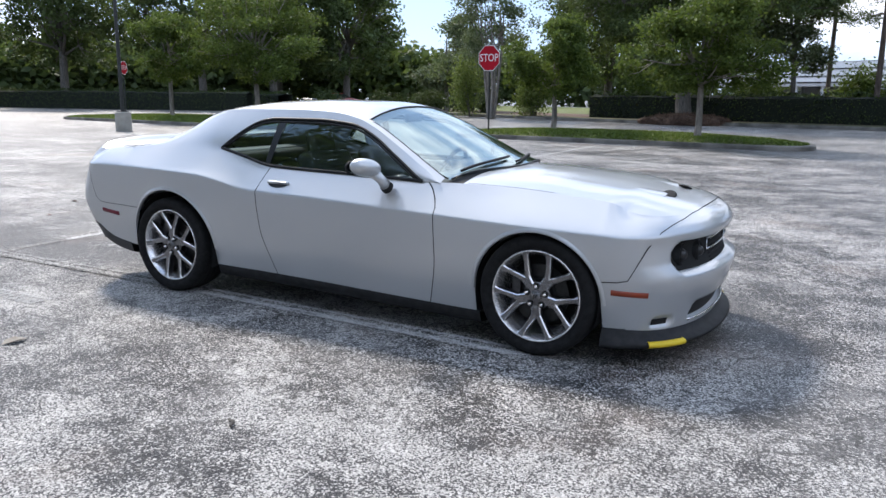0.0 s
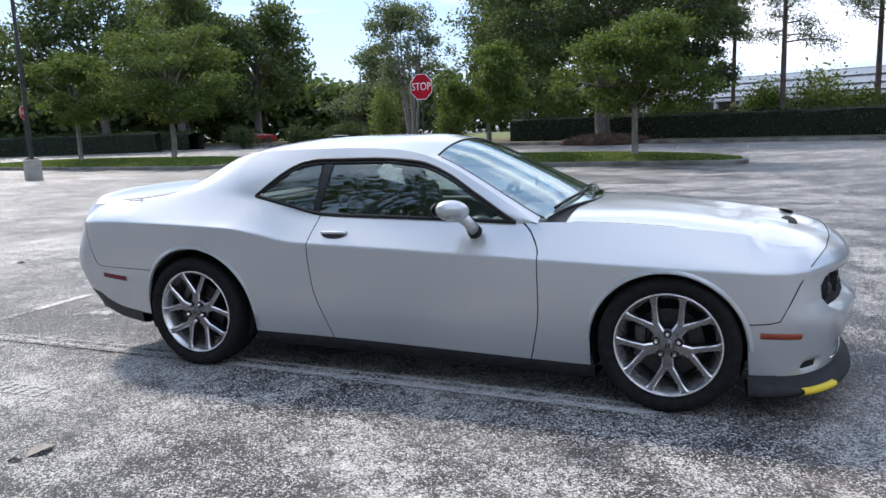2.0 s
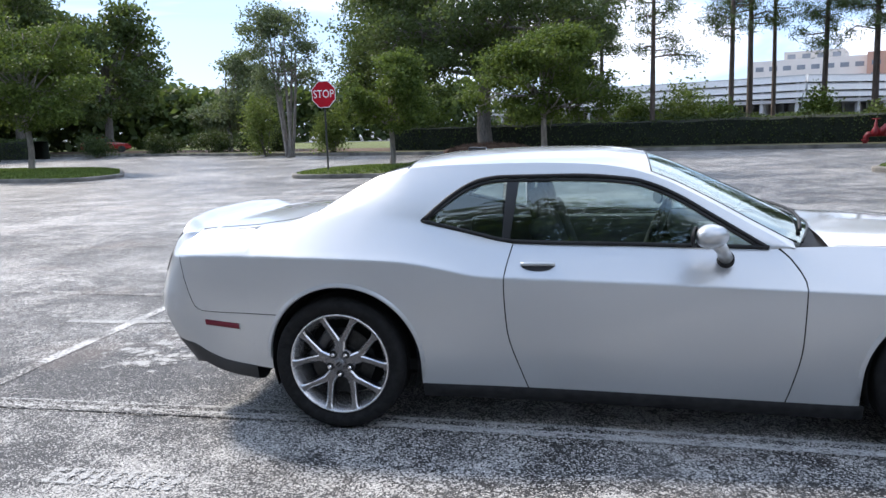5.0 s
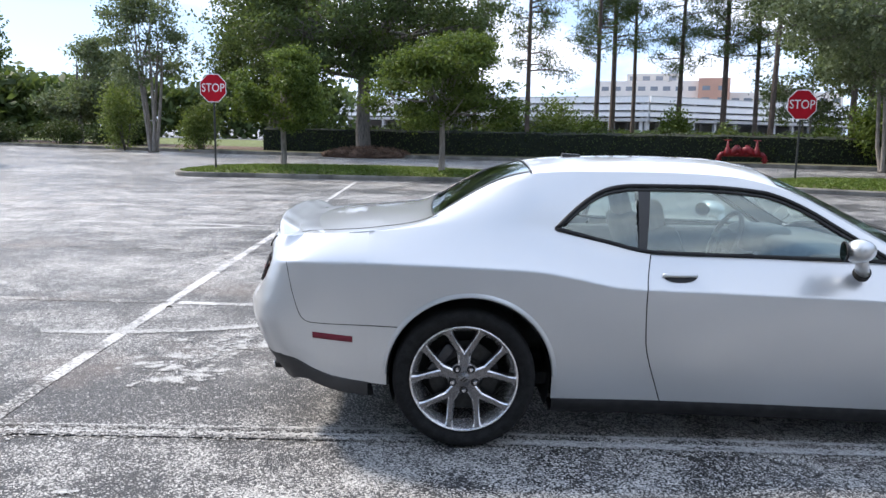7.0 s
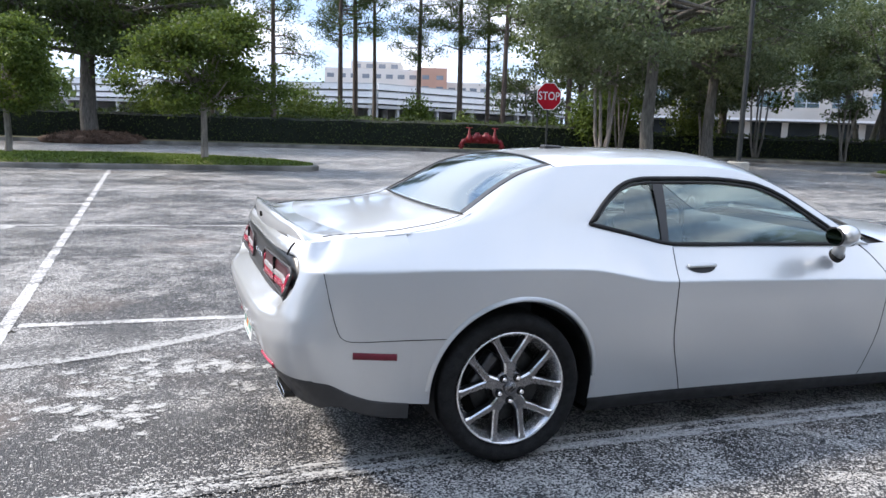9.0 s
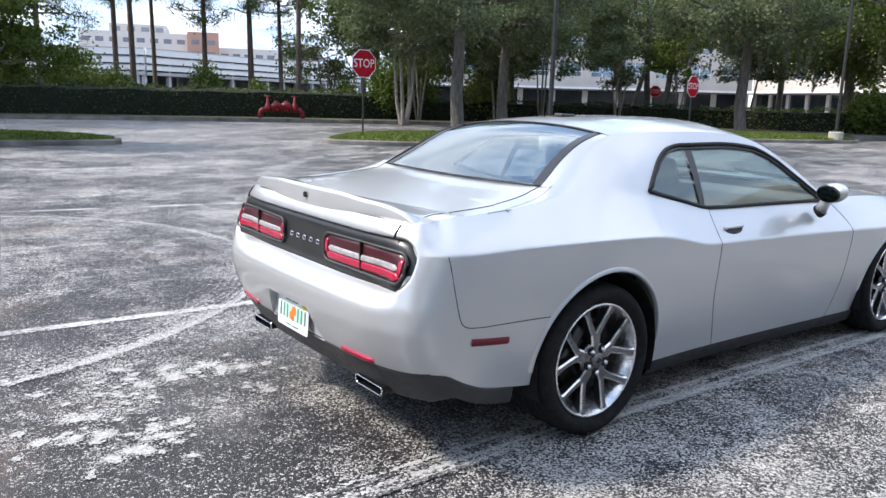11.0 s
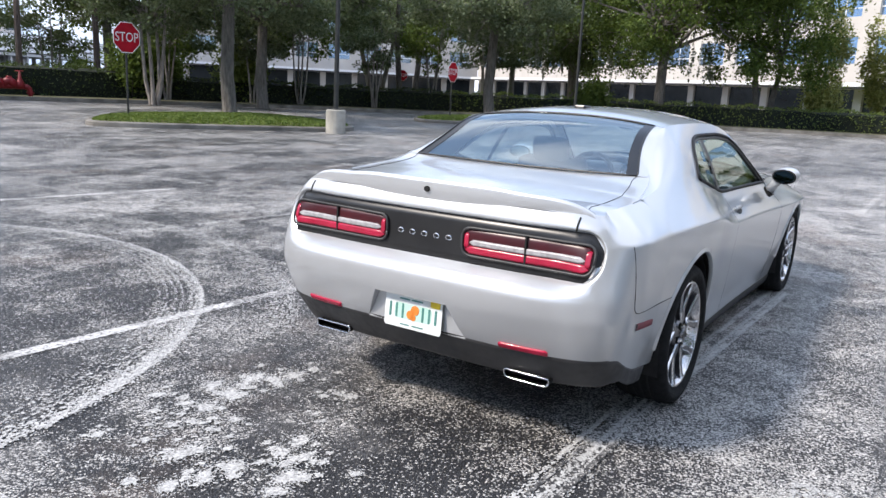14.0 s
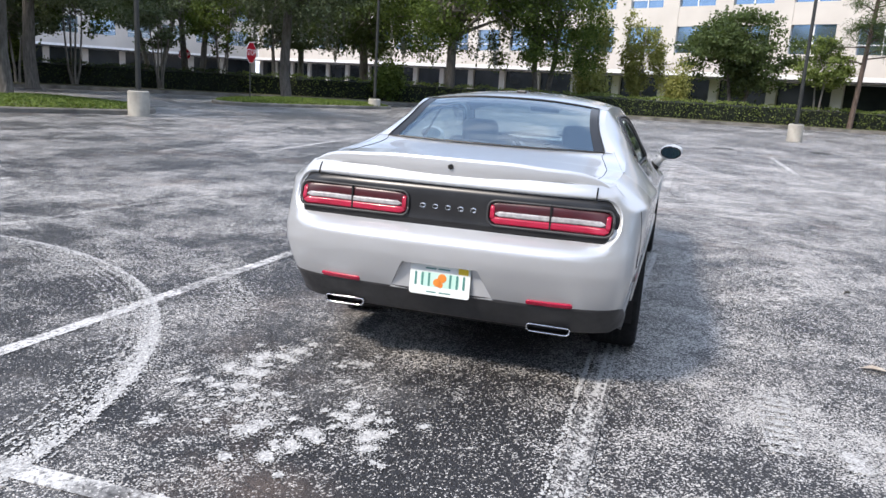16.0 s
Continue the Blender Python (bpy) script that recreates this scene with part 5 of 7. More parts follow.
# ---- the car: shape ----
def curve(*knots, soft=0.0):
    """A monotone curve through (x, value) knots; soft rounds its bends over that length."""
    xs = np.array([k[0] for k in knots], float)
    ys = np.array([k[1] for k in knots], float)
    h = np.diff(xs)
    d = np.diff(ys) / h
    m = np.zeros(len(xs))
    m[0], m[-1] = d[0], d[-1]
    for i in range(1, len(xs) - 1):
        if d[i - 1] * d[i] > 0:
            w1, w2 = 2 * h[i] + h[i - 1], h[i] + 2 * h[i - 1]
            m[i] = (w1 + w2) / (w1 / d[i - 1] + w2 / d[i])

    def at(x):
        x = min(max(x, xs[0]), xs[-1])
        i = min(int(np.searchsorted(xs, x, "right")) - 1, len(h) - 1)
        t = (x - xs[i]) / h[i]
        return float((2 * t**3 - 3 * t**2 + 1) * ys[i] + (t**3 - 2 * t**2 + t) * h[i] * m[i] + (3 * t**2 - 2 * t**3) * ys[i + 1] + (t**3 - t**2) * h[i] * m[i + 1])

    if not soft:
        return at
    # a softened copy, looked up from a fine table; both ends run on straight
    base = np.linspace(xs[0], xs[-1], 1500)
    raw = np.array([at(q) for q in base])
    table = np.zeros(len(base))
    offs = np.linspace(-2, 2, 33)
    share = np.exp(-offs**2 / 2) / np.exp(-offs**2 / 2).sum()
    for o, w in zip(offs, share):
        q = base + o * soft
        run_on = np.where(q < xs[0], m[0] * (q - xs[0]), np.where(q > xs[-1], m[-1] * (q - xs[-1]), 0.0))
        table += w * (np.interp(q, base, raw) + run_on)

    def smooth_at(x):
        return float(np.interp(x, base, table))

    return smooth_at


REAR_X, NOSE_X = -1.95, 1.80
WS_TOP, RW_TOP, RW_LOW = 0.13, -1.13, -1.625
crease_z = curve((-2.6, 0.915), (-2.3, 0.925), (-1.75, 0.926), (-1.13, 0.906), (-0.93, 0.872), (-0.70, 0.825), (-0.2, 0.808), (0.4, 0.788), (1.05, 0.762), (1.8, 0.742), (2.1, 0.735), (2.5, 0.73), soft=0.05)
plan_y = curve((-2.0, 0.935), (-1.5, 0.955), (-1.1, 0.948), (-0.7, 0.928), (0.0, 0.924), (0.9, 0.932), (1.4, 0.944), (1.7, 0.938), (1.85, 0.930), soft=0.08)
top_y = curve((-2.6, 0.765), (-1.95, 0.775), (-1.6, 0.772), (-1.2, 0.778), (-1.0, 0.785), (-0.57, 0.80), (0.66, 0.797), (0.9, 0.77), (1.2, 0.745), (1.6, 0.725), (1.85, 0.705), (2.4, 0.62), soft=0.08)
top_z = curve((-2.6, 1.035), (-2.3, 1.045), (-1.95, 1.062), (-1.6, 1.098), (-1.25, 1.105), (-1.03, 1.08), (-0.80, 1.02), (-0.57, 0.975), (0.0, 0.957), (0.66, 0.943), (0.9, 0.952), (1.2, 0.945), (1.6, 0.918), (1.85, 0.893), (2.1, 0.858), (2.4, 0.81), soft=0.06)
side_in = curve((0.10, 0.125), (0.18, 0.096), (0.24, 0.079), (0.32, 0.062), (0.45, 0.038), (0.60, 0.017), (0.74, 0.003), (0.80, 0.0))
rear_in = curve((0.20, 0.20), (0.25, 0.155), (0.31, 0.11), (0.40, 0.050), (0.47, 0.006), (0.56, -0.030), (0.64, -0.052), (0.695, -0.056), (0.725, -0.046), (0.748, -0.010), (0.765, 0.022), (0.80, 0.040), (0.92, 0.046), (0.985, 0.050), (1.010, 0.058), (1.035, 0.078))
nose_in = curve((0.10, 0.10), (0.20, 0.075), (0.28, 0.06), (0.36, 0.035), (0.44, 0.010), (0.50, 0.0), (0.54, 0.012), (0.60, 0.035), (0.68, 0.042), (0.735, 0.032), (0.78, 0.055), (0.81, 0.088), (0.832, 0.125))
sill_z = curve((-2.6, 0.46), (-2.44, 0.455), (-2.34, 0.44), (-2.22, 0.385), (-2.11, 0.345), (-1.86, 0.305), (-1.0, 0.245), (-0.5, 0.236), (0.76, 0.203), (1.03, 0.198), (1.9, 0.25), (2.1, 0.235), (2.5, 0.215))
rear_corner = curve((0.20, 0.20), (0.25, 0.155), (0.31, 0.11), (0.40, 0.050), (0.47, 0.006), (0.56, -0.030), (0.64, -0.050), (0.70, -0.048), (0.78, -0.030), (0.88, 0.0), (0.985, 0.045), (1.035, 0.088))
upper_p = curve((-2.6, 1.30), (-1.95, 1.22), (-1.6, 0.86), (-1.1, 0.86), (-0.6, 1.0), (0.6, 1.0), (1.0, 1.06), (2.4, 1.15), soft=0.15)
ARCHES = ((-1.445, 0.36, 0.410), (1.462, 0.338, 0.388))


def arch_z(x):
    for cx, cz, r in ARCHES:
        if abs(x - cx) < r:
            return cz + math.sqrt(r * r - (x - cx) ** 2)
    return 0.0


def smooth01(f):
    f = min(max(f, 0.0), 1.0)
    return f * f * (3 - 2 * f)


def plan(s):
    """A place on the plan outline, right half: s from -2 (middle of the tail) over -1 and 1 (ends of the flank) to 2 (middle of the nose). Returns x, y, outward x, outward y, tail share, nose share."""
    if s < -1:
        a, n = (-1 - s) * math.pi / 2, 4.6
        depth, wide = 0.585, plan_y(REAR_X)
        c, q = max(math.cos(a), 1e-6), max(math.sin(a), 1e-6)
        x, y = REAR_X - depth * q ** (2 / n), wide * c ** (2 / n)
        nx, ny = -((q ** (2 / n)) ** (n - 1)) / depth, ((c ** (2 / n)) ** (n - 1)) / wide
        ln = math.hypot(nx, ny)
        return x, y, nx / ln, ny / ln, smooth01((-nx / ln - 0.12) / 0.75), 0.0
    if s > 1:
        a, n = (s - 1) * math.pi / 2, 2.25
        depth, wide = 0.585, plan_y(NOSE_X)
        c, q = max(math.cos(a), 1e-6), max(math.sin(a), 1e-6)
        x, y = NOSE_X + depth * q ** (2 / n), wide * c ** (2 / n)
        nx, ny = ((q ** (2 / n)) ** (n - 1)) / depth, ((c ** (2 / n)) ** (n - 1)) / wide
        ln = math.hypot(nx, ny)
        return x, y, nx / ln, ny / ln, 0.0, smooth01((nx / ln - 0.25) / 0.65)
    x = REAR_X + (NOSE_X - REAR_X) * (s + 1) / 2
    return x, plan_y(x), 0.0, 1.0, 0.0, 0.0


def s_of(x):
    return -1 + 2 * (x - REAR_X) / (NOSE_X - REAR_X)


def top_of(s):
    x, y, nx, ny, wr, wn = plan(s)
    z = top_z(x)
    if s > 1:
        wn = smooth01(nx / 0.97)
    return z * (1 - wr - wn) + 1.035 * wr + 0.832 * wn


def skin(s, z, out=0.0):
    """A point of the painted skin at plan place s and height z (right half, y negative)."""
    x, y, nx, ny, wr, wn = plan(s)
    zc, zt = crease_z(x), top_of(s)
    lower = side_in(min(z, zc) / zc * 0.80)
    upper = corner = 0.0
    if z > zc:
        u = min((z - zc) / max(zt - zc, 1e-3), 1.0)
        corner = 0.14 * wr * (1 - wr) * u
        upper = (plan_y(min(max(x, -2.0), 1.85)) - top_y(x)) * u ** upper_p(x)
    flat = 1 - smooth01((ny - 0.12) / 0.35)
    inset = (lower + upper) * (1 - wr - wn) + (rear_in(z) * flat + rear_corner(z) * (1 - flat)) * wr + nose_in(z) * wn + corner - out
    return Vector((x - nx * inset, -(y - ny * inset), z))


def rows_between(lo, hi, zc, nl=11, nu=8):
    """Heights from lo to hi, close together at the crease."""
    a = [lo + (zc - 0.012 - lo) * i / nl for i in range(nl + 1)]
    b = [zc + 0.012 + (hi - zc - 0.012) * i / (nu - 1) for i in range(nu)]
    return a + [zc - 0.003, zc + 0.003] + b


def grid_mesh(name, cols, mat, parent, label="", mirror=False):
    """A smooth sheet from columns of points; mirror flips it to the other side of the car."""
    verts, faces = [], []
    m = len(cols[0])
    # face away from the middle of the car
    mi, mj = len(cols) // 2 - (len(cols) > 2), m // 2 - (m > 2)
    p0, p1, p2 = (Vector(q) for q in (cols[mi][mj], cols[mi + 1][mj], cols[mi][mj + 1]))
    if (p1 - p0).cross(p2 - p0).dot(p0 - Vector((p0.x * 0.75, p0.y * 0.3, 0.55))) < 0:
        cols = cols[::-1]
    for c in cols:
        for p in c:
            verts.append((p[0], -p[1] if mirror else p[1], p[2]))
    for i in range(len(cols) - 1):
        for j in range(m - 1):
            f = (i * m + j, (i + 1) * m + j, (i + 1) * m + j + 1, i * m + j + 1)
            faces.append(f[::-1] if mirror else f)
    return finish(name, mesh_of(name, verts, faces), mat, parent, label, smooth=True)


def strip_tube(name, pts, r, mat, parent, sides=6, mirror=False, label="", flat=1.0):
    bm = bmesh.new()
    tube(bm, [(p[0], -p[1] if mirror else p[1], p[2]) for p in pts], [r] * len(pts), sides)
    return part(name, bm, mat, parent, label, smooth=True)


door_rear = curve((0.20, -0.47), (0.30, -0.507), (0.57, -0.585), (0.79, -0.595), (1.02, -0.545))
door_front = curve((0.20, 0.745), (0.255, 0.76), (0.52, 0.805), (0.79, 0.807), (0.89, 0.760), (0.96, 0.690))


def flank(x, z, out=0.0):
    return skin(s_of(x), z, out)


def side_columns(xs, shear=None):
    cols = []
    for x, lo in xs:
        zt = top_z(x)
        zz = rows_between(lo, zt, crease_z(x))
        cols.append([flank(x + (shear(x, z) if shear else 0.0), z) for z in zz])
    return cols


def arch_samples(k, n=26):
    cx, cz, r = ARCHES[k]
    out = []
    for i in range(n + 1):
        a = math.pi - math.pi * i / n
        x = cx + r * math.cos(a)
        out.append((x, cz + r * math.sin(a)))
    return out


def tub_span(x0, x1, n):
    return [(x0 + (x1 - x0) * i / n, sill_z(x0 + (x1 - x0) * i / n)) for i in range(n + 1)]


car = thing("car", pose(0, 0, 0), "silver two-door muscle coupe parked across faded lines", "car")


def rear_quarter(xs, low_cols, mirror):
    """Quarter panel, rear pillar and window post as one sheet, its shoulder eased into one round."""
    index, verts, faces = {}, [], []

    def vert(p):
        key = (round(p[0], 5), round(p[1], 5), round(p[2], 5))
        if key not in index:
            index[key] = len(verts)
            verts.append(Vector(p))
        return index[key]

    def sheet(cols):
        for a, b in zip(cols, cols[1:]):
            for j in range(len(a) - 1):
                f = [vert(a[j]), vert(b[j]), vert(b[j + 1]), vert(a[j + 1])]
                if len(set(f)) > 2:
                    faces.append([k for n, k in enumerate(f) if k not in f[:n]])

    sheet(low_cols)
    pillar_x = [q[0] for q in xs if q[0] < -1.033]
    sheet([[flank(x, top_z(x))] + [cheek(x, top_z(x) + (rail_z(x) - top_z(x)) * j / 10) for j in range(1, 10)] + [roof(x, 0.0)] for x in pillar_x])
    post_x = [x for x in pillar_x if -1.64 < x < RW_TOP + 0.02]
    sheet([[roof(x, f) for f in (0, 0.02, 0.05, 0.08)] for x in post_x])
    count = collections.Counter(tuple(sorted((f[k - 1], f[k]))) for f in faces for k in range(len(f)))
    edge = {v for e, n in count.items() if n == 1 for v in e}
    near = [set() for _ in verts]
    for a, b in count:
        near[a].add(b)
        near[b].add(a)
    free = [i for i, v in enumerate(verts) if i not in edge and v.x < -1.0 and v.z > crease_z(v.x) + 0.012]
    first = [v.copy() for v in verts]
    # near neighbours pull harder, so uneven columns leave no ripple
    ties = {}
    for i in free:
        pull = {k: 1.0 / max((verts[k] - verts[i]).length, 1e-3) for k in near[i]}
        total = sum(pull.values())
        ties[i] = [(k, w / total) for k, w in pull.items()]
    for _ in range(60):
        moved = []
        for i in free:
            pull = sum((verts[k] * w for k, w in ties[i]), Vector())
            moved.append((i, verts[i].lerp(pull, 0.5)))
        for i, p in moved:
            verts[i] = Vector((verts[i].x, p.y, p.z))
    # the easing dies away towards the quarter window
    verts = [a.lerp(b, smooth01((-1.05 - a.x) / 0.34)) for a, b in zip(first, verts)]
    bm = bmesh.new()
    vs = [bm.verts.new((v.x, -v.y if mirror else v.y, v.z)) for v in verts]
    for f in faces:
        try:
            bm.faces.new([vs[k] for k in f])
        except ValueError:
            pass
    bmesh.ops.recalc_face_normals(bm, faces=bm.faces)
    mid = max(bm.faces, key=lambda q: q.calc_area())
    if mid.normal.y * (1 if mirror else -1) < 0:
        bmesh.ops.reverse_faces(bm, faces=bm.faces)
    me = bpy.data.meshes.new("quarter_panel")
    bm.to_mesh(me)
    bm.free()
    finish("quarter_panel", me, PAINT, car, smooth=True)


def build_side(mirror):
    # rear quarter: from the tail corner over the arch to the door gap
    cx, cz, r = ARCHES[0]
    edge = cx + r
    xs = tub_span(REAR_X, cx - r - 0.001, 6) + arch_samples(0) + tub_span(edge + 0.001, -0.60, 12)

    def shear_q(x, z):
        return (door_rear(z) - 0.003 + 0.60) * smooth01((x - edge) / (-0.60 - edge))

    rear_quarter(xs, side_columns(xs, shear=shear_q), mirror)
    # front wing
    cx, cz, r = ARCHES[1]
    e0 = cx - r
    xs = tub_span(0.80, e0 - 0.001, 9) + arch_samples(1)
    xs = [q for q in xs if q[0] <= NOSE_X]
    if xs[-1][0] < NOSE_X:
        xs.append((NOSE_X, arch_z(NOSE_X)))

    def shear_f(x, z):
        return (door_front(z) + 0.003 - 0.80) * (1 - smooth01((x - 0.80) / (e0 - 0.80)))

    grid_mesh("front_wing", side_columns(xs, shear=shear_f), PAINT, car, mirror=mirror)
    # door
    cols = []
    for i in range(25):
        f = i / 24
        xm = -0.56 + (0.74 + 0.56) * f
        lo, zt = sill_z(xm), top_z(xm)
        col = []
        for z in rows_between(lo, zt, crease_z(xm)):
            a, b = door_rear(z) + 0.003, door_front(z) - 0.003
            x = a + (b - a) * f
            col.append(flank(x, min(z, top_z(x))))
        cols.append(col)
    door = grid_mesh("door", cols, PAINT, car, mirror=mirror)
    # dark backing behind the door gaps
    for fn in (door_rear, door_front):
        pts = [flank(fn(z), z, -0.010) for z in np.linspace(0.17, 0.95, 17)]
        strip_tube("door_seal", pts, 0.009, GAP, car, 5, mirror)
    # handle: flat black half-disc for the shade in its scoop, under a painted lip
    bm = bmesh.new()
    sgn = -1 if mirror else 1
    ring = []
    for i in range(13):
        a = math.pi * i / 12
        x, z = -0.428 - 0.082 * math.cos(a), 0.878 - 0.026 * math.sin(a)
        p = flank(x, z, 0.003)
        ring.append(bm.verts.new((p.x, p.y * sgn, p.z)))
    bm.faces.new(ring)
    part("handle_shade", bm, BLACK_TRIM, door, "flat black patch for the shade under the handle")
    pts = [flank(-0.512 + 0.168 * i / 8, 0.884, 0.008) for i in range(9)]
    strip_tube("handle", pts, 0.011, PAINT, door, 8, mirror)
    # arch lips
    for k, (cx, cz, r) in enumerate(ARCHES):
        cols = []
        for i in range(41):
            a = math.pi - 0.02 - (math.pi - 0.04) * i / 40
            col = []
            for rr, out in ((r + 0.024, 0.0008), (r + 0.019, 0.004), (r + 0.010, 0.009), (r + 0.004, 0.009), (r + 0.001, 0.005), (r - 0.001, -0.004), (r - 0.001, -0.012)):
                x, z = cx + rr * math.cos(a), cz + rr * math.sin(a)
                q = skin(find_s(x, z), z, out)
                col.append(Vector((x, q.y, z)))
            cols.append(col)
        grid_mesh("arch_lip", cols, PAINT, car, mirror=mirror)
        # wheel housing
        cols = []
        for i in range(25):
            a = math.pi + 0.35 - (math.pi + 0.70) * i / 24
            cols.append([(cx + (r - 0.012) * math.cos(a), -y, cz + (r - 0.012) * math.sin(a)) for y in (0.90, 0.75, 0.55)] + [(cx + 0.05 * math.cos(a), -0.55, cz + 0.05 * math.sin(a))])
        grid_mesh("wheel_housing", cols, BLACK_TRIM, car, mirror=mirror)
    # sill
    cols = []
    for i in range(30):
        x = -1.03 + 2.125 * i / 29
        z = sill_z(x) + 0.004
        p = flank(x, z)
        cols.append([Vector((x, p.y + 0.002, z)), Vector((x, p.y - 0.003, z - 0.006)), Vector((x, p.y + 0.008, z - 0.050)), Vector((x, p.y + 0.026, z - 0.080)), Vector((x, p.y + 0.10, z - 0.088)), Vector((x, p.y + 0.25, z - 0.088))])
    grid_mesh("sill", cols, BLACK_TRIM, car, "black plastic sill", mirror=mirror)
    # marker lamps
    for nm, mat, x0, z0, x1, z1, h, lab in (("rear_marker_lamp", MARKER_RED, -2.215, 0.566, -2.02, 0.545, 0.016, "dark red side marker"), ("front_marker_lamp", LAMP_AMBER, 1.90, 0.428, 2.085, 0.418, 0.016, "amber side marker")):
        cols = []
        for i in range(9):
            f = i / 8
            x, z = x0 + (x1 - x0) * f, z0 + (z1 - z0) * f
            s = find_s(x, z)
            cols.append([skin(s, z - h, 0.001), skin(s, z - h * 0.7, 0.006), skin(s, z + h * 0.7, 0.006), skin(s, z + h, 0.001)])
        grid_mesh(nm, cols, mat, car, lab, mirror=mirror)
    return door


def find_s(x, z):
    """The plan place where the skin at height z has that x."""
    lo, hi = (-2.0, 0.0) if x < 0 else (0.0, 2.0)
    for _ in range(30):
        mid = (lo + hi) / 2
        if skin(mid, z).x < x:
            lo = mid
        else:
            hi = mid
    return (lo + hi) / 2


def spans(a, b, n):
    return [a + (b - a) * i / n for i in range(n)] + [b]


# ---- tail ----
def in_round(y, z, y0, y1, z0, z1, r):
    """How far inside a rounded rectangle a point lies (negative: outside)."""
    cy, cz, hy_, hz_ = (y0 + y1) / 2, (z0 + z1) / 2, (y1 - y0) / 2, (z1 - z0) / 2
    qy, qz = abs(y - cy) - hy_ + r, abs(z - cz) - hz_ + r
    return r - math.hypot(max(qy, 0), max(qz, 0)) - min(max(qy, qz), 0)


TAIL = (-0.82, 0.82, 0.770, 0.976, 0.09)


half = [-2 + i / 90 for i in range(91)]
cols = []
for s, flip in [(s, False) for s in half[::-1]] + [(s, True) for s in half[1:]]:
    x = plan(s)[0]
    zt = top_of(s)
    lo = sill_z(x) if s > -1.35 else 0.455
    col = []
    for z in rows_between(lo, zt, crease_z(x), 46, 18):
        p = skin(s, z)
        inside = in_round(p.y, z, *TAIL)
        if p.x < -2.2:
            p.x += 0.022 * smooth01((inside + 0.006) / 0.016)
        col.append(Vector((p.x, -p.y if flip else p.y, z)))
    cols.append(col)
bumper = grid_mesh("rear_bumper", cols, PAINT, car, "silver rear bumper and tail")
# opening for the pressed plate field: cut straight through the bumper sheet
FIELD_LOW, FIELD_TOP = (0.264, 0.448), (0.190, 0.598)
bm = bmesh.new()
bm.from_mesh(bumper.data)
run, rise = FIELD_LOW[0] - FIELD_TOP[0], FIELD_TOP[1] - FIELD_LOW[1]
for co, no in (((0, 0, FIELD_TOP[1]), (0, 0, 1)), ((0, FIELD_TOP[0], FIELD_TOP[1]), (0, rise, run)), ((0, -FIELD_TOP[0], FIELD_TOP[1]), (0, -rise, run))):
    region = [f for f in bm.faces if f.calc_center_median().x < -2.3 and abs(f.calc_center_median().y) < 0.34 and f.calc_center_median().z < 0.64]
    geom = list({v for f in region for v in f.verts}) + list({e for f in region for e in f.edges}) + region
    bmesh.ops.bisect_plane(bm, geom=geom, plane_co=co, plane_no=no, dist=0.0004)
gone = []
for f in bm.faces:
    c = f.calc_center_median()
    if c.x < -2.3 and c.z < FIELD_TOP[1] and abs(c.y) < FIELD_TOP[0] + run * (FIELD_TOP[1] - c.z) / rise:
        gone.append(f)
bmesh.ops.delete(bm, geom=gone, context="FACES")
bm.to_mesh(bumper.data)
bm.free()

# dark lower valance
cols = []
for s, flip in [(s, False) for s in half[::-1]] + [(s, True) for s in half[1:]]:
    x = plan(s)[0]
    hi = sill_z(x) if s > -1.35 else 0.455
    wr = plan(s)[4]
    k = smooth01((wr - 0.15) / 0.5)
    lo = 0.312 * k + min(max(sill_z(x) - 0.075, 0.232), 0.33) * (1 - k)
    col = []
    for j in range(13):
        z = hi + 0.004 - (hi + 0.004 - lo) * j / 12
        p = skin(s, z, 0.004 if j else -0.002)
        col.append(Vector((p.x, -p.y if flip else p.y, z)))
    p = col[-1]
    col.append(Vector((p.x * 0.985, p.y * 0.97, p.z - 0.004)))
    col.append(Vector((-1.95 if p.x < -1.95 else p.x, p.y * 0.8, p.z)))
    cols.append(col)
grid_mesh("rear_valance", cols, VALANCE, car, "dark grey lower valance")


def tail_x(y, z):
    """The tail surface above a point of the rear view."""
    lo, hi = -2.0, -1.0
    for _ in range(26):
        mid = (lo + hi) / 2
        if -skin(mid, z).y < abs(y):
            lo = mid
        else:
            hi = mid
    return skin((lo + hi) / 2, z).x


def tail_slab(name, y0, y1, z0, z1, r, mat, parent, depth, label="", edge=0.006):
    """A rounded plate that follows the tail, standing depth off it (positive: outwards)."""
    cols = []
    steps = 24
    ys = [y0 + (y1 - y0) * i / steps for i in range(steps + 1)]
    for y in ys:
        e = min(y - y0, y1 - y)
        cut = r - math.sqrt(max(r * r - (r - min(e, r)) ** 2, 0))
        lo, hi = z0 + cut, z1 - cut
        col = [(tail_x(y, lo) + 0.04, y, lo)]
        for j in range(7):
            z = lo + (hi - lo) * j / 6
            d = depth if 0 < j < 6 and 1e-6 < e else depth - edge
            col.append((tail_x(y, z) - d, y, z))
        col.append((tail_x(y, hi) + 0.04, y, hi))
        cols.append(col)
    return grid_mesh(name, cols, mat, parent, label)


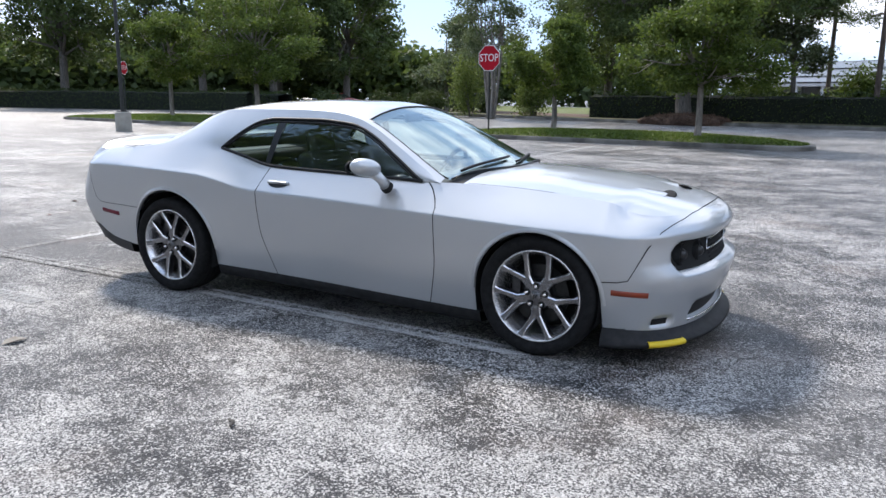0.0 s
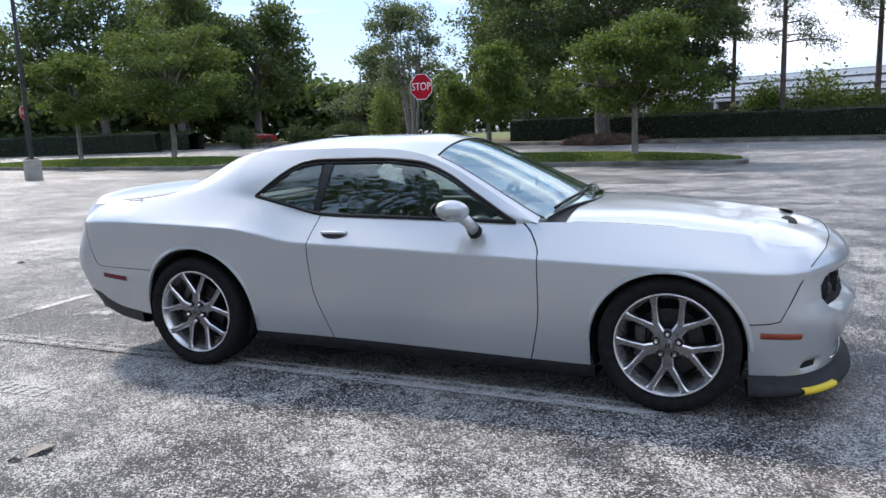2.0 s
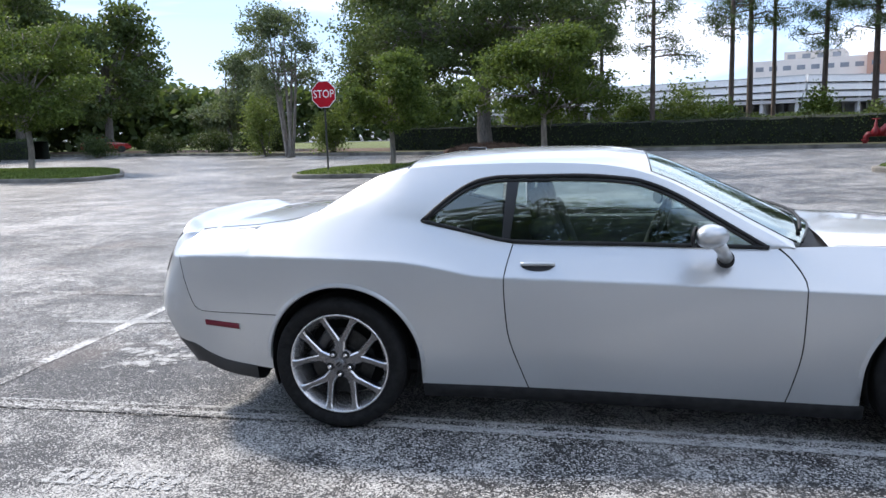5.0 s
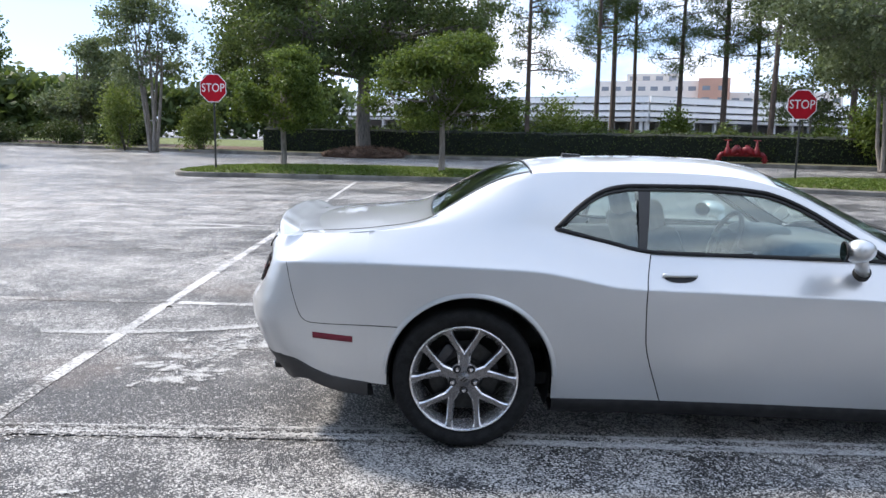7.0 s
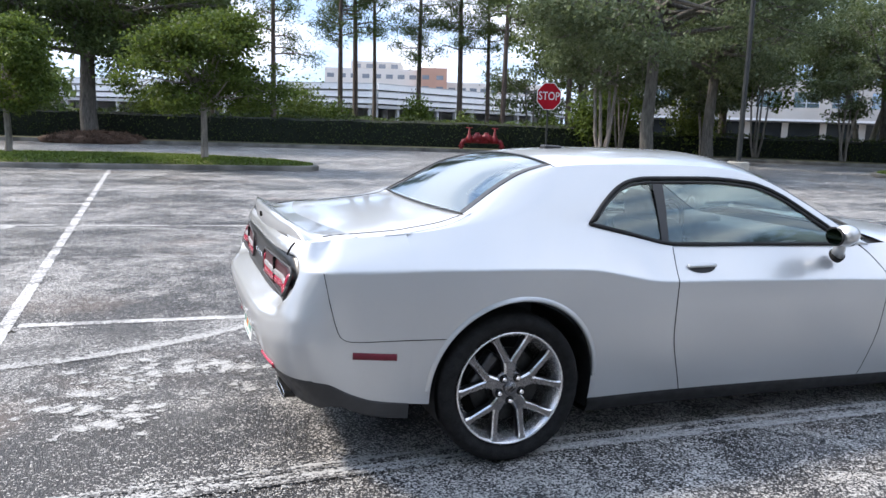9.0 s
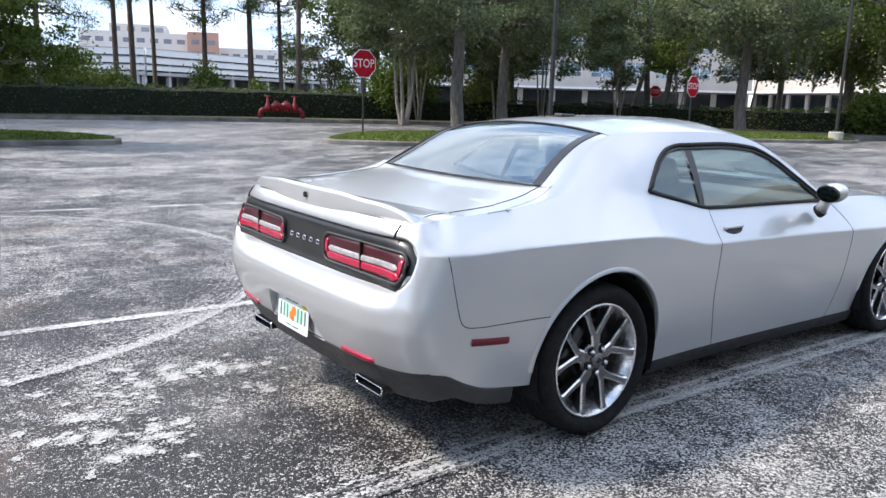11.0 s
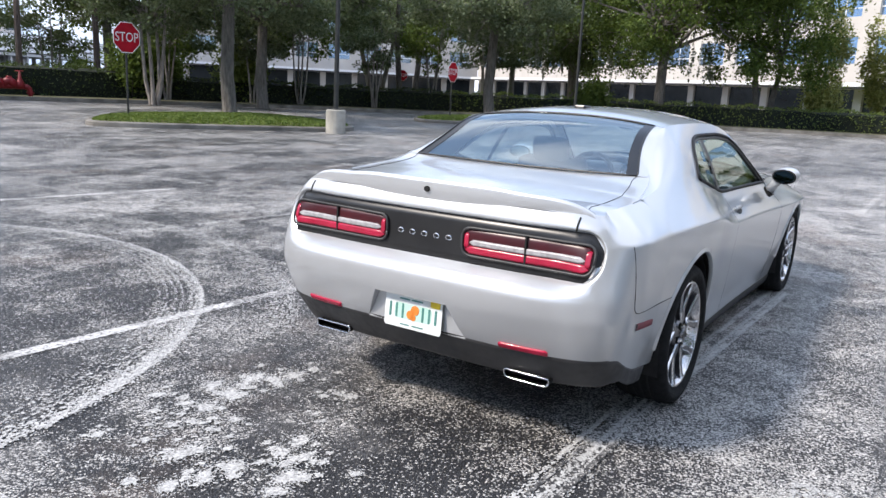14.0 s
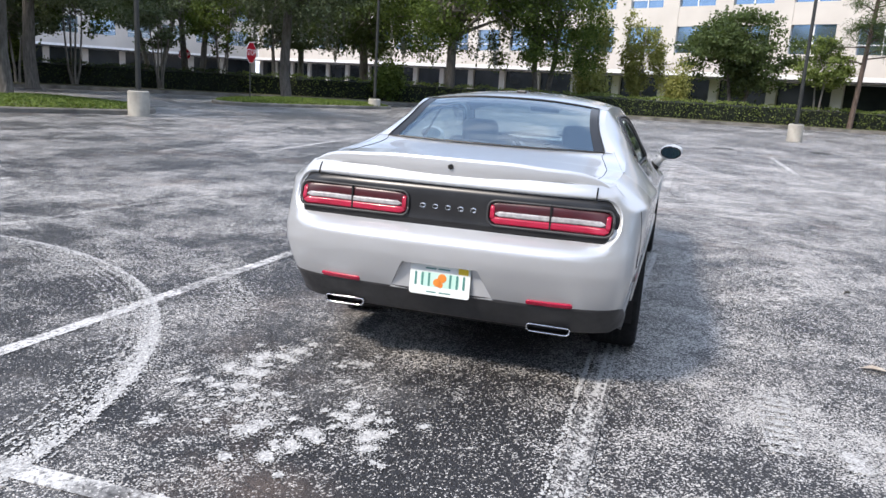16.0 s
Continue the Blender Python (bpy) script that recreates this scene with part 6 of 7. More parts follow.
panel = tail_slab("tail_panel", -0.83, 0.83, 0.770, 0.975, 0.095, GLOSS_BLACK, car, -0.010, "black racetrack tail panel")
for sgn in (1, -1):
    a0, a1 = sorted((sgn * 0.200, sgn * 0.790))
    # the deep red base also carries the shade on the lamp's upper ring
    lamp = tail_slab("tail_lamp", a0, a1, 0.808, 0.928, 0.045, LAMP_DEEP, car, -0.004, "red tail lamp with a pale bar")
    tail_slab("lower_lens", a0 + 0.016, a1 - 0.016, 0.815, 0.851, 0.018, LAMP_RED, lamp, 0.001, "bright red lens")
    tail_slab("light_bar", a0 + 0.035, a1 - 0.035, 0.852, 0.878, 0.012, LAMP_WHITE, lamp, 0.003, "pale white light bar")
    for e0, e1 in ((a0 + 0.012, a0 + 0.034), (a1 - 0.034, a1 - 0.012)):
        tail_slab("end_lens", e0, e1, 0.835, 0.905, 0.010, LAMP_RED, lamp, 0.001, "bright red lens")
    rim_pts = rounded([(a0, 0.808), (a1, 0.808), (a1, 0.928), (a0, 0.928)], 0.045, 5)
    strip_tube("lamp_frame", [(tail_x(y, z) + 0.002, y, z) for y, z in rim_pts + rim_pts[:1]], 0.006, VALANCE, lamp, 6, label="dark grey lamp frame")
    bm = bmesh.new()
    ym = sgn * 0.50
    box(bm, tail_x(ym, 0.87) - 0.005, tail_x(ym, 0.87) + 0.02, ym - 0.004, ym + 0.004, 0.808, 0.93)
    part("lamp_split", bm, GAP, lamp)
# badge: five small pale marks in place of the lettering
for i in range(5):
    y = 0.128 - i * 0.064
    bm = bmesh.new()
    tube(bm, [(tail_x(y, 0.868) + 0.008, y + 0.014 * math.cos(a), 0.868 + 0.0095 * math.sin(a)) for a in (k * math.pi / 6 for k in range(13))], [0.003] * 13, 5)
    part("badge_mark", bm, CHROME, car, "small bright badge mark")
# deck edge strip and keyhole
for sgn in (1, -1):
    strip_tube("lid_gap", [(tail_x(0.70, z) - 0.002, sgn * 0.70, z) for z in np.linspace(0.972, 1.025, 6)], 0.004, GAP, car, 5)
    gap = [skin(find_s(x, z), z, 0.0005) for x, z in ((-2.338, 0.925), (-2.330, 0.88), (-2.315, 0.80), (-2.295, 0.72), (-2.280, 0.675), (-2.268, 0.652), (-2.250, 0.637), (-2.225, 0.629), (-2.15, 0.624), (-2.0, 0.620), (-1.80, 0.614))]
    strip_tube("bumper_gap", [(p.x, p.y * -sgn, p.z) for p in gap], 0.0018, GAP, car, 4)
    # reflectors
    a0, a1 = sorted((sgn * 0.425, sgn * 0.645))
    tail_slab("reflector", a0, a1, 0.452, 0.480, 0.008, LAMP_RED, car, 0.010, "red reflector")
    # exhaust tips
    a0, a1 = sorted((sgn * 0.425, sgn * 0.640))
    bm = bmesh.new()
    ym = (a0 + a1) / 2
    outline = rounded([(a0 + 0.008, 0.306), (a1 - 0.008, 0.306), (a1, 0.342), (a0, 0.342)], 0.016, 4)
    tube(bm, [(-2.462 + 0.012 * abs(y - ym), y, z) for y, z in outline + outline[:1]], [0.0042] * (len(outline) + 1), 6)
    tip = part("exhaust_tip", bm, CHROME, car, "chrome exhaust tip", smooth=True)
    bm = bmesh.new()
    a = [bm.verts.new((-2.460, y, z)) for y, z in outline]
    b = [bm.verts.new((-2.32, y, z)) for y, z in outline]
    for i in range(len(a)):
        bm.faces.new((a[i], a[(i + 1) % len(a)], b[(i + 1) % len(a)], b[i]))
    part("tip_throat", bm, STEEL, tip)
    bm = bmesh.new()
    bm.faces.new([bm.verts.new((-2.40, y, z)) for y, z in outline])
    part("tip_inside", bm, GAP, tip, "dark inside")

# pressed field for the plate: a flat back and three short walls
def field_back(z):
    return -2.520 - 0.07 * (z - FIELD_LOW[1])


levels = spans(FIELD_LOW[1], FIELD_TOP[1], 10)
cols = []
for g in spans(-1, 1, 20):
    cols.append([Vector((field_back(z), g * (FIELD_TOP[0] + run * (FIELD_TOP[1] - z) / rise), z)) for z in levels])
field = grid_mesh("plate_field", cols, PAINT, car, "silver pressed plate field")
for sgn in (1, -1):
    cols = [[(tail_x(w, z) - 0.0005, sgn * w, z), ((tail_x(w, z) + field_back(z)) / 2, sgn * w, z), (field_back(z), sgn * w, z)] for z, w in ((z, FIELD_TOP[0] + run * (FIELD_TOP[1] - z) / rise) for z in levels)]
    grid_mesh("field_wall", cols, PAINT, field)
grid_mesh("field_wall", [[(tail_x(y, FIELD_TOP[1]) - 0.0005, y, FIELD_TOP[1]), (field_back(FIELD_TOP[1]) - 0.02, y, FIELD_TOP[1]), (field_back(FIELD_TOP[1]), y, FIELD_TOP[1])] for y in spans(-FIELD_TOP[0], FIELD_TOP[0], 12)], PAINT, field)

# number plate with plain bars for its writing
plate = new("number_plate")
plate.parent = car
plate["label"] = "white and pale green number plate with an orange fruit picture"
PLATE_M = pose(-2.545, 0, 0.517, 90, 0, -90) @ pose(0, 0, 0, -4, 0, 0)


def plate_piece(name, y0, y1, z0, z1, mat, lift, r=0.004, label=""):
    bm = bmesh.new()
    prism(bm, rounded([(y0, z0), (y1, z0), (y1, z1), (y0, z1)], r, 3), lift - 0.002, lift)
    bmesh.ops.transform(bm, matrix=PLATE_M, verts=bm.verts)
    return part(name, bm, mat, plate, label)


plate_piece("plate_sheet", -0.153, 0.153, -0.077, 0.077, PLATE_WHITE, 0.0, 0.014)
plate_piece("plate_tint", -0.10, 0.10, -0.035, 0.035, PLATE_TINT, 0.001, 0.02)
for i, y in enumerate((-0.122, -0.088, -0.054, 0.054, 0.088, 0.122)):
    plate_piece("character_bar", y - 0.0055, y + 0.0055, -0.033, 0.033, PLATE_GREEN, 0.0022, 0.004, "dark green bar")
for y0, y1, z0, z1 in ((-0.075, -0.02, 0.052, 0.059), (-0.01, 0.05, 0.052, 0.059), (-0.065, -0.015, -0.064, -0.058), (0.0, 0.06, -0.064, -0.058)):
    plate_piece("writing_bar", y0, y1, z0, z1, PLATE_GREEN, 0.0015, 0.002)
plate_piece("sticker", 0.092, 0.142, 0.042, 0.070, YELLOW, 0.0022, 0.004, "yellow sticker")
for y, z, r in ((-0.012, -0.012, 0.020), (0.012, 0.012, 0.022), (0.004, -0.022, 0.014)):
    bm = bmesh.new()
    prism(bm, [(y + r * math.cos(a), z + r * math.sin(a)) for a in (k * math.pi / 8 for k in range(16))], 0.0, 0.003)
    bmesh.ops.transform(bm, matrix=PLATE_M, verts=bm.verts)
    part("orange_mark", bm, ORANGE, plate, "orange round mark")

# ---- upper body ----
rail_y = curve((-1.95, 0.772), (-1.75, 0.735), (-1.6, 0.692), (-1.45, 0.635), (-1.27, 0.605), (-1.0, 0.59), (-0.5, 0.592), (-0.15, 0.60), (0.05, 0.618), (0.2, 0.647), (0.4, 0.692), (0.6, 0.737), (0.78, 0.782), soft=0.05)
rail_z = curve((-1.95, 1.064), (-1.75, 1.09), (-1.66, 1.118), (-1.58, 1.16), (-1.45, 1.235), (-1.27, 1.322), (-1.12, 1.352), (-0.9, 1.365), (-0.5, 1.368), (-0.15, 1.355), (0.05, 1.322), (0.2, 1.268), (0.4, 1.165), (0.6, 1.050), (0.78, 0.950), soft=0.025)
roof_z = curve((-1.95, 1.075), (-1.72, 1.105), (-1.66, 1.125), (-1.58, 1.18), (-1.45, 1.265), (-1.27, 1.358), (-1.12, 1.398), (-0.9, 1.422), (-0.5, 1.434), (-0.1, 1.428), (0.1, 1.402), (0.25, 1.355), (0.4, 1.290), (0.6, 1.196), (0.8, 1.098), (1.0, 0.995), soft=0.025)
win_hi = curve((-1.03, 1.092), (-0.955, 1.160), (-0.882, 1.218), (-0.80, 1.268), (-0.73, 1.293), (-0.62, 1.306), (-0.284, 1.307), (0.037, 1.283), (0.12, 1.260), (0.226, 1.215), (0.41, 1.107), (0.665, 0.951))
win_lo = curve((-1.03, 1.088), (-0.783, 1.030), (-0.60, 0.987), (-0.55, 0.981), (0.062, 0.965), (0.665, 0.949))


def cheek(x, z, out=0.0):
    """The side of the cabin between the waist and the roof rail."""
    y0, z0, y1, z1 = top_y(x), top_z(x), rail_y(x), rail_z(x)
    f = (z - z0) / max(z1 - z0, 1e-3)
    g = min(max(f, 0.0), 1.0)
    return Vector((x, -(y0 + (y1 - y0) * f + 0.014 * math.sin(math.pi * g) + out), z))


def roof(x, f, drop=0.0):
    """Across the roof: f from 0 (rail) to 1 (middle)."""
    y = rail_y(x) * (1 - f)
    z1, zm = rail_z(x), roof_z(x)
    return Vector((x, -y, z1 + (zm - z1) * (1 - (1 - f) ** 2.3) - drop))


def build_cabin(mirror):
    # rail over the windows and strip under them
    xs = spans(-1.0345, 0.665, 60)
    grid_mesh("roof_rail", [[cheek(x, win_hi(x) + (rail_z(x) - win_hi(x)) * j / 5) for j in range(6)] for x in xs], PAINT, car, mirror=mirror)
    grid_mesh("waist_strip", [[cheek(x, top_z(x) - 0.004 + (max(win_lo(x), top_z(x)) - top_z(x) + 0.004) * j / 2) for j in range(3)] for x in xs], PAINT, car, mirror=mirror)
    grid_mesh("pillar_foot", [[cheek(x, top_z(x) + (max(rail_z(x), top_z(x) + 0.001) - top_z(x)) * j / 4) for j in range(5)] for x in spans(0.665, 0.78, 6)], PAINT, car, mirror=mirror)
    # glass, set a little in
    def pane(name, x0, x1, lean, label):
        cols = []
        for i in range(25):
            f = i / 24
            col = []
            for j in range(9):
                g = j / 8
                xm = x0 + (x1 - x0) * f
                x = xm + lean * (1 - f if lean > 0 else f) * g
                lo, hi = win_lo(x), win_hi(x)
                col.append(cheek(x, lo + (hi - lo) * g, -0.010))
            cols.append(col)
        return grid_mesh(name, cols, GLASS, car, label, mirror=mirror)

    pane("quarter_window", -1.03, -0.615, 0.0, "dark tinted quarter glass").visible_shadow = True
    pane("door_window", -0.575, 0.664, 0.0, "tinted door glass")
    # centre pillar
    cols = []
    for g in spans(0, 1, 8):
        c0 = -0.615 + 0.02 * g
        c1 = -0.575 + 0.045 * g
        row = []
        for f in spans(0, 1, 3):
            x = c0 + (c1 - c0) * f
            z = win_lo(x) + (win_hi(x) - win_lo(x)) * g
            row.append(cheek(x, z, -0.003))
        cols.append(row)
    grid_mesh("centre_pillar", cols, GLOSS_BLACK, car, "gloss black centre pillar", mirror=mirror)
    # black surround
    outline = [cheek(x, win_lo(x) + 0.004, 0.001) for x in spans(-1.025, 0.66, 50)] + [cheek(x, win_hi(x) - 0.006, 0.001) for x in spans(0.655, -1.025, 70)]
    strip_tube("window_surround", outline + outline[:1], 0.0115, BLACK_TRIM, car, 6, mirror, "black window surround")
    inner = [cheek(x, win_hi(x) - 0.026, -0.004) for x in spans(0.615, -0.985, 60)]
    strip_tube("window_seal", inner, 0.008, GLOSS_BLACK, car, 6, mirror)


for side in (False, True):
    build_side(side)
    build_cabin(side)


def both(fn, xs, fs):
    """Columns across the whole width from a right-half function."""
    cols = []
    for x in xs:
        right = [fn(x, f) for f in fs]
        left = [Vector((p.x, -p.y, p.z)) for p in right[::-1][1:]]
        cols.append(right + left)
    return cols


FS = [0, 0.02, 0.05, 0.09, 0.14, 0.2, 0.3, 0.42, 0.56, 0.7, 0.85, 1.0]
grid_mesh("roof", both(roof, spans(RW_TOP, WS_TOP, 26), FS), PAINT, car, "silver roof")
# posts at the ends of the roof
for mirror in (False, True):
    grid_mesh("windscreen_pillar", [[roof(x, f) for f in (0, 0.02, 0.045, 0.07)] for x in spans(WS_TOP, 0.78, 20)], PAINT, car, mirror=mirror)


def glass_sheet(name, top, foot, bow, mat, label, inner, drop=0.006):
    cols = []
    for g in spans(0, 1, 24):
        row = []
        for f in spans(inner, 1, 12):
            x = top + (foot + bow * (1 - (1 - f) ** 2) - top) * g
            row.append(roof(x, f, drop))
        left = [Vector((p.x, -p.y, p.z)) for p in row[::-1][1:]]
        cols.append(row + left)
    return grid_mesh(name, cols, mat, car, label)


glass_sheet("windscreen", WS_TOP, 0.80, 0.17, WINDSCREEN, "clear raked windscreen", 0.07)
glass_sheet("rear_window", RW_TOP, RW_LOW, -0.03, REAR_GLASS, "raked rear window", 0.08)
# black borders of the glass
for nm, top, foot, bow, inner in (("windscreen_border", WS_TOP, 0.80, 0.17, 0.07), ("rear_window_border", RW_TOP, RW_LOW, -0.03, 0.08)):
    loop = [roof(top, f, 0.003) for f in spans(inner, 1, 10)]
    foot_pts = [roof(foot + bow * (1 - (1 - f) ** 2), f, 0.003) for f in spans(inner, 1, 10)]
    edge = [roof(top + (foot - top) * g, inner, 0.003) for g in spans(0, 1, 14)]
    for pts in (loop + [Vector((p.x, -p.y, p.z)) for p in loop[::-1][1:]], foot_pts + [Vector((p.x, -p.y, p.z)) for p in foot_pts[::-1][1:]], edge, [Vector((p.x, -p.y, p.z)) for p in edge]):
        strip_tube(nm, pts, 0.0055, GLOSS_BLACK, car, 6)
# dark frit bands inside the rear glass
for mirror in (False, True):
    grid_mesh("rear_window_frit", [[roof(RW_TOP + (RW_LOW - RW_TOP) * g, f, 0.0035) for f in spans(0.08, 0.165, 3)] for g in spans(0, 1, 16)], GLOSS_BLACK, car, mirror=mirror)

# ---- bonnet, scuttle, boot lid ----
hood_mid = curve((0.85, 1.005), (1.0, 1.003), (1.3, 0.995), (1.6, 0.968), (1.85, 0.937), (2.05, 0.899), (2.17, 0.868), (2.23, 0.848), (2.262, 0.833), soft=0.05)


def bonnet_at(s, f, lift=0.0):
    """The bonnet between its edge at plan place s (f 0) and the middle (f 1)."""
    e = skin(s, top_of(s))
    y = e.y * (1 - f)
    bulge = 0.008 * smooth01((0.36 - abs(y)) / 0.26) * smooth01((e.x - 0.95) / 0.3) * (1 - smooth01((e.x - 1.45) / 0.75))
    return Vector((e.x, y, e.z + (hood_mid(e.x) - e.z) * (1 - (1 - f) ** 3.4) + bulge + lift))


def bonnet(x, f):
    return bonnet_at(s_of(x), f)


def find_top(x):
    lo, hi = 0.5, 2.0
    for _ in range(30):
        mid = (lo + hi) / 2
        if skin(mid, top_of(mid)).x < x:
            lo = mid
        else:
            hi = mid
    return (lo + hi) / 2


cols = []
for sq in spans(s_of(0.93), 1.0, 30) + [1 + 0.985 * (i / 40) for i in range(1, 41)]:
    right = [bonnet_at(sq, i / 16) for i in range(17)]
    cols.append(right + [Vector((p.x, -p.y, p.z)) for p in right[::-1][1:]])
grid_mesh("bonnet", cols, PAINT, car, "silver bonnet with a raised middle")


# the rim of the tail, which the boot lid meets
TAIL_RIM = [skin(-2 + i / 400, top_of(-2 + i / 400)) for i in range(401)]
RIM_X, RIM_Y, RIM_Z = ([p[k] for p in TAIL_RIM] for k in range(3))


def boot(x, f):
    y0 = rail_y(x) if x > -1.95 else -float(np.interp(x, RIM_X, RIM_Y))
    z0 = rail_z(x) if x > -1.95 else float(np.interp(x, RIM_X, RIM_Z))
    z1 = 1.122 + (x + 1.62) * 0.085
    y = y0 * (1 - f)
    return Vector((x, -y, z0 + (z1 - z0) * (1 - (1 - f) ** 2.4) - 0.0005))


grid_mesh("boot_lid", both(boot, spans(-2.435, -1.61, 70), FS), PAINT, car, "silver boot lid")
# panel gaps on top
for mirror in (False, True):
    strip_tube("bonnet_gap", [bonnet_at(sq, 0.012, 0.0003) for sq in spans(s_of(0.96), s_of(1.5), 26)], 0.0010, GAP, car, 4, mirror)
    strip_tube("boot_gap", [boot(-1.622, 0.075) + Vector((0, 0, 0.003))] + [boot(x, 0.10 + 0.02 * (x + 2.3)) + Vector((0, 0, 0.001)) for x in spans(-1.68, -2.30, 16)], 0.0016, GAP, car, 4, mirror)
    strip_tube("lid_flange", [boot(x, 0.0) for x in spans(-2.05, -1.62, 30)], 0.0035, PAINT, car, 6, mirror)
    seam = [skin(find_s(x, z), z, 0.0032) for x, z in ((1.85, 0.484), (1.93, 0.488), (1.985, 0.500), (2.03, 0.591), (2.07, 0.678), (2.119, 0.758), (2.16, 0.795), (2.193, 0.815))]
    for x, y in ((2.213, 0.45), (2.225, 0.34), (2.233, 0.20), (2.236, 0.08), (2.237, 0.0)):
        e = bonnet_at(find_top(x), 0.0)
        seam.append(bonnet_at(find_top(x), max(1 - y / abs(e.y), 0.0), 0.0008))
    strip_tube("wing_gap", seam, 0.0026, GAP, car, 5, mirror)
# scuttle with wipers
cols = []
for f in spans(0.0, 1, 12):
    x = 0.79 + 0.17 * (1 - (1 - f) ** 2)
    p, q = roof(min(x, 0.97), f, 0.012), bonnet(0.95 + 0.12 * (1 - (1 - f) ** 2), f)
    cols.append([p, Vector(((p.x + q.x) / 2, (p.y + q.y) / 2, q.z - 0.022)), Vector((q.x + 0.02, q.y, q.z - 0.012))])
for mirror in (False, True):
    grid_mesh("scuttle", cols, BLACK_TRIM, car, "black scuttle panel", mirror=mirror)
for y0, y1, x0 in ((-0.62, -0.02, 0.865), (-0.02, 0.60, 0.93)):
    pts = []
    for g in spans(0, 1, 8):
        y = y0 + (y1 - y0) * g
        f = 1 - abs(y) / 0.76
        x = 0.80 + 0.17 * (1 - (1 - f) ** 2) - 0.02 - 0.06 * g
        p = roof(x, f)
        pts.append(Vector((p.x, y, p.z + 0.014)))
    strip_tube("wiper", pts, 0.010, BLACK_TRIM, car, 6, label="black wiper")

# bonnet scoops: near-black ellipsoids paint the shade of the mouths, under raised lips
for sy in (-0.235, 0.235):
    sx = 2.03
    e = find_top(sx)
    zs = bonnet_at(e, 1 - abs(sy) / abs(bonnet_at(e, 0).y)).z
    bm = bmesh.new()
    rows = []
    for k, (dx, wide, high) in enumerate(((0.0, 0.084, 0.008), (-0.02, 0.086, 0.009), (-0.09, 0.076, 0.005), (-0.18, 0.056, 0.000), (-0.26, 0.03, -0.005))):
        ex = find_top(sx + dx)
        zb = bonnet_at(ex, 1 - abs(sy) / abs(bonnet_at(ex, 0).y)).z
        rows.append([bm.verts.new((sx + dx, sy + wide * math.cos(a), zb - 0.006 + (high + 0.006) * math.sin(a))) for a in (q * math.pi / 12 for q in range(13))])
    for a, b in zip(rows, rows[1:]):
        for k in range(12):
            bm.faces.new((a[k], a[k + 1], b[k + 1], b[k]))
    scoop = part("bonnet_scoop", bm, PAINT, car, "raised silver scoop", smooth=True)
    bm = bmesh.new()
    bmesh.ops.create_uvsphere(bm, u_segments=18, v_segments=10, radius=1.0, matrix=pose(sx + 0.004, sy, zs - 0.001, 14 if sy < 0 else -14, 10, 0) @ Matrix.Diagonal((0.045, 0.082, 0.010, 1)))
    part("scoop_mouth", bm, GAP, scoop, "near-black blob for the shade in a scoop mouth", smooth=True)

# ---- spoiler ----
cols = []
for y in spans(-0.765, 0.765, 48):
    a = abs(y) / 0.765
    e = 1 - a**9
    xr = -2.474 + 0.085 * a**2.4
    base = 0.988 - 0.002 * a
    h = 0.034 + (0.089 - 0.012 * smooth01((a - 0.35) / 0.3)) * e
    xf = xr + 0.17 + 0.05 * a
    zf = boot(min(xf, -1.7), max(0.0, 1 - abs(y) / top_y(xf))).z
    cols.append([Vector((xr + 0.075, y, base - 0.006)), Vector((xr + 0.012, y, base - 0.002)), Vector((xr + 0.008, y, base + 0.005)), Vector((xr + 0.007, y, base + 0.016)), Vector((xr + 0.002, y, base + h * 0.5)), Vector((xr - 0.002, y, base + h * 0.85)), Vector((xr + 0.001, y, base + h * 0.95)), Vector((xr + 0.009, y, base + h)), Vector((xr + 0.020, y, base + h * 0.985)), Vector((xr + 0.05, y, base + h * 0.85)), Vector((xr + 0.10, y, base + h * 0.55 + 0.004)), Vector((xf, y, zf + 0.003)), Vector((xf + 0.03, y, zf - 0.012))])
spoiler = grid_mesh("spoiler", cols, PAINT, car, "silver lip spoiler")
for y in (-0.765, 0.765):
    bm = bmesh.new()
    col = cols[0] if y < 0 else cols[-1]
    bm.faces.new([bm.verts.new(p) for p in col])
    part("spoiler_end", bm, PAINT, spoiler)
strip_tube("spoiler_seam", [Vector((c[2].x - 0.001, c[2].y, c[2].z - 0.005)) for c in cols], 0.0042, GAP, car, 5)
bm = bmesh.new()
tube(bm, [(-2.482, 0.0, 1.066), (-2.460, 0.0, 1.066)], [0.013, 0.013], 14)
part("boot_lock", bm, GAP, car, "dark round boot lock")
# roof aerial fin
bm = bmesh.new()
box(bm, -0.035, 0.075, -0.035, 0.035, 0.0, 0.022, 0.009)
bmesh.ops.transform(bm, matrix=pose(-0.86, 0.0, 1.419, 0, 2, 0), verts=bm.verts)
part("roof_aerial", bm, GLOSS_BLACK, car, "small dark roof aerial")

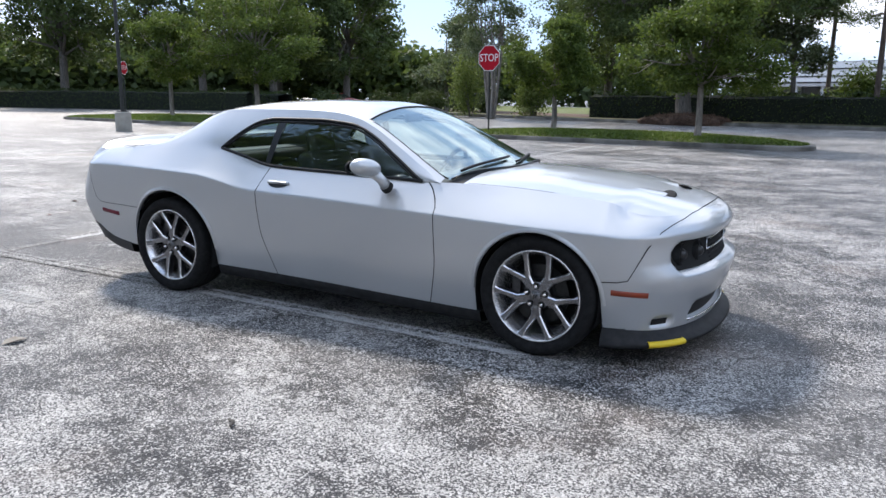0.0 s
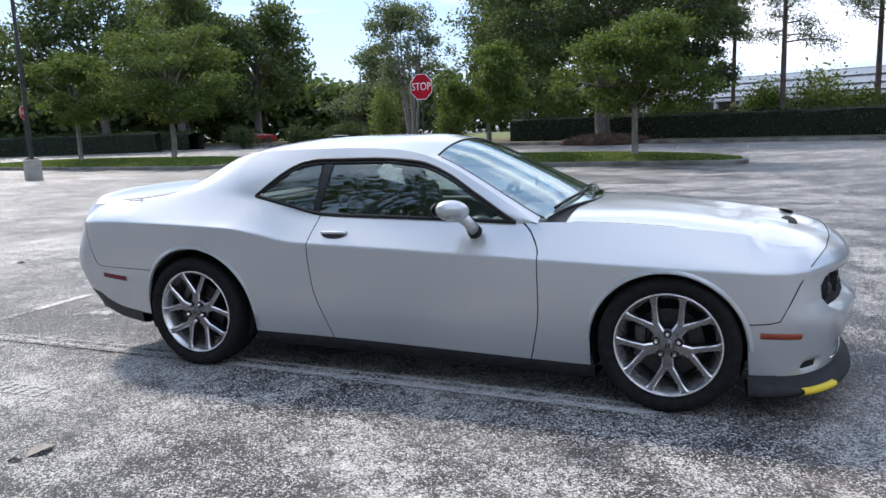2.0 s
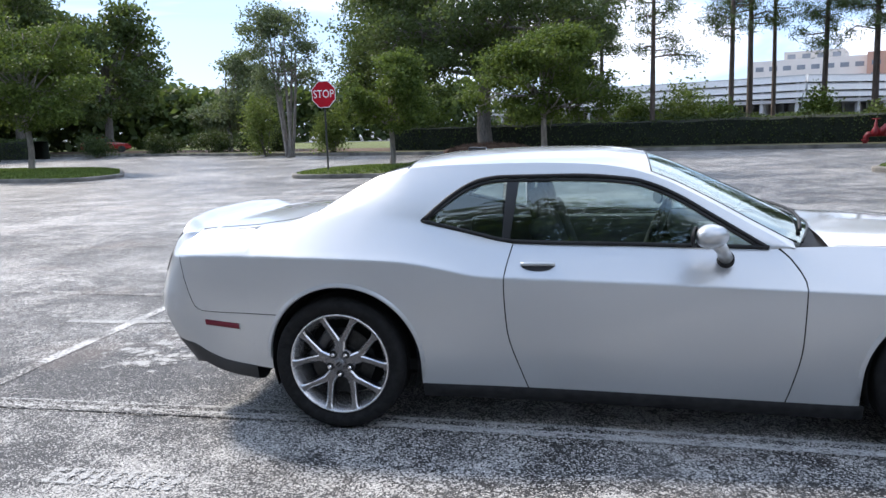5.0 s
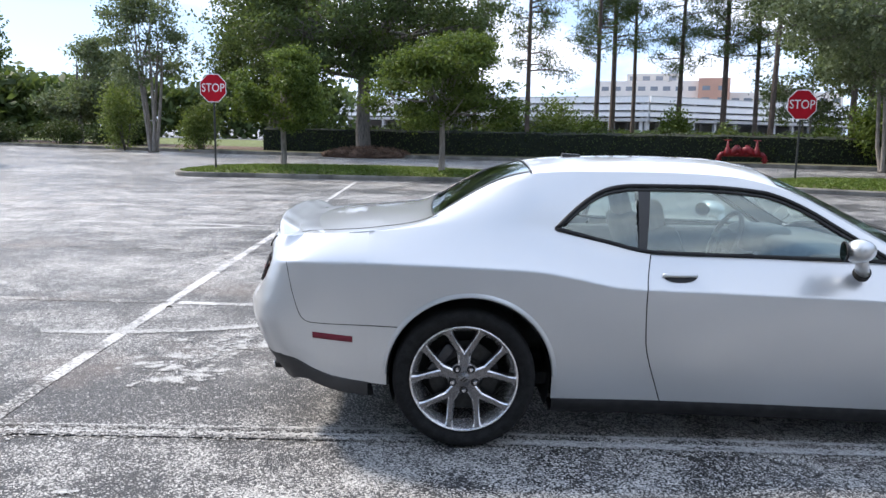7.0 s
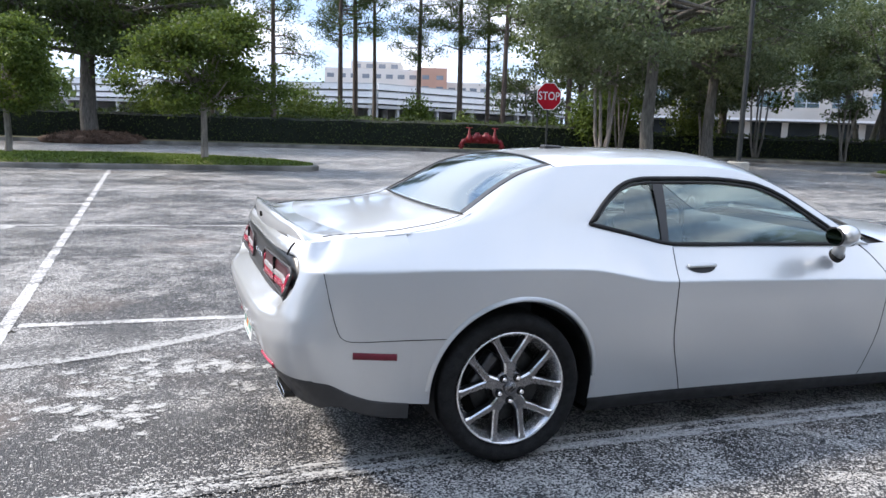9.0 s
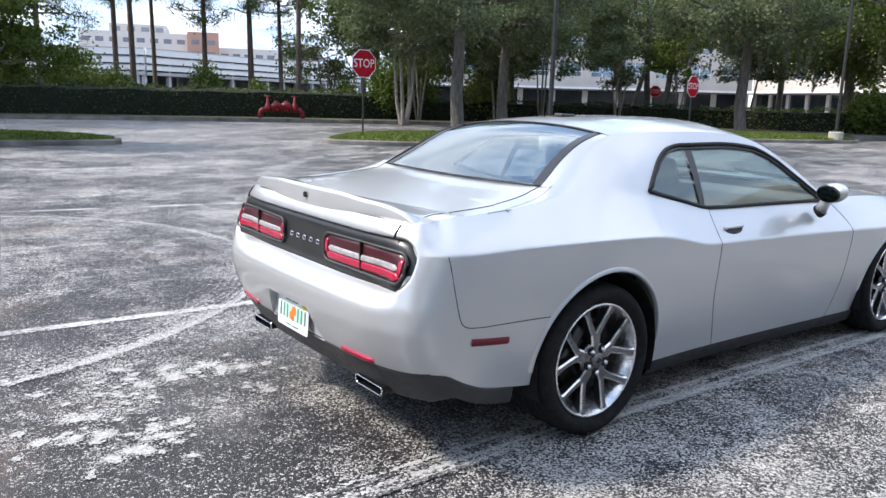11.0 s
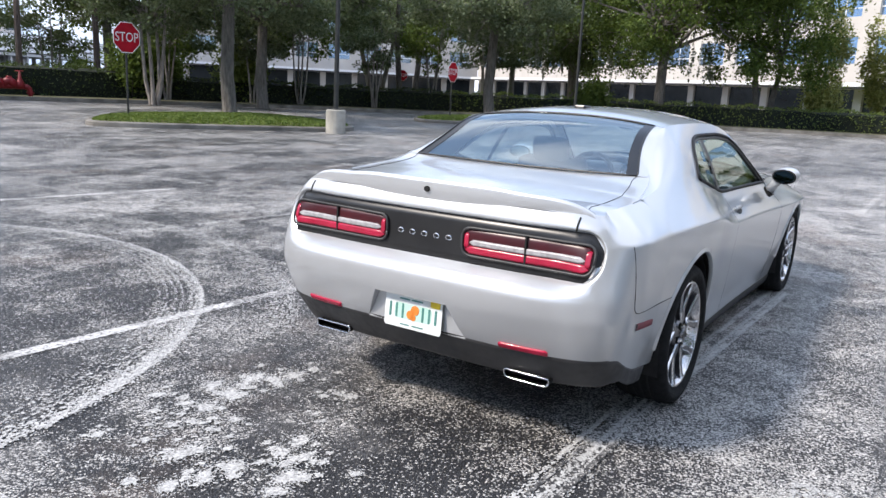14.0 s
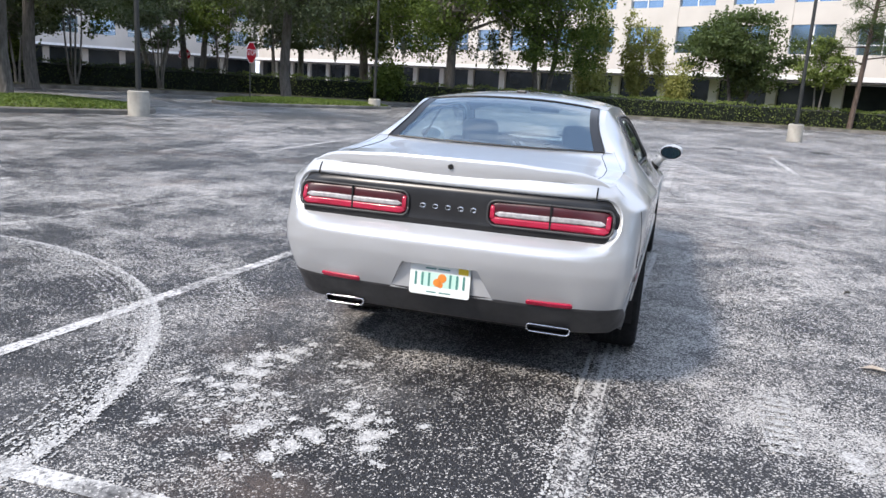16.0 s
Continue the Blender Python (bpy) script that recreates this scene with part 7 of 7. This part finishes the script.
# ---- nose ----
GRILLE = (-0.70, 0.70, 0.525, 0.700, 0.085)
LOWER = (-0.50, 0.50, 0.235, 0.335, 0.03)
nose = [1 + i / 80 for i in range(81)]
cols = []
for s, flip in [(s, False) for s in nose] + [(s, True) for s in nose[::-1][1:]]:
    x = plan(s)[0]
    zt = top_of(s)
    wn = plan(s)[5]
    lo = max(0.215, arch_z(x)) if wn < 0.2 else 0.20
    col = []
    for z in rows_between(lo, zt, crease_z(x), 36, 12):
        p = skin(s, z)
        if p.x > 1.95:
            p.x -= 0.09 * smooth01((in_round(p.y, z, *GRILLE) + 0.008) / 0.022)
            p.x -= 0.05 * smooth01((in_round(p.y, z, *LOWER) + 0.006) / 0.016)
            p.x -= 0.03 * smooth01((in_round(abs(p.y), z, 0.635, 0.75, 0.225, 0.275, 0.02) + 0.006) / 0.016)
        col.append(Vector((p.x, -p.y if flip else p.y, z)))
    cols.append(col)
grid_mesh("front_bumper", cols, PAINT, car, "silver front bumper")


def nose_x(y, z):
    lo, hi = 1.0, 2.0
    for _ in range(26):
        mid = (lo + hi) / 2
        if -skin(mid, z).y > abs(y):
            lo = mid
        else:
            hi = mid
    return skin((lo + hi) / 2, z).x


def nose_sheet(name, y0, y1, z0, z1, back, mat, label="", parent=None):
    cols = [[(nose_x(y, z) - back, y, z) for z in spans(z0, z1, 8)] for y in spans(y0, y1, 36)]
    return grid_mesh(name, cols, mat, parent or car, label)


grille = nose_sheet("grille", -0.695, 0.695, 0.527, 0.698, 0.062, GAP, "black recessed grille")
strip_tube("grille_frame", [(nose_x(y, z) - 0.045, y, z) for y, z in [(y, 0.612) for y in spans(-0.30, 0.30, 12)] + [(y, 0.672) for y in spans(0.30, -0.30, 12)] + [(-0.30, 0.612)]], 0.006, CHROME, grille, 6, label="thin bright grille frame")
for i in range(9):
    z = 0.54 + i * 0.018
    strip_tube("grille_bar", [(nose_x(y, z) - 0.058, y, z) for y in spans(-0.25, 0.25, 10)], 0.003, GAP, grille, 4)
for y in (-0.56, -0.385, 0.385, 0.56):
    lx = nose_x(y, 0.613) - 0.060
    bm = bmesh.new()
    tube(bm, [(lx - 0.03, y, 0.613), (lx + 0.004, y, 0.613)], [0.066, 0.066], 22)
    lamp = part("headlamp", bm, BLACK_TRIM, car, "round dark headlamp")
    bm = bmesh.new()
    tube(bm, [(lx + 0.006, y + 0.055 * math.cos(a), 0.613 + 0.055 * math.sin(a)) for a in (k * math.pi / 12 for k in range(25))], [0.006] * 25, 6)
    part("light_ring", bm, GAP, lamp, "dark light ring")
    bm = bmesh.new()
    bmesh.ops.create_uvsphere(bm, u_segments=16, v_segments=8, radius=0.034, matrix=Matrix.Translation((lx, y, 0.613)))
    part("projector_lens", bm, GLOSS_BLACK, lamp, smooth=True)
nose_sheet("lower_grille", -0.50, 0.50, 0.233, 0.337, 0.035, BLACK_TRIM, "black lower grille")
strip_tube("lower_trim", [(nose_x(y, 0.232) + 0.002, y, 0.232) for y in spans(-0.51, 0.51, 20)], 0.006, CHROME, car, 6, label="thin bright trim")
for sgn in (1, -1):
    a0, a1 = sorted((sgn * 0.65, sgn * 0.735))
    nose_sheet("fog_lamp_pocket", a0, a1, 0.232, 0.268, 0.018, GAP, "dark fog lamp pocket")
# splitter with a yellow guard
cols = []
for s, flip in [(s, False) for s in [1.045 + 0.955 * i / 40 for i in range(41)]] + [(s, True) for s in [2.0 - 0.955 * i / 40 for i in range(1, 41)]]:
    x, y, nx, ny, wr, wn = plan(s)
    f = -1 if not flip else 1
    row = []
    for inset, z in ((0.10, 0.235), (0.072, 0.20), (0.055, 0.165), (0.010 + 0.03 * (1 - wn), 0.148), (0.006 + 0.03 * (1 - wn), 0.130), (0.03, 0.115), (0.30, 0.12)):
        row.append(Vector((x - nx * inset, f * (y - ny * inset), z)))
    cols.append(row)
grid_mesh("splitter", cols, BLACK_TRIM, car, "dark front splitter")
for flip in (False, True):
    cc = []
    for s in spans(1.33, 1.56, 14):
        x, y, nx, ny, wr, wn = plan(s)
        k = 0.03 * (1 - wn)
        cc.append([Vector((x - nx * inset, -(y - ny * inset), z)) for inset, z in ((0.022 + k, 0.1545), (0.010 + k, 0.153), (-0.004 + k, 0.148), (-0.006 + k, 0.132), (0.004 + k, 0.122), (0.06, 0.122))])
    grid_mesh("splitter_guard", cc, YELLOW, car, "bright yellow splitter guard", mirror=flip)

# ---- underbody ----
# plain black boxes below the floor, added to block light under the car
bm = bmesh.new()
box(bm, -2.10, 2.15, -0.56, 0.56, 0.19, 0.42, 0.03)
box(bm, -1.00, 1.03, -0.74, 0.74, 0.16, 0.30, 0.02)
box(bm, -2.34, -1.95, -0.60, 0.60, 0.265, 0.36, 0.03)
part("underbody_block", bm, GAP, car)


# ---- mirrors ----
def mirror_part(mirror):
    sgn = -1 if mirror else 1
    bm = bmesh.new()
    bmesh.ops.create_uvsphere(bm, u_segments=28, v_segments=16, radius=1.0)
    for v in bm.verts:
        x, y, z = v.co
        x = x * 0.085
        if x < 0:
            x *= 0.75
        y *= 0.092
        z *= 0.058
        z += 0.012 * (y / 0.092) * -1
        v.co = (x + 0.33 + 0.02, y * 1.0, z)
        v.co.x = 0.362 + x + 0.30 * y
        v.co.y = (-0.993 + y) * sgn
        v.co.z = 1.035 + z
    head = part("mirror_head", bm, PAINT, car, "silver door mirror", smooth=True)
    bm = bmesh.new()
    tube(bm, [(0.40, -0.945 * sgn, 1.0), (0.43, -0.915 * sgn, 0.96), (0.45, -0.885 * sgn, 0.915)], [0.035, 0.030, 0.036], 12)
    part("mirror_stalk", bm, PAINT, head, smooth=True)
    bm = bmesh.new()
    tube(bm, [(0.45, -0.898 * sgn, 0.922), (0.452, -0.872 * sgn, 0.905)], [0.037, 0.041], 16)
    part("mirror_gasket", bm, GAP, head)
    bm = bmesh.new()
    bm.faces.new([bm.verts.new((0.292 + 0.30 * 0.072 * math.cos(a) + 0.004 * math.sin(a), (-0.993 + 0.072 * math.cos(a)) * sgn, 1.033 + 0.042 * math.sin(a))) for a in (k * math.pi / 10 for k in range(20))])
    part("mirror_glass", bm, MIRROR, head, "dark mirror glass")
    bm = bmesh.new()
    tube(bm, [(0.298 + 0.30 * 0.074 * math.cos(a), (-0.993 + 0.074 * math.cos(a)) * sgn, 1.033 + 0.044 * math.sin(a)) for a in (k * math.pi / 10 for k in range(21))], [0.006] * 21, 6)
    part("mirror_rim", bm, BLACK_TRIM, head)


for side in (False, True):
    mirror_part(side)


# ---- wheels ----
def ring_sheet(bm, profile, seg=64):
    """A surface turned round the wheel axis (y) from (radius, depth) pairs."""
    rings = [[bm.verts.new((r * math.cos(a), d, r * math.sin(a))) for a in (2 * math.pi * k / seg for k in range(seg))] for r, d in profile]
    for a, b in zip(rings, rings[1:]):
        for k in range(seg):
            bm.faces.new((a[k], a[(k + 1) % seg], b[(k + 1) % seg], b[k]))


def build_wheel(name, m):
    """A wheel whose outer face looks to -y: tyre, rim, five forked spokes, disc, nuts."""
    w = new(name)
    w.parent = car
    w.matrix_local = m
    w["label"] = "forked-spoke alloy wheel with a black tyre"
    bm = bmesh.new()
    ring_sheet(bm, [(0.264, 0.020), (0.276, 0.000), (0.300, -0.018), (0.325, -0.020), (0.341, -0.010), (0.351, 0.006), (0.355, 0.03), (0.356, 0.12), (0.355, 0.20), (0.350, 0.235), (0.32, 0.25), (0.27, 0.23)], 72)
    tyre = part("tyre", bm, TYRE, w, smooth=True)
    for d in (0.065, 0.105, 0.145, 0.185):
        bm = bmesh.new()
        ring_sheet(bm, [(0.3555, d - 0.005), (0.3575, d - 0.005), (0.3575, d + 0.005), (0.3555, d + 0.005)], 72)
        part("tread_rib", bm, GAP, tyre)
    bm = bmesh.new()
    ring_sheet(bm, [(0.266, 0.018), (0.271, 0.002), (0.269, -0.004), (0.262, -0.006), (0.258, 0.000), (0.250, 0.014), (0.231, 0.050), (0.226, 0.09), (0.224, 0.20)], 72)
    rim = part("rim", bm, ALLOY, w, "machined silver rim", smooth=True)
    # spokes: a stem from the hub that forks to two thin legs
    def leg(bm, pts, half, depth):
        rows = []
        for i, (r, a, d) in enumerate(pts):
            c = Vector((r * math.cos(a), d, r * math.sin(a)))
            t = Vector((-math.sin(a), 0, math.cos(a)))
            if i:
                r0, a0, d0 = pts[i - 1]
                dirv = (Vector((r * math.cos(a), 0, r * math.sin(a))) - Vector((r0 * math.cos(a0), 0, r0 * math.sin(a0)))).normalized()
                t = Vector((-dirv.z, 0, dirv.x))
            h, q = half[i], depth[i]
            rows.append([bm.verts.new(c - t * h + Vector((0, q, 0))), bm.verts.new(c - t * h * 0.9 + Vector((0, 0.007, 0))), bm.verts.new(c - t * h * 0.55), bm.verts.new(c + t * h * 0.55), bm.verts.new(c + t * h * 0.9 + Vector((0, 0.007, 0))), bm.verts.new(c + t * h + Vector((0, q, 0)))])
        for a, b in zip(rows, rows[1:]):
            for k in range(5):
                bm.faces.new((a[k], a[k + 1], b[k + 1], b[k])).material_index = (2, 1, 0, 1, 2)[k]

    for k in range(5):
        a = radians(-90 + 72 * k)
        bm = bmesh.new()
        for sg in (-1, 1):
            p0, p1 = Vector((0.118, 0.012)), Vector((0.256 * math.cos(0.345), 0.256 * math.sin(0.345)))
            run = [(0.030, sg * 0.10, 0.016), (0.070, sg * 0.11, 0.010)]
            for f, d in ((0.0, 0.014), (0.3, 0.012), (0.6, 0.008), (0.85, 0.002), (1.0, -0.003)):
                q = p0.lerp(p1, f)
                run.append((q.length, sg * math.atan2(q.y, q.x), d))
            leg(bm, [(r, a + da, d) for r, da, d in run], [0.021, 0.023, 0.0215, 0.0180, 0.0160, 0.0180, 0.0270], [0.035, 0.035, 0.035, 0.04, 0.045, 0.05, 0.055])
        spoke = part("spoke", bm, ALLOY_FACE, rim)
        spoke.data.materials.append(ALLOY)
        spoke.data.materials.append(ALLOY_DARK)
    bm = bmesh.new()
    ring_sheet(bm, [(0.082, 0.032), (0.078, 0.018), (0.060, 0.012), (0.034, 0.010)], 40)
    part("hub", bm, ALLOY_FACE, w, "grey hub", smooth=True)
    bm = bmesh.new()
    ring_sheet(bm, [(0.0335, 0.014), (0.0335, 0.000), (0.030, -0.005), (0.012, -0.007), (0.0008, -0.007)], 32)
    cap = part("centre_cap", bm, ALLOY_FACE, w, smooth=True)
    for dx in (-0.007, 0.006):
        bm = bmesh.new()
        for v in ((dx - 0.006, -0.013), (dx + 0.001, -0.013), (dx + 0.008, 0.013), (dx + 0.001, 0.013)):
            bm.verts.new((v[0], -0.0085, v[1]))
        bm.faces.new(bm.verts)
        part("cap_mark", bm, GAP, cap)
    for k in range(5):
        a = radians(90 + 72 * k)
        bm = bmesh.new()
        c = (0.058 * math.cos(a), 0.058 * math.sin(a))
        tube(bm, [(c[0], 0.02, c[1]), (c[0], -0.004, c[1]), (c[0], -0.010, c[1])], [0.0115, 0.0115, 0.007], 8)
        part("wheel_nut", bm, CHROME, w, smooth=False)
        bm = bmesh.new()
        ring = [(c[0] + 0.0165 * math.cos(b), 0.0115, c[1] + 0.0165 * math.sin(b)) for b in (j * math.pi / 8 for j in range(17))]
        tube(bm, ring, [0.004] * 17, 5)
        part("nut_seat", bm, GAP, w)
    bm = bmesh.new()
    ring_sheet(bm, [(0.175, 0.085), (0.175, 0.075), (0.10, 0.075), (0.09, 0.06), (0.02, 0.06)], 48)
    part("brake_disc", bm, STEEL, w, "grey brake disc", smooth=False)
    bm = bmesh.new()
    ring_sheet(bm, [(0.221, 0.20), (0.02, 0.20)], 40)
    part("wheel_back", bm, GAP, w)
    bm = bmesh.new()
    box(bm, -0.17, -0.11, 0.045, 0.115, -0.09, 0.09, 0.015)
    part("brake_caliper", bm, ALLOY_DARK, w, "dark brake caliper")
    return w


HUB = 0.353
build_wheel("front_wheel", pose(1.4705, -0.908, HUB, 0, 0, 0))
build_wheel("rear_wheel", pose(-1.4705, -0.908, HUB, 0, 36, 0))
build_wheel("front_wheel", pose(1.4705, 0.908, HUB, 0, 10, 180))
build_wheel("rear_wheel", pose(-1.4705, 0.908, HUB, 0, -15, 180))


# ---- cabin ----
def seat_at(x, y, parent, name="front_seat"):
    e = new(name)
    e.parent = parent
    e["label"] = "black bucket seat"

    def pad(nm, cx, cz, lx, ly, lz, tilt, r=0.05):
        bm = bmesh.new()
        box(bm, -lx / 2, lx / 2, -ly / 2, ly / 2, -lz / 2, lz / 2, r)
        bmesh.ops.transform(bm, matrix=pose(cx, y, cz, 0, tilt, 0), verts=bm.verts)
        return part(nm, bm, SEAT, e, smooth=True)

    pad("seat_cushion", x, 0.48, 0.52, 0.50, 0.16, -6)
    pad("backrest", x - 0.32, 0.80, 0.15, 0.50, 0.58, -20)
    pad("headrest", x - 0.43, 1.125, 0.10, 0.27, 0.19, -14)


seat_at(-0.02, -0.37, car)
seat_at(-0.02, 0.37, car)
bm = bmesh.new()
box(bm, -1.25, -0.78, -0.60, 0.60, 0.42, 0.58, 0.05)
box(bm, -1.38, -1.20, -0.60, 0.60, 0.50, 1.02, 0.06)
part("rear_bench", bm, SEAT, car, "black rear bench", smooth=True)
bm = bmesh.new()
box(bm, -1.60, -1.34, -0.62, 0.62, 0.99, 1.03, 0.02)
part("parcel_shelf", bm, DASH, car)
bm = bmesh.new()
box(bm, 0.42, 0.92, -0.70, 0.70, 0.72, 0.955, 0.06)
box(bm, 0.30, 0.62, 0.20, 0.54, 0.84, 1.00, 0.05)
part("dashboard", bm, DASH, car, "dark dashboard", smooth=True)
bm = bmesh.new()
box(bm, -0.9, 0.45, -0.10, 0.10, 0.42, 0.62, 0.04)
part("centre_console", bm, DASH, car)
for sgn in (1, -1):
    bm = bmesh.new()
    box(bm, -1.0, 0.70, *sorted((sgn * 0.70, sgn * 0.80)), 0.32, 0.94, 0.03)
    part("door_lining", bm, DASH, car)
bm = bmesh.new()
box(bm, -1.6, 0.9, -0.8, 0.8, 0.30, 0.36)
part("cabin_floor", bm, GAP, car)
wm = pose(0.24, 0.37, 0.90, 0, -66, 0)
bm = bmesh.new()
tube(bm, [(0.185 * math.cos(a), 0.185 * math.sin(a), 0) for a in (k * math.pi / 16 for k in range(33))], [0.017] * 33, 8)
tube(bm, [(0, -0.18, 0), (0, 0.18, 0)], [0.025, 0.025], 6)
tube(bm, [(0, 0, 0), (-0.18, 0, 0)], [0.03, 0.02], 6)
tube(bm, [(0, 0, -0.25), (0, 0, 0.02)], [0.04, 0.07], 10)
bmesh.ops.transform(bm, matrix=wm, verts=bm.verts)
part("steering_wheel", bm, SEAT, car, "dark steering wheel", smooth=True)
bm = bmesh.new()
box(bm, 0.10, 0.13, -0.12, 0.12, 1.28, 1.345, 0.02)
part("rear_view_mirror", bm, DASH, car)
grid_mesh("headliner", both(lambda x, f: roof(x, f * 0.98 + 0.02, 0.03), spans(RW_TOP - 0.05, WS_TOP + 0.05, 14), FS), HEADLINER, car, "grey headliner")
